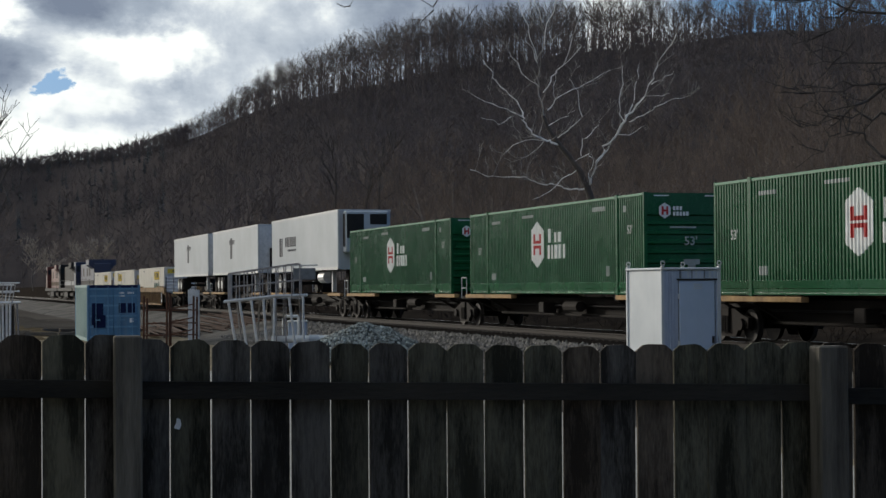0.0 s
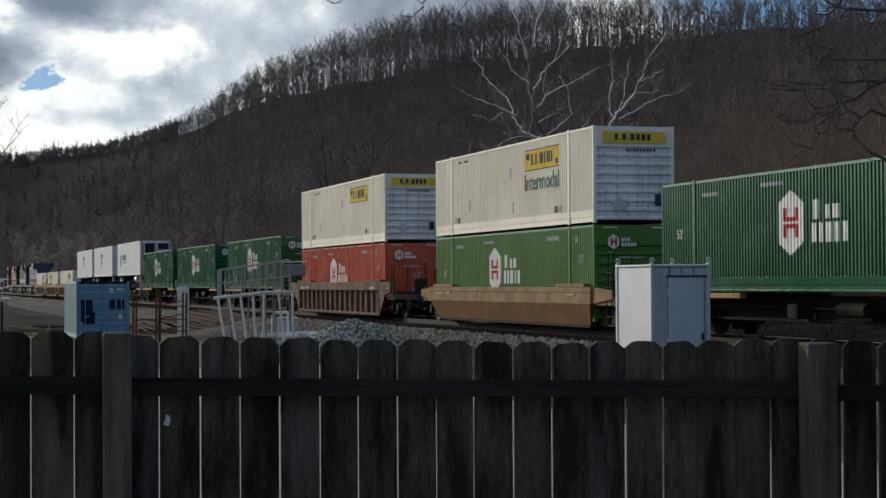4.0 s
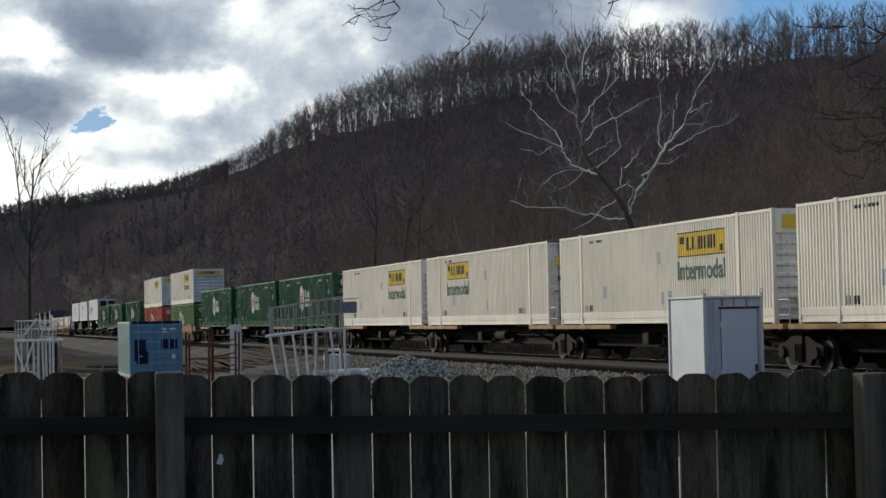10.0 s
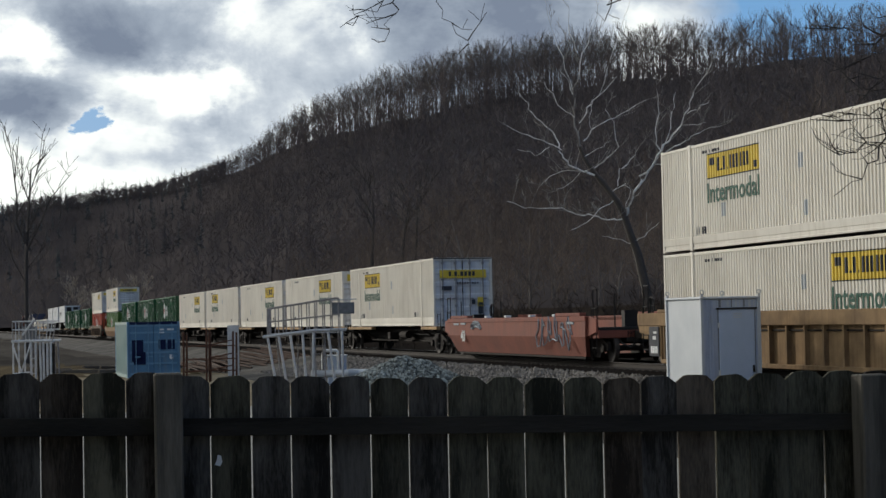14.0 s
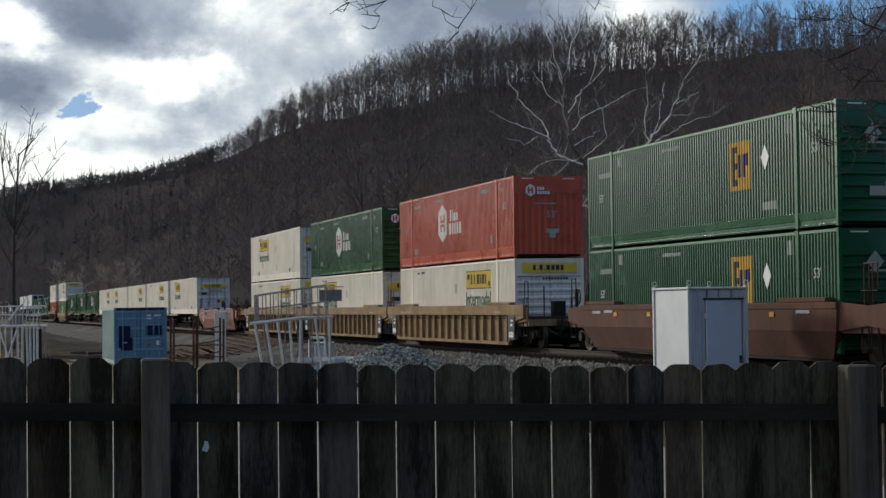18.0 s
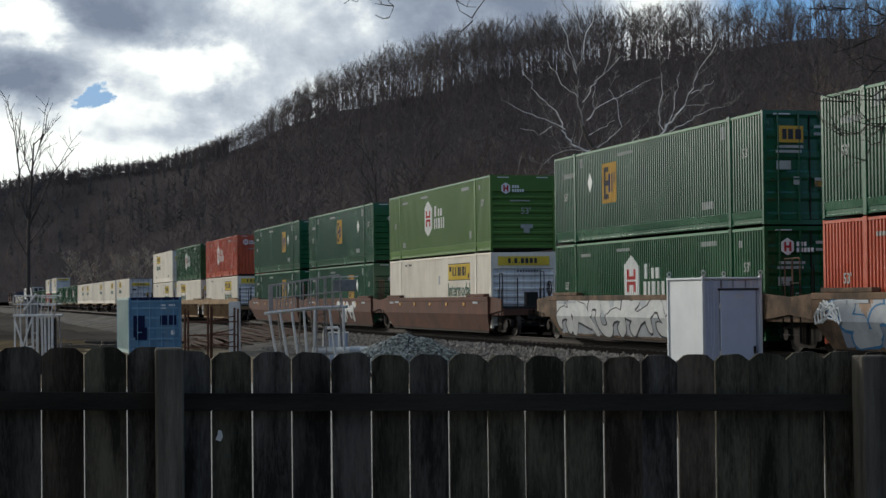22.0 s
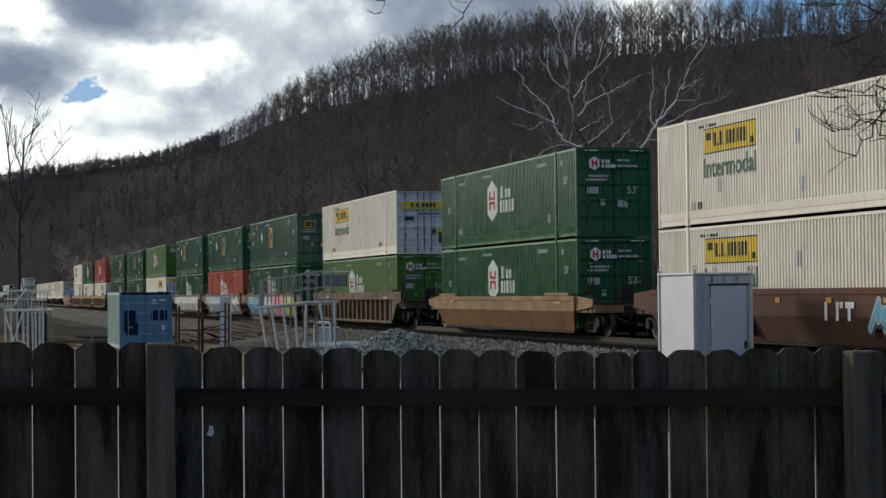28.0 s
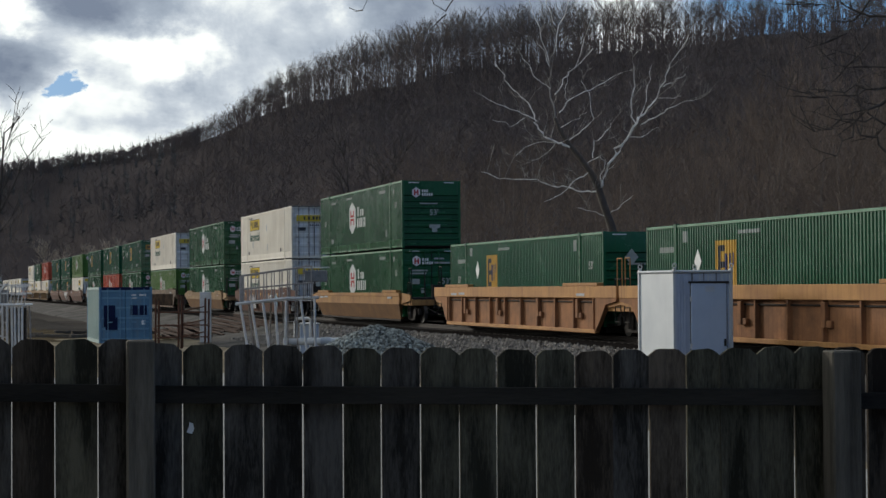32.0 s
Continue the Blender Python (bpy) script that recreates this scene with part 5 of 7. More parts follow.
# painted stretches of a car's side: from, to, then upper, lower, patch, edge and body colours, shapes a metre
PANELS = {
    -272.9: [(-4.6, -0.6, ("brown", "brown", "brown", "decal_dark", "paint_white"), 0.85)],
    -316.1: [(-6.9, 7.4, ("paint_white", "paint_grey", "paint_grey", "decal_dark", "paint_white"), 0.62)],
    -335.4: [(-0.2, 7.0, ("paint_grey", "paint_slate", "paint_tan", "paint_blue", "paint_grey"), 0.7), (-7.7, -0.3, ("decal_dark", "decal_dark", "paint_slate", "decal_dark", "paint_white"), 0.85)],
    -354.8: [(4.0, 7.6, ("paint_cyan", "paint_blue", "decal_red", "decal_dark", "paint_cyan"), 0.75), (-0.9, 3.6, ("paint_slate", "paint_cyan", "paint_blue", "decal_dark", "paint_white"), 0.8),
             (-4.6, -1.0, ("paint_pink", "paint_slate", "paint_orange", "paint_grey", "paint_pink"), 0.6), (-7.8, -4.7, ("paint_tan", "paint_slate", "paint_lime", "paint_orange", "paint_lime"), 0.6)],
}


def sprayed_panel(root, x0, x1, paints, strokes, seed):
    """A ragged field of spray paint with patches and wandering strokes that spell nothing, laid on the folded side of a car."""
    rng = random.Random(seed)
    bm = bmesh.new()
    wide, z0, z1 = 0.09, 0.2, 1.37

    def settle(bm, lift):
        bmesh.ops.bisect_plane(bm, geom=bm.verts[:] + bm.edges[:] + bm.faces[:], plane_co=(0, 0, FOLD), plane_no=(0, 0, 1))
        for v in bm.verts:
            v.co.y = 1.5 + lift + v.co.y - max(0.0, FOLD - v.co.z) * LEAN
        return bm

    n = int((x1 - x0) / wide)
    top = [z1 - rng.uniform(0, 0.05) for i in range(n + 1)]
    low = [z0 + 0.12 * abs(noise.noise((i * 0.3, seed, 0.0))) + rng.uniform(0, 0.03) for i in range(n + 1)]
    mid = [0.78 + 0.16 * noise.noise((i * 0.22, seed, 3.0)) + rng.uniform(-0.03, 0.03) for i in range(n + 1)]
    for i in range(n):
        xa, xb = x0 + i * (x1 - x0) / n, x0 + (i + 1) * (x1 - x0) / n
        for a, b, mi in ((mid, top, 0), (low, mid, 1)):
            for lo, hi in ((0.0, 0.2), (0.2, 0.4), (0.4, 0.6), (0.6, 0.8), (0.8, 1.0)):
                q = [(xa, a[i] + (b[i] - a[i]) * lo), (xb, a[i + 1] + (b[i + 1] - a[i + 1]) * lo), (xb, a[i + 1] + (b[i + 1] - a[i + 1]) * hi), (xa, a[i] + (b[i] - a[i]) * hi)]
                f = bm.faces.new([bm.verts.new((px, 0, pz)) for px, pz in q][::-1])
                f.material_index = 2 if noise.noise((xa * 1.5, q[0][1] * 1.9, seed * 1.3)) > 0.2 else mi
    field = part("graffiti_field", mesh_of("graffiti_field", settle(bm, 0.004), paints), None, root, "ragged field of spray paint")
    # bent ribbons side by side, each a dark edge under a pale body
    n = max(2, round((x1 - x0) * strokes))
    cell = (x1 - x0) / n
    arc = lambda cx, cz, rx, rz, a, b: [(cx + rx * math.cos(radians(a + (b - a) * k / 7)), cz + rz * math.sin(radians(a + (b - a) * k / 7))) for k in range(8)]
    forms = [[[(0.0, 0.1), (0.3, 0.95), (0.35, 0.3), (0.75, 0.9), (1.05, 0.55)]], [arc(0.45, 0.35, 0.3, 0.3, 200, -60), [(0.75, 0.4), (0.7, 1.0), (1.1, 0.85)]], [[(-0.1, 0.8), (0.5, 0.95), (0.2, 0.5), (0.8, 0.45), (0.4, 0.05), (1.0, 0.15)]],
             [arc(0.3, 0.6, 0.35, 0.35, 60, 200), arc(0.6, 0.35, 0.4, 0.3, 240, 60)], [[(0.5, 1.0), (0.1, 0.6), (0.6, 0.4), (0.3, 0.0)], [(0.6, 0.4), (1.1, 0.7)]], [arc(0.5, 0.1, 0.45, 0.85, 170, 60), [(0.7, 0.8), (0.95, 0.1), (0.5, 0.2)]],
             [[(-0.1, 0.0), (0.3, 0.55), (0.05, 0.95), (0.7, 0.75), (0.9, 0.0)], [(0.3, 0.55), (0.75, 0.3)]], [arc(0.3, 0.75, 0.25, 0.22, -40, 200), arc(0.7, 0.3, 0.28, 0.3, 140, 380)]]

    def ribbon(bm, pts, w, y):
        for j, ((ax, az), (bx, bz)) in enumerate(zip(pts, pts[1:])):
            d = math.atan2(bz - az, bx - ax)
            ring = [(ax + w * math.cos(d + math.pi / 2 + k * math.pi / 4), az + w * math.sin(d + math.pi / 2 + k * math.pi / 4)) for k in range(5)]
            ring += [(bx + w * math.cos(d - math.pi / 2 + k * math.pi / 4), bz + w * math.sin(d - math.pi / 2 + k * math.pi / 4)) for k in range(5)]
            bm.faces.new([bm.verts.new((px, y + 0.0002 * j, min(z1 + 0.01, max(z0 - 0.03, pz)))) for px, pz in ring][::-1])

    last = -1
    for i in range(n):
        pick = rng.randrange(len(forms))
        pick = (pick + 1) % len(forms) if pick == last else pick
        last = pick
        lean, sx, dz = rng.uniform(-0.3, 0.3), rng.uniform(1.0, 1.35), rng.uniform(-0.06, 0.06)
        w = cell * rng.uniform(0.09, 0.15)
        put = lambda u, v: (x1 - (i + 0.5) * cell - (u - 0.5 + lean * (v - 0.5)) * cell * sx, z0 + 0.14 + dz + v * (z1 - z0 - 0.24))
        lines = [[put(u, v) for u, v in f] for f in forms[pick]]
        for layer, (grow_, paint, lift) in enumerate(((0.055, 3, 0.007), (0.0, 4, 0.012))):
            bm = bmesh.new()
            for k, line in enumerate(lines):
                ribbon(bm, [(x + (0.04 if layer == 0 else 0.0), z - (0.02 if layer == 0 else 0.0)) for x, z in line], w + grow_, 0.0016 * k)
            part("graffiti_stroke", mesh_of("graffiti_stroke", settle(bm, lift + 0.0003 * (i % 2)), paints[paint]), None, field)


M["paint_slate"] = mat("slate_graffiti_paint", (0.2, 0.23, 0.29), (0.14, 0.165, 0.21), 2.0, 0.6, spec=0.08, bump=0.0)


def build_cars():
    sprayed = {
        -425.0: [(1.6, 4.0, 0.35, 1.25, ("paint_grey", "brown", "paint_grey")), (-5.5, -4.2, 0.4, 1.3, ("paint_cyan", "paint_grey", "decal_dark"))],
    }
    for k, (front, low, up, style, ahead, behind) in enumerate(LOAD):
        mid = front - HL - (0.08 if style == "red_smooth" else 0)
        car = spine_car(ahead, behind) if style == "spine" else well_car(style, ahead, behind)
        car["group"] = "cars of the train"
        for j, (x0, x1, z0, z1, names) in enumerate(sprayed.get(front, ())):
            graffiti(car, x0, x1, z0, z1, [M[n] for n in names], 10 * k + j)
        for j, (x0, x1, names, strokes) in enumerate(PANELS.get(front, ())):
            sprayed_panel(car, x0, x1, [M[n] for n in names], strokes, 10 * k + j)
        if front == -335.4:
            script(car, 7.0, 7.9, 1.0, 0.4, 21)
        if front == -425.0:
            bm = bars(bars(bmesh.new(), -3.5, 0.72, (0.3, 0.3, 0.3), 0.42, 1.524, 1.53, 1.0), -3.66, 1.0, (1.0, 1.0, 1.0), 0.14, 1.524, 1.53, 0.85)
            part("lettering", bm, M["decal_white"], car, "white bars of lettering")
        if style == "red_smooth":
            script(car, -6.9, -3.2, 0.95, 0.8, 3, 1.52, M["paint_grey"])
            script(car, 3.6, 4.6, 1.2, 0.22, 5, 1.52, M["paint_grey"])
            part("length_mark", letters("40", 0.62, M["decal_white"]), None, car, "white number forty", pose(5.9, 1.53, 0.75, 0, 0, 180))
            for x in (-5.0, -2.4, 0.4, 2.9, 5.4):
                part("pin_lever", bevelled(0.01, (x - 0.12, x + 0.12, 1.3, 1.5, 1.46, 1.54)), M["decal_white"], car, "pale locking lever")
        ride(car, mid, RAIL)
        z = RAIL + (SPINE_DECK if style == "spine" else WELL_DECK)
        if low:
            ride(box_kind(*low), mid, z)
        if up:
            ride(box_kind(*up), mid, z + HIGH + 0.045)


build_cars()


# ---- highway trailers on spine cars ----
def road_trailer(cooled, label):
    """A 53-foot highway trailer with its wheels forward and its nose to the rear; z 0 is the deck it stands on."""
    root = thing("road_trailer", label, "trailer")
    H0, H1 = 1.12, 3.98
    part("trailer_body", bevelled(0.03, (-HL, HL, -1.295, 1.295, H0, H1)), M["trailer"], root)
    for sign in (1, -1):
        part("bottom_rail", boxes((-HL, HL, *sorted((sign * 1.297, sign * 1.31)), H0, H0 + 0.14)), M["galv"], root)
        part("top_rail", boxes((-HL, HL, *sorted((sign * 1.297, sign * 1.31)), H1 - 0.1, H1)), M["galv"], root)
    for x in (HL - 2.2, HL - 3.45):
        for sign in (1, -1):
            bm = disc_y(bmesh.new(), 0.5, sign * 0.75, sign * 1.28, 18, x, 0.5)
            part("tyre", bm, M["black"], root, "black rubber tyres")
            part("rim", disc_y(bmesh.new(), 0.26, sign * 1.283, sign * 1.29, 14, x, 0.5), M["galv"], root)
        part("axle", boxes((x - 0.08, x + 0.08, -0.75, 0.75, 0.42, 0.58)), M["black"], root)
    part("suspension", boxes((HL - 4.2, HL - 1.6, -0.6, 0.6, 0.7, H0)), M["black"], root)
    for sign in (1, -1):
        part("landing_leg", boxes((-HL + 2.6, -HL + 2.8, *sorted((sign * 0.75, sign * 0.95)), 0.05, H0)), M["galv"], root)
    part("mudflap", boxes((HL - 4.3, HL - 4.26, 0.65, 1.25, 0.25, 1.0)), M["black"], root)
    part("hitch", bevelled(0.03, (-HL + 0.7, -HL + 1.3, -0.6, 0.6, -0.02, H0)), M["grime"], root)
    bm = bmesh.new()
    if cooled:
        box(bm, -HL - 0.02, -HL + 0.02, -1.2, 1.2, H0, H1)
        part("nose_wall", bm, M["trailer"], root)
        unit = part("cooling_unit", bevelled(0.06, (-HL - 0.55, -HL - 0.025, -1.05, 1.05, 1.9, 3.9)), M["trailer"], root, "white refrigeration unit")
        part("grille", boxes((-HL - 0.56, -HL - 0.552, 0.15, 0.98, 2.6, 3.75)), M["black"], unit, "black grille")
        part("grille", boxes((-HL - 0.56, -HL - 0.552, -0.98, -0.15, 3.25, 3.75)), M["black"], unit, "black grille")
        part("side_grille", boxes((-HL - 0.5, -HL - 0.08, 1.052, 1.058, 2.2, 3.75)), M["black"], unit, "black grille")
        part("fuel_tank", tube(bmesh.new(), [(-4.2, 0.85, 0.78), (-2.9, 0.85, 0.78)], 0.3, 12), M["galv"], root)
        part("emblem", bars(bmesh.new(), 5.1, 1.95, (0.25, 0.5), 1.0, 1.297, 1.302, 0.08), M["decal_dark"], root, "dark upright emblem")
        part("lettering", bars(bmesh.new(), 1.6, 2.45, (0.75, 0.8, 0.8, 0.3, 0.85, 0.75), 0.52, 1.297, 1.302, 0.22), M["decal_dark"], root, "dark bars of lettering")
        part("caption_line", bars(bmesh.new(), 1.6, 2.2, (0.6,) * 18, 0.12, 1.297, 1.302, 0.4), M["decal_dark"], root, "small dark bars")
    else:
        part("nose_wall", boxes((-HL - 0.03, -HL - 0.002, -1.2, 1.2, H0 + 0.1, H1 - 0.1)), M["galv"], root)
        part("nose_box", bevelled(0.02, (-HL - 0.2, -HL - 0.032, -0.5, 0.6, 1.4, 2.6)), M["black"], root, "dark nose box")
        part("emblem", bars(bmesh.new(), 0.6, 2.1, (0.55,), 1.3, 1.297, 1.302), M["decal_dark"], root, "dark emblem")
        part("lettering", bars(bmesh.new(), -0.2, 3.0, (0.7,) * 7, 0.28, 1.297, 1.302, 0.3), M["decal_dark"], root, "dark bars of lettering")
    return root


for front_, cool_, words_ in ((138.4, 0, "white box trailer on a spine car"), (120.2, 0, "white box trailer with dark lettering bars"), (99.8, 1, "white refrigerated trailer with dark lettering bars")):
    ride(spine_car(0 if front_ > 130 else 1, 1 if front_ > 110 else 0), front_ - HL, RAIL)["group"] = "cars of the train"
    ride(road_trailer(cool_, words_), front_ - HL, RAIL + 1.16)["group"] = "trailers on the train"


# ---- the engines at the head ----
def locomotive(body, stripe, label):
    """A six-axle road diesel, 22 m long; x forward, z 0 the rail head."""
    root = thing("locomotive", label, "locomotive")
    part("frame", bevelled(0.03, (-10.9, 10.9, -1.5, 1.5, 1.15, 1.55)), M["black"], root)
    part("long_hood", bevelled(0.06, (-10.2, 6.2, -0.95, 0.95, 1.55, 4.3)), body, root)
    part("radiator_wing", prism(bmesh.new(), [(-1.0, 3.7), (-1.5, 4.1), (-1.5, 4.7), (1.5, 4.7), (1.5, 4.1), (1.0, 3.7)], -10.0, -6.6, "x"), body, root)
    cab = part("cab", bevelled(0.06, (6.25, 8.7, -1.5, 1.5, 1.55, 4.65)), body, root)
    part("nose", prism(bmesh.new(), [(8.7, 1.55), (10.5, 1.55), (10.4, 2.9), (8.7, 3.5)], -0.85, 0.85), body, root)
    for x in (6.6, 7.6):
        part("window", boxes((x, x + 0.75, 1.502, 1.512, 3.4, 4.15)), M["glass"], cab, "dark cab window")
    part("rear_window", boxes((6.236, 6.246, 1.0, 1.4, 3.5, 4.15)), M["glass"], cab, "dark cab window")
    part("stripe", boxes((-10.1, 6.1, 0.952, 0.958, 1.9, 2.4)), stripe, root, "contrast stripe along the hood")
    part("exhaust_stack", bevelled(0.03, (-1.2, 0.2, -0.4, 0.4, 4.3, 4.62)), M["black"], root)
    for x in (-5.2, -2.6, 2.0):
        part("hood_vent", boxes((x - 0.8, x + 0.8, 0.952, 0.962, 2.9, 3.8)), M["black"], root)
    part("fuel_tank", bevelled(0.12, (-2.8, 2.8, -1.3, 1.3, 0.3, 1.15)), M["black"], root)
    hand_rail(root, -10.6, 6.0, 1.48, 1.55, 2.5, stripe)
    for x in (-7.4, 7.4):
        t = part("truck", bevelled(0.05, (x - 2.4, x + 2.4, -1.2, 1.2, 0.5, 0.95)), M["grime"], root, "six-wheel engine truck")
        for dx in (-1.8, 0, 1.8):
            for sign in (1, -1):
                part("wheel", disc_y(bmesh.new(), 0.53, sign * 0.7, sign * 0.84, 18, x + dx, 0.53), M["steel"], t)
    part("coupler", boxes((-11.4, -10.9, -0.14, 0.14, 0.7, 0.98)), M["grime"], root)
    return root


for front_, b_, s_, w_ in ((271.5, "loco_red", "rusty", "orange-red and black road diesel at the head"), (248.6, "black", "galv_dark", "black road diesel with white striping"), (225.6, "loco_blue", "black", "dark blue road diesel coupled third")):
    ride(locomotive(M[b_], M[s_], w_), front_ - 11.4, RAIL)["group"] = "engines of the train"


# ---- things standing in the yard ----
def place(x, y, turn=0.0, dz=0.0):
    """A pose on the yard ground; turn 0 sets a thing square to the track, its front to the camera's side."""
    p = Vector((x, y, 0))
    return pose(x, y, ground_height(p.dot(ACROSS), p.dot(ALONG)) + dz, 0, 0, TH + turn)


def signal_cabinet():
    W, D, H = 1.44, 2.08, 2.33
    root = thing("signal_cabinet", "grey-white steel trackside equipment cabinet with closed door", "cabinet")
    part("base", bevelled(0.02, (-0.04, W + 0.04, -0.04, D + 0.04, -0.12, 0.1)), M["galv"], root, "concrete grey base")
    part("body", bevelled(0.015, (0.0, W, 0.0, D, 0.1, H - 0.06)), M["cabinet"], root)
    part("cabinet_roof", bevelled(0.02, (-0.05, W + 0.05, -0.05, D + 0.05, H - 0.06, H)), M["cabinet"], root)
    for x in (0.0, W):
        for y in (0.0, D):
            bm = boxes((x - 0.035, x + 0.035, y - 0.035, y + 0.035, 0.1, H + 0.03))
            part("corner_post", bm, M["cabinet"], root)
            bm = bmesh.new()
            ring = [(x + 0.05 * math.cos(a), y - 0.04, H + 0.1 + 0.05 * math.sin(a)) for a in [math.pi * 2 * k / 10 for k in range(11)]]
            tube(bm, ring, 0.016, 5, cap=False)
            box(bm, x - 0.03, x + 0.03, y - 0.06, y - 0.02, H - 0.04, H + 0.06)
            part("lifting_eye", bm, M["galv"], root)
    for x in (0.13, 0.2, 0.27):
        part("panel_seam", boxes((x - 0.008, x + 0.008, -0.024, -0.003, 0.14, H - 0.08)), M["cabinet_front"], root)
    door = part("door", bevelled(0.012, (0.42, W - 0.12, -0.035, -0.003, 0.2, H - 0.3)), M["cabinet_door"], root, "steel door, blue-grey shade in its colour")
    part("door_frame", boxes((0.395, W - 0.095, -0.012, -0.003, 0.17, H - 0.28)), M["galv_dark"], root, "dark joint round the door")
    part("door_hood", bevelled(0.006, (0.36, W - 0.06, -0.06, -0.002, H - 0.3, H - 0.26)), M["black"], root, "dark drip hood over the door")
    for z in (0.5, 1.6):
        part("hinge", boxes((0.385, 0.43, -0.05, -0.03, z, z + 0.12)), M["galv"], door)
    part("handle", boxes((W - 0.2, W - 0.16, -0.085, -0.036, 0.55, 0.72)), M["black"], door, "dark lever handle")
    for k in range(3):
        part("vent_slat", boxes((0.78, 1.0, -0.046, -0.034, H - 0.5 + 0.045 * k, H - 0.475 + 0.045 * k)), M["cabinet"], door)
    part("front_panel", boxes((0.05, W - 0.05, -0.0025, -0.0005, 0.12, H - 0.08)), M["cabinet_front"], root, "streaked front, blue-grey shade in its colour")
    rng = random.Random(2)
    for k in range(9):
        x = 0.4 + k * 0.11 + rng.uniform(-0.03, 0.03)
        part("run_mark", boxes((x, x + rng.uniform(0.015, 0.06), -0.005, -0.003, H - 0.25, H - 0.07)), M["cabinet" if k % 3 else "galv_dark"], root, "pale run of weathered paint")
    root.matrix_world = place(5.1, 42.0)
    return root


# the cabinet front's blue-grey shade is put into these two colours
M["cabinet_front"] = mat("streaked_paint_with_blue_shade", (0.4, 0.445, 0.53), (0.3, 0.34, 0.42), 1.5, 0.5, streak=0.4, dirt=(0.14, 0.15, 0.18), bump=0.04)
M["cabinet_door"] = mat("door_paint_with_blue_shade", (0.4, 0.47, 0.58), (0.34, 0.41, 0.52), 1.5, 0.45, streak=0.1, dirt=(0.3, 0.32, 0.36), bump=0.04)
signal_cabinet()


M["pale_blue"] = mat("worn_pale_blue_paint", (0.15, 0.29, 0.4), (0.1, 0.21, 0.31), 2.0, 0.5)


def storage_container():
    """A 20-foot box with blue doors and a pale green side; front at y 0, x to the right."""
    W, D, H = 2.44, 6.06, 2.59
    root = thing("storage_container", "faded blue steel storage container with closed doors", "container")
    for x, s in ((0.0, -1), (W, 1)):
        bm = bmesh.new()
        n = 22
        pts = []
        for i in range(n):
            y = 0.12 + i * (D - 0.24) / n
            st = (D - 0.24) / n
            pts += [(y, 0), (y + st * 0.4, 0), (y + st * 0.5, 0.036), (y + st * 0.9, 0.036)]
        lo = [bm.verts.new((x - s * (0.01 + d), y, 0.15)) for y, d in pts]
        hi = [bm.verts.new((x - s * (0.01 + d), y, H - 0.1)) for y, d in pts]
        for i in range(len(pts) - 1):
            f = (lo[i], lo[i + 1], hi[i + 1], hi[i])
            bm.faces.new(f if s > 0 else f[::-1])
        part("side_wall", bm, M["pale_green"] if s < 0 else M["blue"], root, "pale green corrugated side" if s < 0 else "")
        for z0, z1 in ((0.0, 0.16), (H - 0.11, H)):
            part("side_rail", boxes((*sorted((x, x - s * 0.06)), 0.1, D - 0.1, z0, z1)), M["pale_green"] if s < 0 else M["blue"], root)
        for y in (0.0, D - 0.12):
            part("corner_post", bevelled(0.01, (*sorted((x, x - s * 0.12)), y, y + 0.12, 0.0, H)), M["blue"], root)
    part("roof", boxes((0.05, W - 0.05, 0.05, D - 0.05, H - 0.05, H - 0.015)), M["dark_blue"], root)
    part("container_floor", boxes((0.06, W - 0.06, 0.1, D - 0.1, 0.04, 0.14)), M["grime"], root)
    part("rear_wall", boxes((0.1, W - 0.1, D - 0.06, D - 0.02, 0.1, H - 0.08)), M["blue"], root)
    part("door_header", boxes((0.12, W - 0.12, 0.0, 0.1, H - 0.13, H)), M["dark_blue"], root)
    part("door_sill", boxes((0.12, W - 0.12, 0.0, 0.1, 0.0, 0.14)), M["blue"], root)
    for a, b in ((0.13, W / 2 - 0.01), (W / 2 + 0.01, W - 0.13)):
        bm = boxes((a, b, 0.045, 0.075, 0.15, H - 0.14))
        door = part("door", bm, M["blue"], root, "blue steel door leaf")
        for z in (0.16, 0.62, 1.12, 1.6, 2.05, H - 0.22):
            part("door_rib", boxes((a, b, 0.012, 0.044, z, z + 0.08)), M["pale_blue"], door)
        for x in (a + 0.28, b - 0.24):
            bm = tube(bmesh.new(), [(x, 0.0, 0.06), (x, 0.0, H - 0.06)], 0.018, 6)
            box(bm, x - 0.03, x + 0.2, -0.03, 0.0, 0.95, 1.0)
            part("lock_rod", bm, M["pale_blue"], door)
    for x0, x1, z0, z1 in ((0.22, 0.75, 0.75, 1.75), (0.3, 0.85, 0.62, 1.2), (1.45, 1.78, 1.3, 1.75), (1.86, 2.2, 1.3, 1.75)):
        part("paint_patch", boxes((x0, x1, 0.004, 0.0105, z0, z1)), M["dark_blue"], root, "dark blue painted-over patch")
    for x0, x1, z0, z1 in ((1.95, 2.12, 0.85, 1.05), (1.48, 1.7, 2.18, 2.26), (1.85, 2.15, 2.18, 2.26), (1.48, 1.72, 2.05, 2.11)):
        part("notice", boxes((x0, x1, 0.001, 0.011, z0, z1)), M["decal_white"], root, "small white notice")
    root.matrix_world = place(-16.38, 83.0)
    return root


storage_container()


def bar(root, name, a, b, r, material, label="", sides=6):
    return part(name, tube(bmesh.new(), [a, b], r, sides), material, root, label)


M["weathered_rail"] = mat("weathered_dull_railing", (0.34, 0.32, 0.305), (0.19, 0.17, 0.16), 5.0, 0.6, 0.1, spec=0.3)


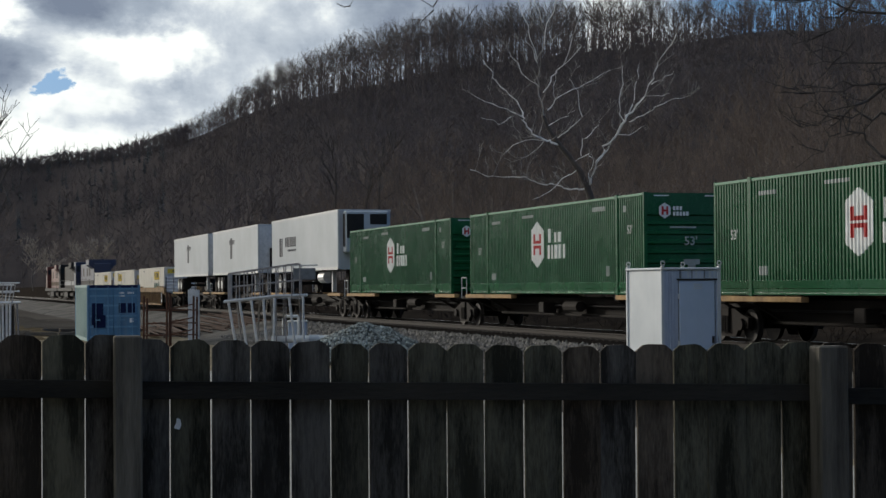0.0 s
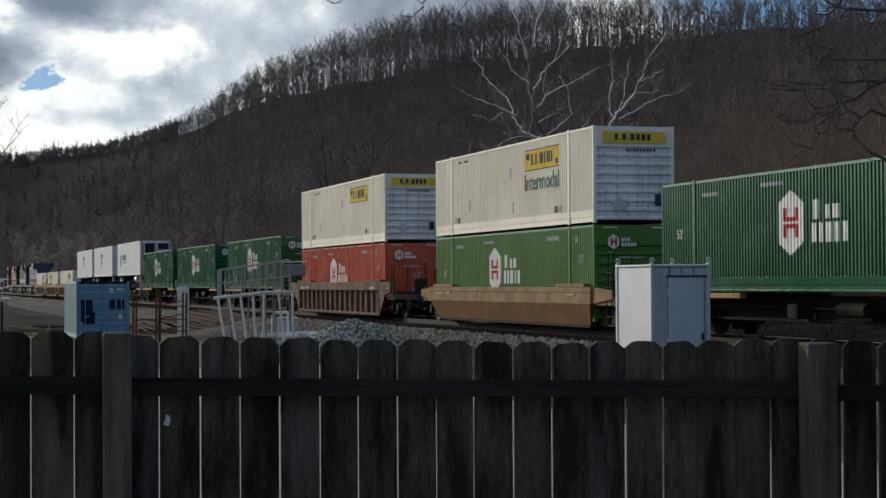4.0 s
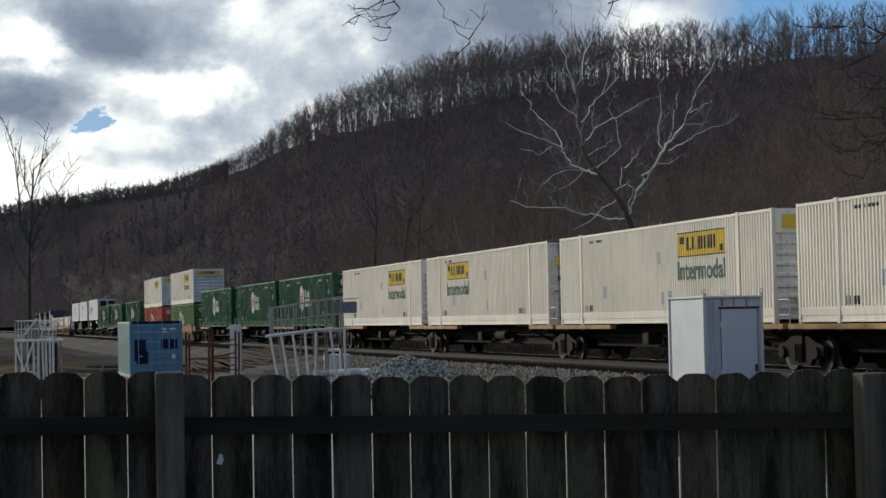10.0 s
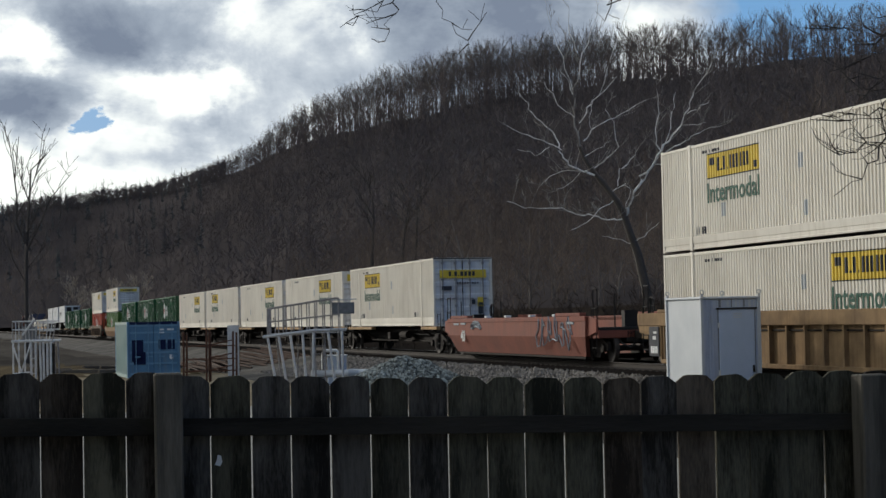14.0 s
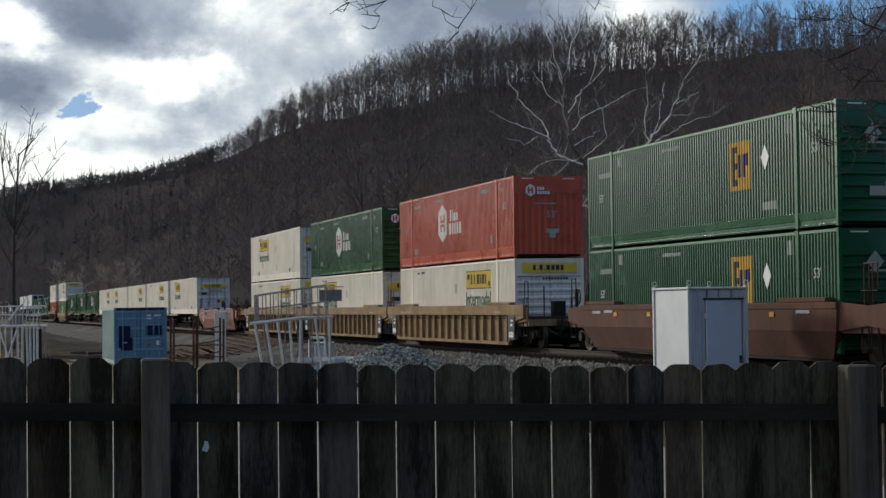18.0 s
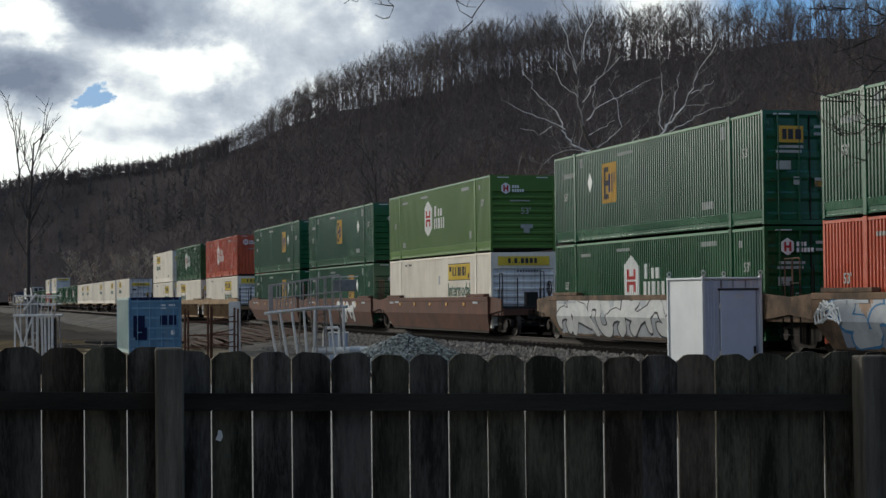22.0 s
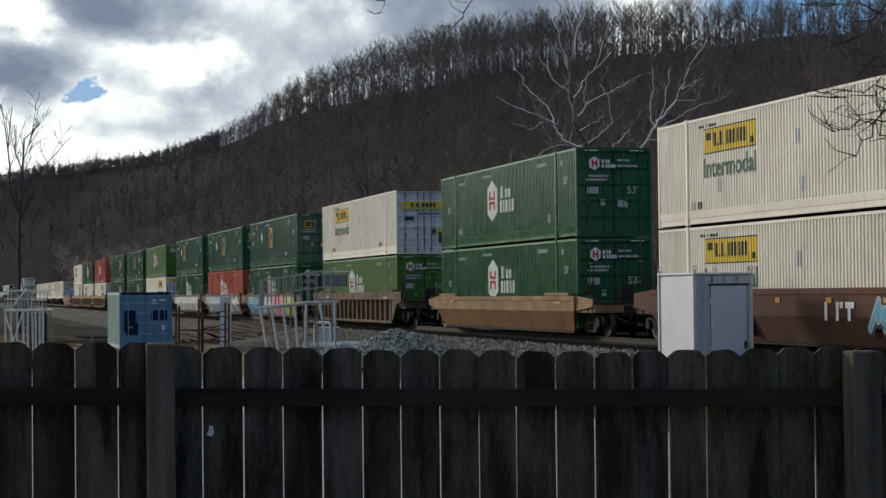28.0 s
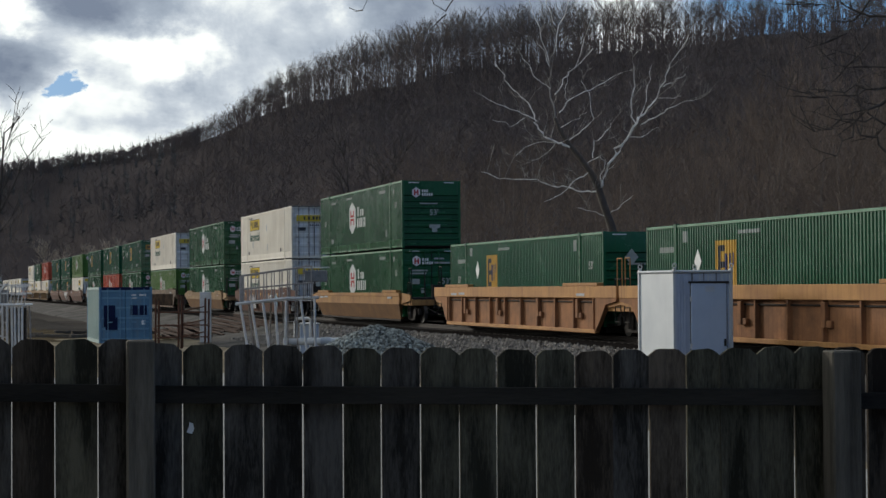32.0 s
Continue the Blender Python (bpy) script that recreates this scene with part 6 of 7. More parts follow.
def steel_platform():
    """A galvanised signal platform set down in the yard: deck, splayed legs, railings."""
    root = thing("steel_platform", "galvanised steel work platform with splayed legs and railings", "platform")
    g, dull = M["galv"], M["weathered_rail"]
    W, D, Z = 2.75, 1.9, 1.95
    for a, b in (((0, 0, Z), (W * 0.62, 0, Z + 0.18)), ((W * 0.62, 0, Z + 0.18), (W, 0.1, Z + 0.2)), ((0, D, Z), (W, D, Z + 0.2)), ((0, 0, Z), (0, D, Z)), ((W, 0.1, Z + 0.2), (W, D, Z + 0.2)), ((W * 0.62, 0, Z + 0.18), (W * 0.62, D, Z + 0.18))):
        bar(root, "deck_beam", a, b, 0.06, g)
    part("deck", boxes((0.1, W - 0.1, 0.1, D - 0.1, Z + 0.08, Z + 0.1)), M["galv_dark"], root, "open steel deck grating")
    for x, dx in ((0.12, 0.32), (0.5, 0.3), (0.9, 0.26), (1.32, 0.12), (1.7, -0.05), (2.2, 0.25), (2.68, 0.02)):
        bar(root, "leg", (x, 0.0, Z + 0.06 * x), (x + dx, 0.1, -0.02), 0.05, M["galv_bright"], "splayed tube leg")
    for x, dx in ((0.3, 0.2), (1.1, -0.1), (1.5, 0.12), (1.95, 0.0), (2.5, 0.1)):
        bar(root, "leg", (x, D, Z + 0.06 * x), (x + dx, D - 0.1, -0.02), 0.035, dull, "splayed tube leg")
    top = lambda x: Z + 0.95 + 0.13 * x
    for y in (0.0, D):
        for i in range(10):
            x = 0.12 + i * (W - 0.3) / 9
            bar(root, "railing_post", (x, y, Z + 0.07 * x), (x, y, top(x)), 0.022, dull)
        for k in (1.0, 0.52):
            bar(root, "railing", (0.12, y, Z + (top(0.12) - Z) * k), (W - 0.2, y, Z + 0.1 + (top(W) - Z - 0.1) * k), 0.024, dull)
    for i in range(4):
        bar(root, "railing_post", (0.12, 0.4 + i * 0.4, Z), (0.12, 0.4 + i * 0.4, top(0.1)), 0.02, dull)
    for x in (1.75, 2.08):
        bar(root, "ladder_rail", (x, 0.3, 0.0), (x, 0.3, Z + 1.1), 0.025, dull)
    for k in range(8):
        bar(root, "rung", (1.75, 0.3, 0.2 + 0.28 * k), (2.08, 0.3, 0.2 + 0.28 * k), 0.016, dull)
    part("panel_box", bevelled(0.02, (W - 0.42, W + 0.36, 0.2, 0.7, Z + 0.74, Z + 1.14)), M["galv_dark"], root, "tilted grey metal box")
    bar(root, "arm", (W - 0.45, 0.1, Z + 1.22), (W + 0.45, 0.1, Z + 1.24), 0.025, g)
    root.matrix_world = place(-7.5, 62.0, -TH + 3)
    return root


steel_platform()


def stacked_platform():
    """A second galvanised frame with a stack of pale tubes under it."""
    root = thing("stacked_steel_frames", "stack of galvanised ladders, tubes and railing frames", "steel frames")
    g, Z, W, D = M["galv_bright"], 1.98, 1.32, 1.2
    for a, b in (((0, 0, Z), (W, 0, Z)), ((0, D, Z), (W, D, Z)), ((0, 0, Z), (0, D, Z)), ((W, 0, Z), (W, D, Z))):
        bar(root, "deck_beam", a, b, 0.05, g)
    rng = random.Random(8)
    for x in (0.02, 0.2, 0.42, 0.62):
        bar(root, "tube", (x, 0.02, Z), (x + rng.uniform(-0.03, 0.03), 0.05, -0.02), 0.028, g, "pale upright tube")
    for i in range(5):
        x = 0.78 + i * 0.125
        bar(root, "tube", (x, 0.02 + 0.04 * (i % 2), Z), (x + rng.uniform(-0.03, 0.05), 0.05, -0.02), 0.04, g, "thick white upright tube")
        bar(root, "tube", (x - 0.05, D, Z), (x + rng.uniform(-0.03, 0.05), D, -0.02), 0.03, M["weathered_rail"], "dull upright tube")
    for a, b in (((0.03, -0.06, 0.1), (0.62, -0.06, Z - 0.08)), ((0.03, -0.09, Z - 0.12), (0.62, -0.09, 0.05)), ((0.03, -0.06, 0.9), (0.62, -0.06, 0.95))):
        bar(root, "brace", a, b, 0.028, g)
    for i in range(13):
        x = 0.0 + i * 0.112
        lean = 0.02 * max(0, i - 6)
        bar(root, "railing_post", (x, 0, Z), (x + lean, 0.0, Z + 0.62 + 0.05 * math.sin(i)), 0.017, M["galv"] if i % 3 else M["weathered_rail"])
    # added block that darkens the gaps between the thick tubes
    part("stacked_grating", bevelled(0.01, (0.76, 1.3, 0.35, 0.55, 0.0, Z - 0.1)), M["tie"], root, "dark block added behind the tubes")
    part("folded_panel", bevelled(0.01, (0.25, 0.75, 0.3, 0.36, Z + 0.05, Z + 0.5)), M["galv_dark"], root, "dull grating panel on edge")
    for z in (0.38, 0.66):
        bar(root, "railing", (0.0, 0, Z + z), (0.8, 0, Z + z), 0.028, M["galv"])
        bar(root, "railing", (0.85, 0.2, Z + z * 0.9), (W + 0.06, 0.2, Z + z * 0.9), 0.028, g)
        bar(root, "railing", (0, D, Z + z), (W, D, Z + z), 0.026, g)
    bar(root, "cross_piece", (0.35, -0.02, Z + 0.2), (0.75, -0.02, Z + 0.72), 0.035, g)
    for x in (0.62, 0.78):
        bar(root, "ladder_rail", (x, -0.05, 0.0), (x, -0.05, Z), 0.02, g)
    for k in range(6):
        bar(root, "rung", (0.62, -0.05, 0.15 + 0.25 * k), (0.78, -0.05, 0.15 + 0.25 * k), 0.014, g)
    root.matrix_world = place(-15.68, 60.0, -TH)
    return root


stacked_platform()


def rusty_rack():
    root = thing("rusty_rack", "rusty brown steel rack frame of upright posts and bars", "rack")
    m = M["rust"]
    for x, y, h in ((0, 0, 2.1), (0.95, 0, 2.25), (1.05, 0.3, 2.2), (2.05, 0, 2.1), (0, 1.4, 2.0), (2.1, 1.4, 2.05), (1.0, 1.4, 2.1)):
        bar(root, "post", (x, y, -0.02), (x + 0.02, y, h), 0.05, m)
    for z in (0.45, 0.95, 1.5):
        bar(root, "cross_bar", (0, 0, z), (0.95, 0, z + 0.03), 0.03, m)
        bar(root, "cross_bar", (1.05, 0, z + 0.05), (2.05, 0.0, z + 0.25), 0.03, m)
        bar(root, "cross_bar", (0, 1.4, z), (2.1, 1.4, z), 0.03, m)
        bar(root, "side_bar", (0, 0, z), (0, 1.4, z), 0.03, m)
        bar(root, "side_bar", (2.05, 0, z), (2.1, 1.4, z), 0.03, m)
    root.matrix_world = place(-12.45, 75.0, -TH + 4)
    post = thing("marker_post", "pale grey square steel marker post", "post")
    part("shaft", bevelled(0.015, (-0.26, 0.26, -0.1, 0.1, 0.0, 2.35)), M["galv"], post)
    post.matrix_world = place(-11.6, 84.0, -TH)
    bearer = thing("timber_bearer", "dark squared timber under the ends of the pipes", "timber")
    part("beam", bevelled(0.02, (-2.6, 2.6, -0.15, 0.15, -0.1, 0.32)), M["tie"], bearer)
    bearer.matrix_world = place(-13.6, 95.6, 38)
    # pipes lying on the ground beside it
    rng = random.Random(12)
    first = None
    for i in range(36):
        L = rng.uniform(3.0, 4.6)
        if first is None:
            first = thing("rusty_pipe", "rusty brown steel pipe leaning on a timber", "pipe", group="pipes on the ground")
            part("pipe", tube(bmesh.new(), [(-3, 0, 0), (3, 0, 0)], 0.042, 8), M["pipe"], first)
            ob = first
        else:
            ob = copy_thing(first, Matrix())
        row, k = divmod(i, 18)
        x, y = -14.6 + k * 0.24 + rng.uniform(-0.1, 0.1) - 0.4 * row, 90.0 + 0.35 * k + row * 1.0
        p = Vector((x, y, 0))
        ob.matrix_world = pose(x, y, ground_height(p.dot(ACROSS), p.dot(ALONG)) + 0.26 + 0.1 * row, 0, 3.4 + rng.uniform(-0.6, 0.6), -62 + rng.uniform(-9, 9))


rusty_rack()


def small_yard_things():
    root = thing("meter_box", "small grey utility box with white tube frame", "utility box")
    part("box_body", bevelled(0.03, (-0.3, 0.36, -0.3, 0.3, 0.0, 1.08)), M["cabinet_door"], root)
    part("box_lid", bevelled(0.03, (-0.34, 0.4, -0.34, 0.34, 1.08, 1.14)), M["cabinet"], root)
    part("guard_frame", tube(bmesh.new(), [(-0.45, -0.45, 0.0), (-0.45, -0.45, 1.22), (-0.39, -0.45, 1.3), (0.05, -0.45, 1.3), (0.11, -0.45, 1.22), (0.11, -0.45, 0.0)], 0.055, 8), M["decal_white"], root, "white bent tube guard")
    root.matrix_world = place(-5.35, 66.0, -TH)
    pipe = thing("white_pipe", "long white plastic pipe lying on the ground", "pipe")
    bm = tube(bmesh.new(), [(-1.2, 0, 0.0), (1.2, 0, 0.0)], 0.13, 14)
    part("pipe", bm, M["decal_white"], pipe)
    part("pipe_collar", tube(bmesh.new(), [(0.1, 0, 0.0), (0.45, 0, 0.0)], 0.15, 14), M["cabinet"], pipe)
    m = place(-4.75, 62.6, -TH)
    pipe.matrix_world = m @ pose(0, 0, 0.6)
    for x in (-0.8, 0.8):
        part("pipe_block", bevelled(0.01, (x - 0.1, x + 0.1, -0.2, 0.2, -0.62, -0.12)), M["tie"], pipe)


def loose_timbers():
    """Weathered boards and an old tie dropped beside the path."""
    rng = random.Random(18)
    first = None
    for i in range(9):
        x, y = -24.5 + 0.95 * i + rng.uniform(-0.5, 0.5), 96 + rng.uniform(-6, 9)
        if first is None:
            ob = first = thing("loose_timber", "weathered grey-brown timber lying on the ground", "timber", group="timbers on the ground")
            part("board", bevelled(0.02, (-1.3, 1.3, -0.11, 0.11, -0.05, 0.14)), M["old_timber"], first)
        else:
            ob = copy_thing(first, Matrix())
        p = Vector((x, y, 0))
        ob.matrix_world = pose(x, y, ground_height(p.dot(ACROSS), p.dot(ALONG)) + 0.06, 0, rng.uniform(-2, 2), rng.uniform(-50, 50))


M["old_timber"] = mat("weathered_timber", (0.15, 0.12, 0.09), (0.06, 0.05, 0.04), 2.0, 0.95, spec=0.1, stretch=(0.6, 6, 6), spread=0.4, bump=0.5)
small_yard_things()
loose_timbers()


def gravel_pile():
    """A heap of crushed grey stone, every stone a small lump."""
    rng = random.Random(21)
    verts, faces = [], []
    shapes = []
    for k in range(6):
        bm = bmesh.new()
        bmesh.ops.create_icosphere(bm, subdivisions=1, radius=1.0)
        vs = [(v.co.x * rng.uniform(0.7, 1.25), v.co.y * rng.uniform(0.7, 1.2), v.co.z * rng.uniform(0.5, 0.95)) for v in bm.verts]
        shapes.append((np.array(vs), [[v.index for v in f.verts] for f in bm.faces]))
        bm.free()

    def heap(x, y):
        r = math.hypot(x / 2.5, y / 1.8)
        return max(0.0, 1.0 - r ** 1.3) * 1.1 + 0.06 * noise.noise((x * 2, y * 2, 9.0))

    n = 0
    while n < 4800:
        x, y = rng.uniform(-3.0, 3.0), rng.uniform(-2.0, 1.2)
        z = heap(x, y)
        if z < 0.05 and rng.random() > 0.25:
            continue
        vs, fs = shapes[rng.randrange(6)]
        s = rng.uniform(0.032, 0.08)
        R = np.array(Euler((rng.uniform(0, 6), rng.uniform(0, 6), rng.uniform(0, 6))).to_matrix())
        base = len(verts)
        verts += ((vs * s) @ R.T + np.array((x, y, z))).tolist()
        faces += [[i + base for i in f] for f in fs]
        n += 1
    me = bpy.data.meshes.new("gravel_pile")
    me.from_pydata(verts, [], faces)
    me.materials.append(M["stone"])
    ob = tagged(new("gravel_pile", me), "heap of crushed blue-grey stone", "gravel pile", kind="stuff")
    ob.matrix_world = place(-2.48, 58.0, -TH, 0.02)
    bm = bmesh.new()
    grid = [[bm.verts.new((2.5 * (i / 5.0 - 1), 1.6 * (j / 5.0 - 1), heap(2.5 * (i / 5.0 - 1), 1.6 * (j / 5.0 - 1)) - 0.05)) for j in range(11)] for i in range(11)]
    for i in range(10):
        for j in range(10):
            bm.faces.new((grid[i][j], grid[i + 1][j], grid[i + 1][j + 1], grid[i][j + 1]))
    part("heap_core", bm, M["stone"], ob)


gravel_pile()


def ballast_stones():
    """Loose stones over the track's near shoulder."""
    rng = np.random.default_rng(5)
    n = 15000
    s = rng.uniform(34, 84, n)
    a = rng.uniform(14.0, 18.3, n)
    size = rng.uniform(0.03, 0.075, n)
    tet = np.array([(1, 0, -0.4), (-0.5, 0.87, -0.5), (-0.6, -0.8, -0.3), (0.1, 0.1, 0.9), (0.7, 0.7, 0.3)])
    fs = np.array([(0, 3, 2), (2, 3, 1), (1, 3, 4), (4, 3, 0), (0, 1, 4), (0, 2, 1)])
    ang = rng.uniform(0, 6.28, n)
    V = np.zeros((n, 5, 3))
    c, sn = np.cos(ang)[:, None], np.sin(ang)[:, None]
    loc = tet[None] * size[:, None, None] * rng.uniform(0.7, 1.3, (n, 5, 1))
    V[:, :, 0], V[:, :, 1], V[:, :, 2] = loc[:, :, 0] * c - loc[:, :, 1] * sn, loc[:, :, 0] * sn + loc[:, :, 1] * c, loc[:, :, 2]
    z = np.array([ground_height(x) for x in a])
    V += (s[:, None] * np.array(ALONG)[None] + a[:, None] * np.array(ACROSS)[None] + np.stack([0 * z, 0 * z, z + 0.03], 1))[:, None, :]
    F = (fs[None] + (np.arange(n) * 5)[:, None, None]).reshape(-1, 3)
    me = bpy.data.meshes.new("ballast_stones")
    me.from_pydata(V.reshape(-1, 3).tolist(), [], F.tolist())
    me.materials.append(M["ballast_stone"])
    tagged(new("ballast_stones", me), "loose grey and tan ballast stones along the track", "ballast", kind="stuff")


M["ballast_stone"] = mat("mixed_ballast_stone", (0.225, 0.2, 0.172), (0.1, 0.088, 0.075), 3.0, 0.9, bump=0.2, fine=9.0, island=0.6)
ballast_stones()


# ---- bare winter trees ----
def grow(rng, p, d, length, radius, level, out, spread=0.55, droop=0.0, kids=4, least=0.02):
    """Branches as tapered pieces (start, end, radius, radius), appended to out."""
    steps = 4 if level == 0 else 3
    q, dirn, r = Vector(p), Vector(d).normalized(), radius
    marks = []
    for i in range(steps):
        dirn = (dirn + Vector((rng.gauss(0, 0.13), rng.gauss(0, 0.13), rng.gauss(0.06 - droop, 0.08)))).normalized()
        e = q + dirn * (length / steps)
        r2 = max(least, radius * (1 - 0.62 * (i + 1) / steps))
        out.append((q.copy(), e.copy(), r, r2))
        marks.append((e.copy(), dirn.copy(), r2))
        q, r = e, r2
    if level <= 0:
        return
    for k in range(kids):
        i = min(steps - 1, int(rng.uniform(0.25, 1.0) * steps))
        at, dd, rr = marks[i]
        side = Vector((rng.gauss(0, 1), rng.gauss(0, 1), rng.gauss(0.25, 0.5))).normalized()
        nd = (dd * (1 - spread) + side * spread + Vector((0, 0, 0.22))).normalized()
        grow(rng, at, nd, length * rng.uniform(0.45, 0.72), max(least, rr * 0.62), level - 1, out, spread, droop, kids, least)


def bare_tree(seed, height, radius, level, kids, crown_from=0.45, spread=0.5, least=0.02):
    rng = random.Random(seed)
    out = []
    p, d = Vector((0, 0, -0.3)), Vector((rng.gauss(0, 0.05), rng.gauss(0, 0.05), 1)).normalized()
    n = 6
    marks = []
    for i in range(n):
        d = (d + Vector((rng.gauss(0, 0.05), rng.gauss(0, 0.05), 0.1))).normalized()
        e = p + d * (height * 0.72 / n)
        r0, r1 = radius * (1 - 0.7 * i / n), radius * (1 - 0.7 * (i + 1) / n)
        out.append((p.copy(), e.copy(), r0, r1))
        if (i + 1) / n >= crown_from:
            marks.append((e.copy(), d.copy(), r1))
        p = e
    for at, dd, rr in marks:
        for k in range(2 if at is not marks[-1][0] else 3):
            a = rng.uniform(0, 6.28)
            up = rng.uniform(0.5, 1.3)
            grow(rng, at, Vector((math.cos(a), math.sin(a), up)), height * rng.uniform(0.22, 0.36), max(least, rr * 0.55), level, out, spread, 0.0, kids, least)
    return out


def pieces_array(out):
    """Three-sided tapered prisms for branch pieces: vertices (n, 6, 3)."""
    P, Q = np.array([o[0] for o in out]), np.array([o[1] for o in out])
    r0, r1 = np.array([o[2] for o in out])[:, None], np.array([o[3] for o in out])[:, None]
    d = Q - P
    d /= np.linalg.norm(d, axis=1)[:, None] + 1e-9
    ref = np.where(np.abs(d[:, 2:3]) < 0.9, np.array([[0, 0, 1.0]]), np.array([[1.0, 0, 0]]))
    s = np.cross(d, ref)
    s /= np.linalg.norm(s, axis=1)[:, None]
    u = np.cross(s, d)
    V = np.zeros((len(out), 6, 3))
    for k in range(3):
        a = 2 * math.pi * k / 3
        V[:, k] = P + r0 * (math.cos(a) * s + math.sin(a) * u)
        V[:, k + 3] = Q + r1 * (math.cos(a) * s + math.sin(a) * u)
    return V


TRI = np.array([(0, 1, 4), (0, 4, 3), (1, 2, 5), (1, 5, 4), (2, 0, 3), (2, 3, 5)])
SPIKE = TRI[::2]          # the lighter half of it, for far twigs that end in a point


def mesh_from_pieces(name, V, materials, tri=TRI):
    n = len(V)
    F = (tri[None] + (np.arange(n) * 6)[:, None, None]).reshape(-1, 3)
    me = bpy.data.meshes.new(name)
    me.vertices.add(n * 6)
    me.vertices.foreach_set("co", V.reshape(-1).astype(np.float32))
    me.loops.add(len(F) * 3)
    me.loops.foreach_set("vertex_index", F.reshape(-1).astype(np.int32))
    me.polygons.add(len(F))
    me.polygons.foreach_set("loop_start", np.arange(0, len(F) * 3, 3, dtype=np.int32))
    me.update(calc_edges=True)
    me.validate()
    for m in materials:
        me.materials.append(m)
    return me


def scatter(name, templates, spots, material, label, category="trees", tri=TRI):
    """Many far trees joined into one object of kind stuff; spots: (place, height factor, turn)."""
    arrays = []
    rng = random.Random(len(spots))
    for p, h, a in spots:
        V = templates[rng.randrange(len(templates))]
        c, s = math.cos(a) * h, math.sin(a) * h
        W = np.empty_like(V)
        W[..., 0] = V[..., 0] * c - V[..., 1] * s + p[0]
        W[..., 1] = V[..., 0] * s + V[..., 1] * c + p[1]
        W[..., 2] = V[..., 2] * h + p[2]
        arrays.append(W)
    ob = new(name, mesh_from_pieces(name, np.concatenate(arrays), [material], tri))
    return tagged(ob, label, category, kind="stuff")


M["slope_bark"] = mat("slope_woods_bark", (0.155, 0.13, 0.121), (0.085, 0.072, 0.07), 0.012, 1.0, spec=0.0, bump=0.0, fine=0.08)


def far_tree(seed, height, radius, limbs, twigs, crown_from=0.4, wide=0.3, thin=0.03):
    """A light bare tree for the distance: trunk, bent limbs and straight twigs."""
    rng = random.Random(seed)
    out, p, d = [], Vector((0, 0, -0.5)), Vector((rng.gauss(0, 0.05), rng.gauss(0, 0.05), 1))
    spine = [p]
    for i in range(4):
        d = (d + Vector((rng.gauss(0, 0.06), rng.gauss(0, 0.06), 0.1))).normalized()
        e = p + d * height * 0.23
        out.append((p, e, radius * (1 - 0.22 * i), radius * (0.78 - 0.22 * i)))
        spine.append(e)
        p = e
    for k in range(limbs):
        f = rng.uniform(crown_from, 1.0) * 3.99
        i = int(f)
        at = spine[i].lerp(spine[i + 1], f - i)
        a = rng.uniform(0, 6.28)
        up = rng.uniform(0.5, 1.5) + (0.8 if f > 3.4 else 0)
        d = Vector((math.cos(a), math.sin(a), up)).normalized()
        ln = height * wide * rng.uniform(0.6, 1.1)
        mid = at + d * ln * 0.5
        d2 = (d + Vector((rng.gauss(0, 0.2), rng.gauss(0, 0.2), 0.25))).normalized()
        end = mid + d2 * ln * 0.5
        r = radius * 0.42
        out += [(at, mid, r, r * 0.6), (mid, end, r * 0.6, thin)]
        for c in range(twigs):
            b = (mid.lerp(end, rng.uniform(-0.5, 1.0)))
            td = (d2 * 0.6 + Vector((rng.gauss(0, 0.6), rng.gauss(0, 0.6), rng.gauss(0.35, 0.4)))).normalized()
            out.append((b, b + td * ln * rng.uniform(0.3, 0.6), thin * 1.3, thin * 0.6))
    return pieces_array(out)


def tree_height(az):
    k = [(-20, 9), (-10, 10.5), (-7.2, 14), (-5.4, 19), (-4.2, 22), (-3, 25), (0, 24.5), (4, 22), (8, 19.5), (20, 18.5)]
    for (a0, h0), (a1, h1) in zip(k, k[1:]):
        if az <= a1:
            return h0 + (h1 - h0) * (az - a0) / (a1 - a0)
    return 18


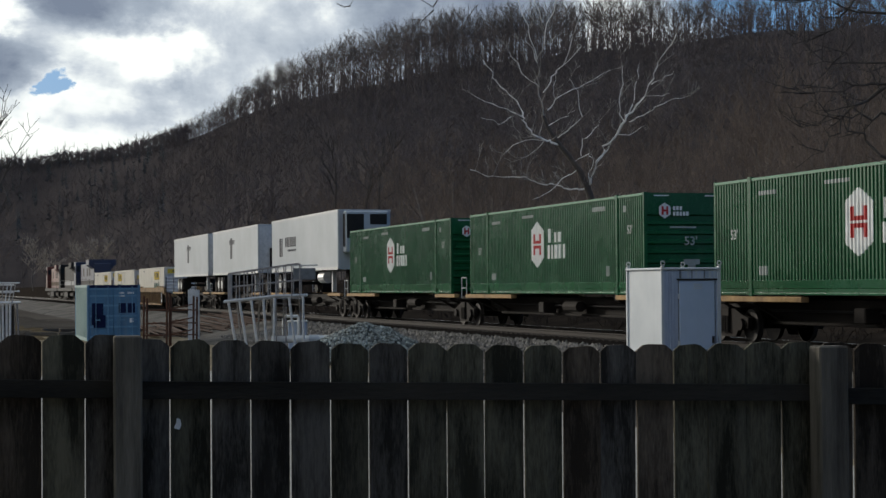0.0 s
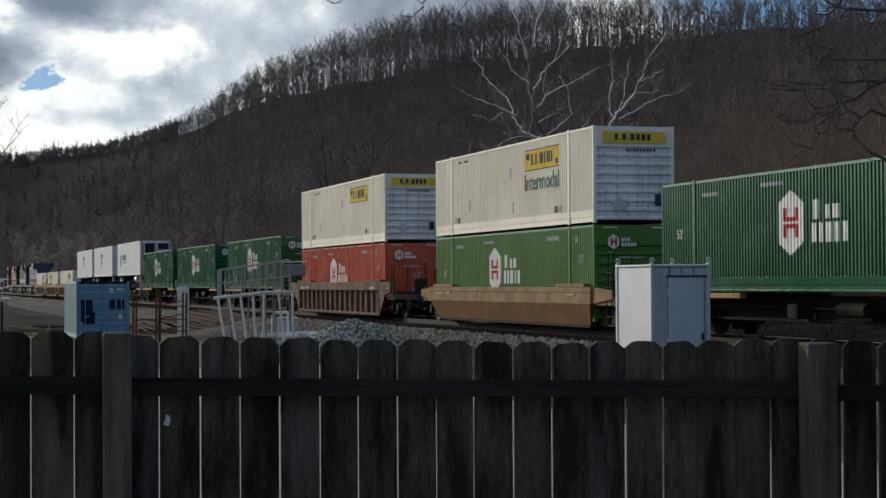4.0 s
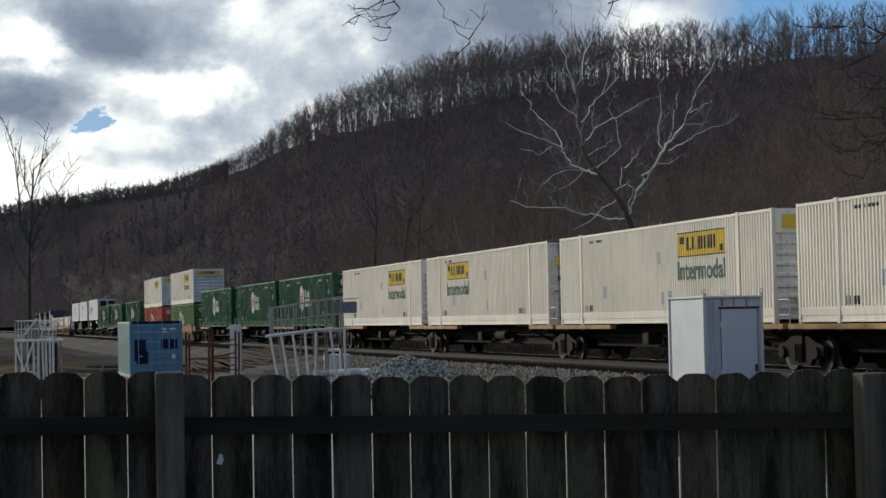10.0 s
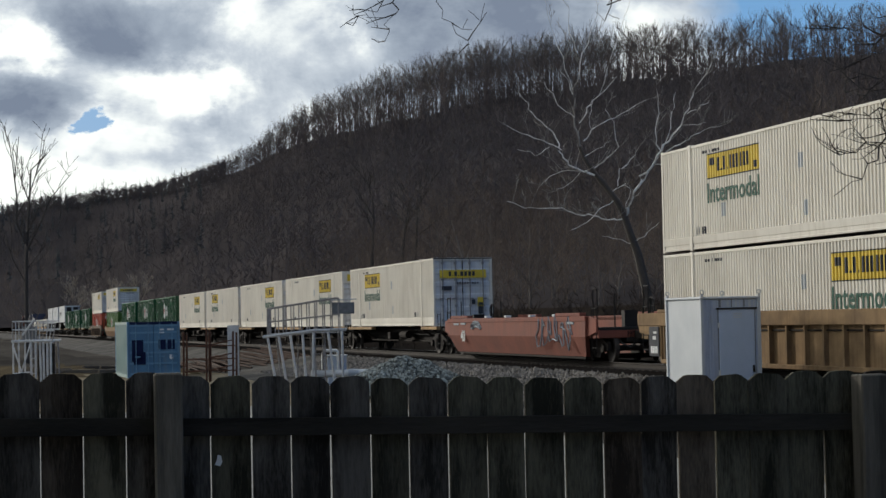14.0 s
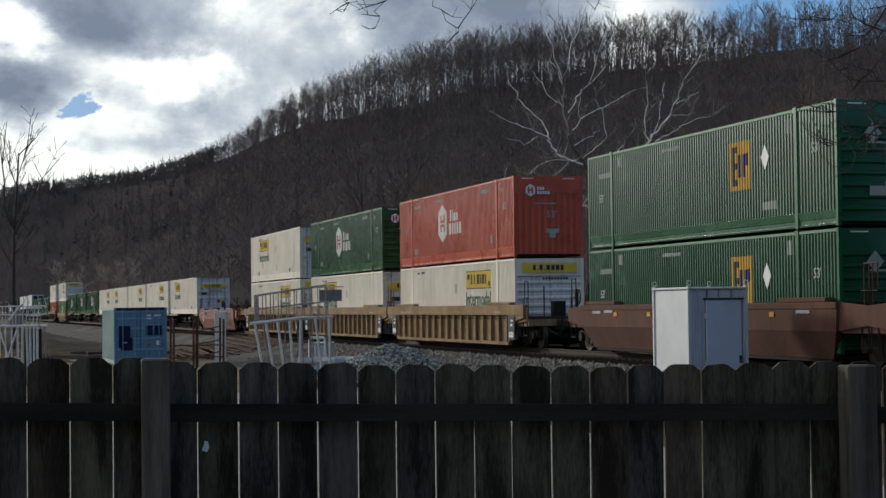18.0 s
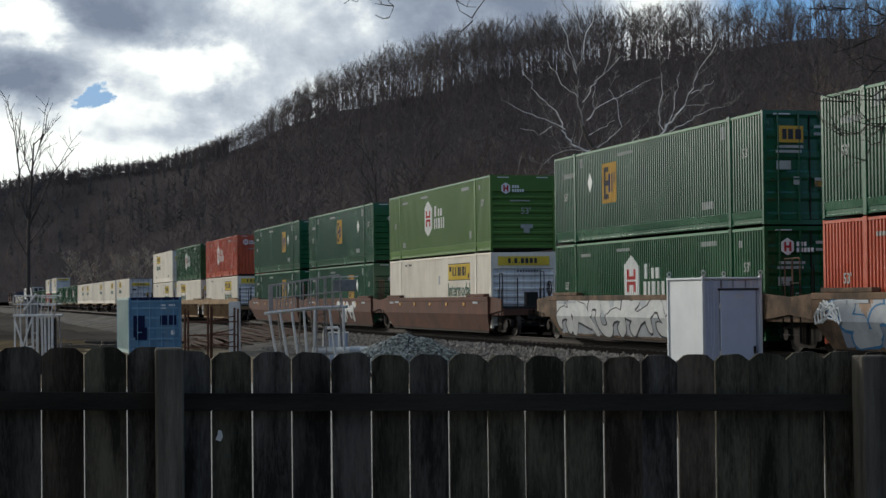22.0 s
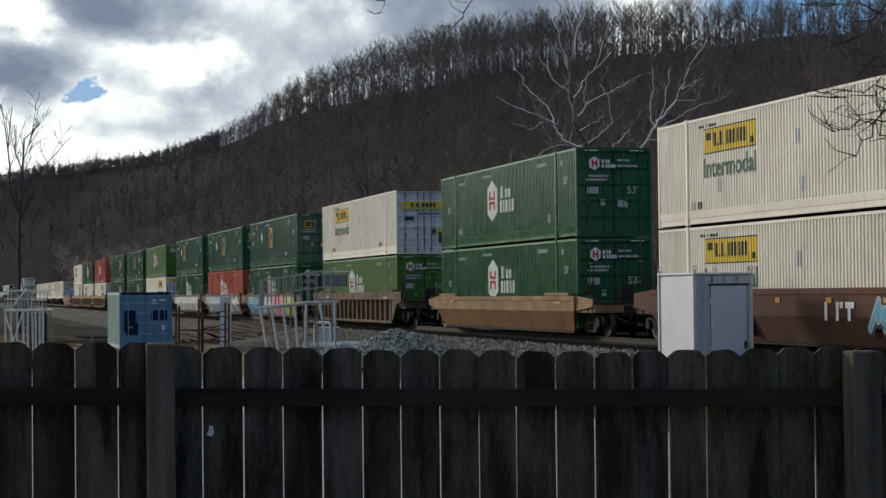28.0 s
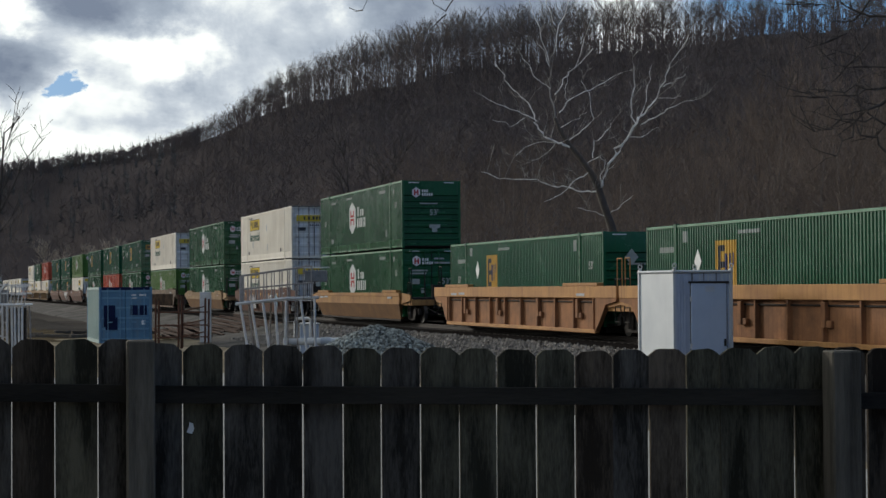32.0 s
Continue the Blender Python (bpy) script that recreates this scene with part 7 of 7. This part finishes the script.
def far_woods():
    rng = random.Random(31)
    tall = [far_tree(100 + k, 20.0, 0.27, 9, 7, 0.5, 0.27, 0.024) for k in range(9)]
    spots = []
    for i in range(1000):
        az = rng.uniform(-8.5, 16.5) if i < 640 else rng.uniform(-5.0, 9.0) if i < 820 else rng.uniform(-10.0, -4.5)
        if az > 8.5 and i % 5 < 2:
            continue
        p = hill_point(az, 1.0 + rng.uniform(-0.035, 0.02))
        spots.append((p, rng.uniform(0.72, 1.06) * tree_height(az) / 20, rng.uniform(0, 6.28)))
    scatter("ridge_trees", tall, spots, M["far_bark"], "row of bare grey trees along the ridge")
    spots = []
    for i in range(560):
        az = rng.uniform(-8.5, 16.5)
        q = 0.965 - 0.2 * rng.uniform(0, 1) ** 1.3
        if az > 4 and q > 0.93:
            continue
        spots.append((hill_point(az, q), rng.uniform(0.6, 0.95) * tree_height(az) / 20, rng.uniform(0, 6.28)))
    scatter("crest_trees", tall, spots, M["slope_bark"], "bare trees just below the ridge")
    low = [far_tree(200 + k, 13.0, 0.15, 8, 2, 0.2, 0.34, 0.085) for k in range(9)]
    spots = []
    for i in range(3700):
        az = rng.uniform(-16.5, 16.5)
        q = (0.16 + 0.78 * rng.uniform(0.0, 1.0) ** 0.85) if az > -5 else 0.96 * rng.uniform(0.0, 1.0) ** 0.8
        p = hill_point(az, q)
        if p.length > 320:
            spots.append((p, rng.uniform(0.6, 1.15), rng.uniform(0, 6.28)))
    scatter("slope_trees", low, spots, M["slope_bark"], "dense bare brown woods on the slope", tri=SPIKE)
    bush = [far_tree(250 + k, 10.0, 0.08, 11, 6, 0.12, 0.36, 0.016) for k in range(8)]
    spots = []
    for i in range(760):
        az = rng.uniform(-6.0, 16.5)
        spots.append((hill_point(az, rng.uniform(0.0, 0.34)), rng.uniform(0.55, 1.1), rng.uniform(0, 6.28)))
    scatter("underbrush", bush, spots, M["brush"], "tangled reddish-brown underbrush at the foot of the hill", "brush", SPIKE)
    dense = [far_tree(280 + k, 13.0, 0.26, 11, 4, 0.08, 0.34, 0.17) for k in range(8)]
    thin = []
    for i in range(900):
        az = rng.uniform(-17, -8.0)
        q = 1.0 + rng.uniform(-0.03, 0.01) if i % 2 else rng.uniform(0.93, 0.985)
        thin.append((hill_point(az, q), rng.uniform(0.5, 0.85) * tree_height(az) / 13, rng.uniform(0, 6.28)))
    scatter("far_ridge_trees", dense, thin, M["slope_bark"], "bare trees on the far low ridge", tri=SPIKE)
    spots = []
    for i in range(760):
        az = rng.uniform(-7.0, 16.5) if i < 500 else rng.uniform(-8.8, -4.6)
        big = rng.uniform(0.2, 0.5) if i < 500 else rng.uniform(0.4, 0.85)
        spots.append((hill_point(az, 1.0 + rng.uniform(-0.014, 0.012)), big, rng.uniform(0, 6.28)))
    scatter("crest_undergrowth", low, spots, M["slope_bark"], "low bare saplings along the crest", "brush", SPIKE)


def track_scrub():
    """Low dark scrub along the far side of the track."""
    rng = random.Random(41)
    clump = [far_tree(330 + k, 3.0, 0.03, 12, 5, 0.05, 0.45, 0.014) for k in range(6)]
    spots = []
    for i in range(620):
        s, a = 14 + 190 * rng.random() ** 1.4, rng.uniform(26.5, 36.0)
        p = ALONG * s + ACROSS * a
        p.z = ground_height(a, s) - 0.1
        spots.append((p, rng.uniform(0.35, 0.85), rng.uniform(0, 6.28)))
    scatter("track_scrub", clump, spots, M["scrub"], "low dark leafless scrub beyond the track", "brush", SPIKE)


M["scrub"] = mat("dark_scrub_twigs", (0.075, 0.056, 0.045), (0.035, 0.027, 0.022), 0.3, 1.0, spec=0.0, bump=0.0, fine=2.0)
far_woods()
track_scrub()


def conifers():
    """Conifers among the far woods, distance haze mixed into their colour: ragged tiers of drooping boughs."""
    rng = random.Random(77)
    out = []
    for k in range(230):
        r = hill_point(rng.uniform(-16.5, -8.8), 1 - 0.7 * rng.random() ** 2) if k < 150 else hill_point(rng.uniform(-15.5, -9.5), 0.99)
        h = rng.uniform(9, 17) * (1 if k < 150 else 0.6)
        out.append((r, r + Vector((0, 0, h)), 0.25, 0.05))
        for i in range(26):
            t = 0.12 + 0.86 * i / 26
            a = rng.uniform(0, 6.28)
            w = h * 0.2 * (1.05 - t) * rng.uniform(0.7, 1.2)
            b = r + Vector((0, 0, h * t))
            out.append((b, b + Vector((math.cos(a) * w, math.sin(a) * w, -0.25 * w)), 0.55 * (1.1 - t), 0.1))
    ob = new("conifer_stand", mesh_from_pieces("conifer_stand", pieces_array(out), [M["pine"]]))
    tagged(ob, "conifers among the far woods, paled by haze in their colour", "trees", kind="stuff")


conifers()


def tree_thing(name, out, material, label, m, category="tree", split=0.055, twig_material=None):
    """A tree from pieces: the stout ones are its trunk and limbs, the rest its crown of twigs."""
    root = thing(name, label, category, m)
    stout = [o for o in out if o[2] >= split]
    fine = [o for o in out if o[2] < split]
    bm = bmesh.new()
    for p, q, r0, r1 in stout:
        tube(bm, [p, q], [r0, r1], 7, cap=False)
    part("trunk", bm, material, root, "bare trunk and limbs")
    if fine:
        part("crown", mesh_from_pieces("crown", pieces_array(fine), [twig_material or material]), None, root, "fine bare twigs")
    return root


def sycamore():
    """The pale sycamore behind the track: limbs by hand, twigs grown on them. x right, z up from its foot."""
    rng = random.Random(5)
    low = [(0.5, 0.0, 0.46), (0.35, 2.4, 0.4), (0.1, 4.3, 0.34), (-0.4, 6.7, 0.3), (-0.9, 8.1, 0.27), (-1.3, 9.4, 0.25)]
    lead = [(-1.3, 9.4), (-1.8, 10.5), (-2.6, 11.6), (-3.5, 12.7), (-4.1, 13.7), (-4.4, 14.5)]
    limbs = []

    def limb(r0, r1, *pts):
        limbs.append([(x, z, r0 + (r1 - r0) * i / (len(pts) - 1)) for i, (x, z) in enumerate(pts)])

    # the leader's thin top, the other great limb and its boughs
    limb(0.10, 0.02, (-4.4, 14.5), (-4.5, 16.0), (-4.8, 17.2), (-4.8, 18.3), (-4.3, 19.7), (-4.5, 21.4), (-4.7, 23.4))
    limb(0.15, 0.03, (-1.2, 9.3), (-0.9, 10.3), (-0.4, 11.5), (0.2, 12.5), (1.0, 13.7), (1.8, 14.6), (2.7, 15.7), (3.3, 16.9), (3.7, 18.0), (4.3, 19.0), (4.9, 20.0))
    limb(0.09, 0.02, (-0.3, 11.4), (0.4, 12.4), (1.3, 13.8), (2.1, 15.3), (2.6, 17.0), (2.9, 18.6))
    limb(0.06, 0.02, (1.4, 14.1), (1.1, 15.2), (1.4, 16.8), (1.3, 18.4))
    limb(0.065, 0.018, (1.8, 14.0), (2.9, 14.5), (3.7, 15.0), (4.8, 15.5), (5.7, 15.7))
    limb(0.04, 0.015, (1.0, 13.1), (1.8, 13.1), (3.0, 13.8))
    limb(0.035, 0.015, (3.0, 15.9), (3.9, 15.9), (4.7, 16.0))
    limb(0.045, 0.018, (3.4, 16.7), (4.3, 17.1), (5.1, 17.7))
    # boughs to the other side
    limb(0.115, 0.02, (-3.3, 12.4), (-4.4, 12.7), (-5.3, 13.2), (-5.7, 14.0), (-5.9, 14.4), (-7.1, 15.0), (-8.6, 15.5), (-9.6, 16.1))
    limb(0.065, 0.02, (-5.9, 14.4), (-6.2, 15.6), (-7.1, 16.4), (-7.9, 17.5), (-8.7, 18.8))
    limb(0.04, 0.015, (-4.4, 12.7), (-5.6, 12.8), (-6.7, 12.4), (-7.2, 11.8))
    limb(0.04, 0.015, (-6.6, 14.5), (-7.6, 14.0), (-8.9, 14.4))
    limb(0.04, 0.015, (-4.4, 12.7), (-5.0, 12.0), (-6.1, 11.5))
    # thin ones that rise from the leader
    limb(0.065, 0.02, (-4.1, 14.9), (-3.5, 15.7), (-2.3, 16.5), (-0.8, 17.2), (0.7, 18.0))
    limb(0.065, 0.02, (-4.4, 16.2), (-3.7, 17.3), (-2.9, 18.2), (-1.5, 19.7))
    limb(0.04, 0.015, (-4.0, 13.8), (-3.1, 14.3), (-2.1, 14.9))
    limb(0.07, 0.02, (-3.4, 12.9), (-2.4, 13.6), (-1.8, 14.3), (-2.0, 16.2), (-2.6, 17.0))
    limb(0.05, 0.03, (-1.7, 11.6), (-1.5, 12.7), (-0.9, 13.4), (-0.3, 14.1))
    limb(0.04, 0.015, (-4.7, 16.6), (-5.6, 17.2), (-6.3, 18.5), (-6.8, 19.3))
    limb(0.04, 0.015, (-4.8, 18.3), (-5.1, 19.3), (-5.7, 20.1))
    limb(0.03, 0.015, (-3.5, 15.7), (-3.7, 16.6), (-3.3, 18.1))
    # the thin crown above
    limb(0.04, 0.014, (-4.8, 18.6), (-5.6, 21.0), (-6.2, 23.2), (-6.9, 25.4))
    limb(0.04, 0.014, (-4.3, 19.7), (-3.7, 22.0), (-2.9, 24.0), (-2.5, 26.0))
    limb(0.035, 0.014, (-4.5, 21.4), (-5.1, 23.6), (-5.3, 26.4))
    limb(0.035, 0.014, (-2.9, 18.2), (-2.0, 20.8), (-1.2, 23.2), (-0.7, 24.8))
    # low ones
    limb(0.08, 0.025, (-1.4, 9.2), (-2.5, 9.2), (-3.5, 9.5), (-4.6, 9.6), (-5.7, 10.1), (-6.9, 10.2), (-8.6, 10.3), (-9.7, 10.8))
    limb(0.05, 0.018, (-2.0, 10.6), (-3.0, 10.0), (-4.0, 9.0), (-5.3, 8.4))
    limb(0.04, 0.018, (-0.8, 7.4), (-1.9, 7.8), (-2.9, 8.0))
    limb(0.04, 0.018, (-0.6, 7.4), (0.5, 8.2), (1.2, 8.9))
    limb(0.045, 0.02, (-2.1, 11.2), (-1.2, 11.8), (-0.9, 11.2), (-1.2, 9.9))
    root = thing("sycamore_tree", "leaning bare sycamore with white upper limbs", "tree")
    bm = bmesh.new()
    tube(bm, [(x, 0, z) for x, z, r in low], [r for x, z, r in low], 9, cap=False)
    part("trunk", bm, M["syc_low"], root, "brown flaking lower trunk")
    part("trunk", tube(bmesh.new(), [(x, 0.03 * k, z) for k, (x, z) in enumerate(lead)], [0.24, 0.22, 0.2, 0.17, 0.14, 0.1], 9), M["syc_low"], root, "brown flaking upper trunk")
    twigs = []
    for k, limb in enumerate(limbs):
        lean = rng.uniform(-0.35, 0.35)
        pts, rad = [], []
        z0 = limb[0]
        for i in range(len(limb) - 1):
            for j in range(3):
                t = j / 3
                x, z, r = (limb[i][c] + (limb[i + 1][c] - limb[i][c]) * t for c in range(3))
                pts.append(Vector((x + (rng.gauss(0, 0.09) if i + j else 0), lean * math.hypot(x - z0[0], z - z0[1]) + (rng.gauss(0, 0.05) if i + j else 0), z + (rng.gauss(0, 0.05) if i + j else 0))))
                rad.append(r * 0.7)
        x, z, r = limb[-1]
        pts.append(Vector((x, lean * math.hypot(x - z0[0], z - z0[1]), z)))
        rad.append(r * 0.7)
        bm = tube(bmesh.new(), pts, rad, 7, cap=False)
        part("limb", bm, M["syc"] if k else M["syc_mid"], root, "white bare limb")
        for i in range(2, len(pts)):
            d = (pts[i] - pts[i - 1]).normalized()
            if rng.random() < 0.55:
                side = Vector((rng.gauss(0, 1), rng.gauss(0, 0.8), rng.gauss(0.35, 0.6))).normalized()
                grow(rng, pts[i], d * 0.45 + side * 0.6 + Vector((0, 0, 0.15)), rng.uniform(0.6, 1.7), min(0.03, rad[i] * 0.55), 2 if rng.random() < 0.15 else 1, twigs, 0.5, 0.0, 3, 0.012)
    part("crown", mesh_from_pieces("crown", pieces_array(twigs), [M["syc_twig"]]), None, root, "fine grey twigs")
    root.matrix_world = pose(11.73, 130.0, 1.0) @ pose(0, 0, -1.6)


M["syc_mid"] = mat("half_flaked_sycamore_bark", (0.36, 0.33, 0.29), (0.13, 0.11, 0.09), 0.5, 0.85, fine=2.0)
M["syc_twig"] = mat("grey_sycamore_twigs", (0.42, 0.39, 0.34), (0.16, 0.14, 0.12), 0.8, 0.9, bump=0.0)
sycamore()


def near_woods():
    """Brushy bare trees between the track and the hill, and single trees."""
    rng = random.Random(9)
    made = []
    for k in range(6):
        out = bare_tree(300 + k, 13.0, 0.16, 2, 4, 0.25, 0.52, 0.014)
        made.append(tree_thing("brushy_tree", out, M["bark"], "bare brushy tree with reddish-brown twigs", Matrix(), split=0.05, twig_material=M["brush"]))
        made[-1]["group"] = "trees behind the track"
    used = set()
    for i in range(80):
        az = rng.uniform(-4.0, 15.8) if i < 66 else rng.uniform(-9.0, -3.0)
        far = rng.uniform(52, 120)
        r = far / math.sin(radians(TH + az))
        p = Vector((r * math.sin(radians(az)), r * math.cos(radians(az)), 0))
        p.z = ground_height(p.dot(ACROSS), p.dot(ALONG)) - 0.1
        if abs(az - 5.2) < 1.3 and r < 140:
            continue
        k = rng.randrange(6)
        h = rng.uniform(0.5, 0.95) * (1.0 if az > 9 else 0.75) * min(1.6, r / 120)
        # none stands above the hill's crest
        h = min(h, (r * math.tan(radians(rng.uniform(4.6, 7.2) if az > 8 else rng.uniform(3.0, 4.4))) + EYE - p.z) / 17.0)
        ob = made[k] if k not in used else copy_thing(made[k], Matrix())
        used.add(k)
        ob.scale = (h, h, h)
        ob.matrix_world = pose(p.x, p.y, p.z, 0, 0, rng.uniform(0, 360)) @ Matrix.Diagonal((h, h, h, 1))
    # taller ones that stand up before the slope
    for i in range(46):
        if i < 20:
            az, r, top = rng.uniform(9.0, 15.2), rng.uniform(150, 240), rng.uniform(5.6, 7.9)
        elif i < 36:
            az, r, top = rng.uniform(5.8, 15.2), rng.uniform(110, 170), rng.uniform(3.4, 5.6)
        else:
            az, r, top = rng.uniform(-1.5, 3.2), rng.uniform(200, 280), rng.uniform(4.2, 5.7)
        p = Vector((r * math.sin(radians(az)), r * math.cos(radians(az)), 0))
        foot = min(62 / math.sin(radians(TH + az)), 900)
        q = max(0.0, (r - foot) / (ridge(az)[1] - foot))
        p.z = (hill_z(az, q) if r > foot else ground_height(p.dot(ACROSS), p.dot(ALONG))) - 0.4
        h = (r * math.tan(radians(top)) + EYE - p.z) / 15.5
        copy_thing(made[rng.randrange(6)], Matrix()).matrix_world = pose(p.x, p.y, p.z, 0, 0, rng.uniform(0, 360)) @ Matrix.Diagonal((h, h, h, 1))
    # brush round the foot of the yard tree
    for i in range(16):
        k = rng.randrange(6)
        h = rng.uniform(0.3, 0.62)
        copy_thing(made[k], Matrix()).matrix_world = pose(-34 - rng.uniform(0, 9), 122 + rng.uniform(0, 24), -0.85, 0, 0, rng.uniform(0, 360)) @ Matrix.Diagonal((h, h, h, 1))
    # a bare tree at the yard's edge
    rng2, out = random.Random(6), []
    for pts, r0, r1 in (([(0.0, -0.3), (0.0, 5.2), (0.0, 7.5), (0.1, 9.1), (0.2, 11.0), (0.3, 13.0), (1.1, 13.8)], 0.15, 0.03), ([(0.0, 8.0), (-0.6, 9.4), (-0.6, 11.1), (-0.9, 13.5), (-1.2, 15.4)], 0.085, 0.025), ([(-0.7, 12.2), (-0.4, 15.2)], 0.045, 0.025),
                        ([(0.1, 7.6), (0.9, 9.2), (1.7, 11.1), (3.1, 12.7)], 0.07, 0.025), ([(0.2, 11.0), (-0.2, 12.0), (-0.5, 13.2)], 0.045, 0.025), ([(0.2, 11.0), (0.7, 12.6), (1.0, 13.9)], 0.045, 0.025), ([(0.0, 6.2), (0.9, 7.4), (1.4, 8.6)], 0.05, 0.025), ([(0.0, 5.4), (-0.9, 7.0), (-1.3, 8.4)], 0.05, 0.025)):
        n = len(pts) - 1
        for i, (a, b) in enumerate(zip(pts, pts[1:])):
            p, q = Vector((a[0], 0.1 * i, a[1])), Vector((b[0], 0.1 * i + 0.1, b[1]))
            out.append((p, q, r0 + (r1 - r0) * i / n, r0 + (r1 - r0) * (i + 1) / n))
            for c in range(3 if a[1] > 6 else 0):
                at = p.lerp(q, rng2.random())
                grow(rng2, at, (q - p).normalized() * 0.6 + Vector((rng2.gauss(0, 0.5), rng2.gauss(0, 0.4), 0.25)), rng2.uniform(0.7, 1.8), 0.03, 1, out, 0.5, 0.0, 3, 0.017)
    tree_thing("yard_tree", out, M["twig"], "tall bare dark tree beside the yard", pose(-30.4, 120, -0.75))
    # pale budding shrubs at the hill's foot
    for k, (az, r, h) in enumerate(((-11.3, 430, 0.95), (-10.7, 440, 1.1), (-12.8, 450, 0.95), (-12.3, 460, 0.85))):
        out = bare_tree(500 + k, 11.0, 0.12, 2, 5, 0.45, 0.6, 0.045)
        tree_thing("budding_tree", out, M["bark"], "pale budding tree at the foot of the hill", pose(r * math.sin(radians(az)), r * math.cos(radians(az)), 1.5) @ Matrix.Diagonal((h, h, h, 1)), twig_material=M["bud"])
    for k, (az, r) in enumerate(((-3.45, 300), (-2.5, 310), (-2.1, 320))):
        out = bare_tree(520 + k, 16.0, 0.3, 1, 4, 0.4, 0.35, 0.05)
        rr = Vector((r * math.sin(radians(az)), r * math.cos(radians(az)), 0))
        tree_thing("dark_tree", out, M["twig"], "dark bare tree standing on the slope", pose(rr.x, rr.y, 11.0))


M["bud"] = mat("tan_budding_twigs", (0.42, 0.36, 0.29), (0.26, 0.22, 0.18), 0.5, 1.0, bump=0.0, spec=0.1)
near_woods()


def garden_tree():
    """Branches of a near tree that reach into view from above and from the side; its trunk stands beside the garden."""
    rng = random.Random(14)
    root = thing("garden_tree", "near bare tree with dark knobbly branches over the fence", "tree")
    part("trunk", tube(bmesh.new(), [(3.9, 8.2, -0.1), (3.85, 8.15, 1.6), (3.7, 8.0, 3.2), (3.5, 7.8, 4.6)], [0.17, 0.14, 0.12, 0.09], 10), M["twig"], root, "dark trunk")
    limbs = [
        [(3.75, 8.0, 2.6), (2.6, 7.6, 2.72), (1.81, 7.5, 2.77), (1.63, 7.5, 2.83), (1.44, 7.5, 2.83)],
        [(3.8, 8.1, 1.9), (2.5, 7.6, 2.4), (1.8, 7.5, 2.49), (1.62, 7.5, 2.47), (1.47, 7.5, 2.46)],
        [(2.5, 7.6, 2.4), (1.95, 7.5, 2.52), (1.72, 7.5, 2.38), (1.6, 7.5, 2.24), (1.47, 7.5, 2.13)],
        [(3.75, 8.0, 2.4), (2.4, 7.55, 2.58), (1.73, 7.5, 2.60), (1.53, 7.5, 2.56)],
        [(3.8, 8.1, 1.75), (2.4, 7.7, 2.0), (1.79, 7.5, 2.19), (1.7, 7.5, 2.36), (1.68, 7.5, 2.67)],
        [(3.8, 8.1, 2.2), (2.2, 7.7, 2.3), (1.85, 7.6, 2.36), (1.66, 7.5, 2.35), (1.5, 7.5, 2.3)],
        [(3.7, 8.0, 2.9), (2.3, 7.7, 2.95), (1.8, 7.6, 2.93), (1.62, 7.5, 2.7), (1.58, 7.5, 2.55)],
        [(3.6, 7.9, 3.6), (1.8, 7.6, 3.45), (0.4, 7.5, 3.25), (-0.16, 7.5, 3.06), (-0.12, 7.5, 2.9), (-0.03, 7.5, 2.8)],
        [(1.8, 7.6, 3.45), (0.2, 7.5, 3.3), (-0.33, 7.5, 3.04), (-0.45, 7.5, 2.93), (-0.54, 7.5, 2.9)],
        [(-0.2, 7.5, 3.12), (-0.34, 7.5, 3.0), (-0.36, 7.5, 2.92), (-0.38, 7.5, 2.82)],
        [(1.8, 7.6, 3.45), (1.1, 7.5, 3.2), (0.62, 7.5, 3.04), (0.55, 7.5, 2.95)],
    ]
    for k, limb in enumerate(limbs):
        pts = []
        for a, b in zip(limb, limb[1:]):
            for j in range(4):
                pts.append(Vector(a).lerp(Vector(b), j / 4) + Vector((rng.gauss(0, 0.014), rng.gauss(0, 0.02), rng.gauss(0, 0.014))))
        pts.append(Vector(limb[-1]))
        n = len(pts)
        big = 0.015 if k < 7 else 0.007
        branch = part("branch", tube(bmesh.new(), pts, [max(0.0016, big * (1 - i / n) ** 1.4) for i in range(n)], 6), M["twig"], root, "dark knobbly branch")
        for i in range(n // 3, n):
            for c in range(1 if k >= 7 else 2):
                if rng.random() < 0.55:
                    twigs = []
                    side = Vector((rng.gauss(-0.5, 0.6), rng.gauss(0, 0.6), rng.gauss(0.1, 0.8))).normalized()
                    grow(rng, pts[i], (pts[i] - pts[i - 1]).normalized() * 0.4 + side * 0.7, rng.uniform(0.05, 0.16), 0.0034, 2 if c else 1, twigs, 0.6, 0.05, 2, 0.0012)
                    part("twig", mesh_from_pieces("twig", pieces_array(twigs), [M["twig"]]), None, branch)


garden_tree()


def motions():
    """The whole train rolls away along the straight track."""
    steps = [i * 2.0 for i in range(17)]
    for ob, s, z, turn in MOVING:
        walk(ob, [(t, on_track(s + run(t), MID, z, turn)) for t in steps])


motions()
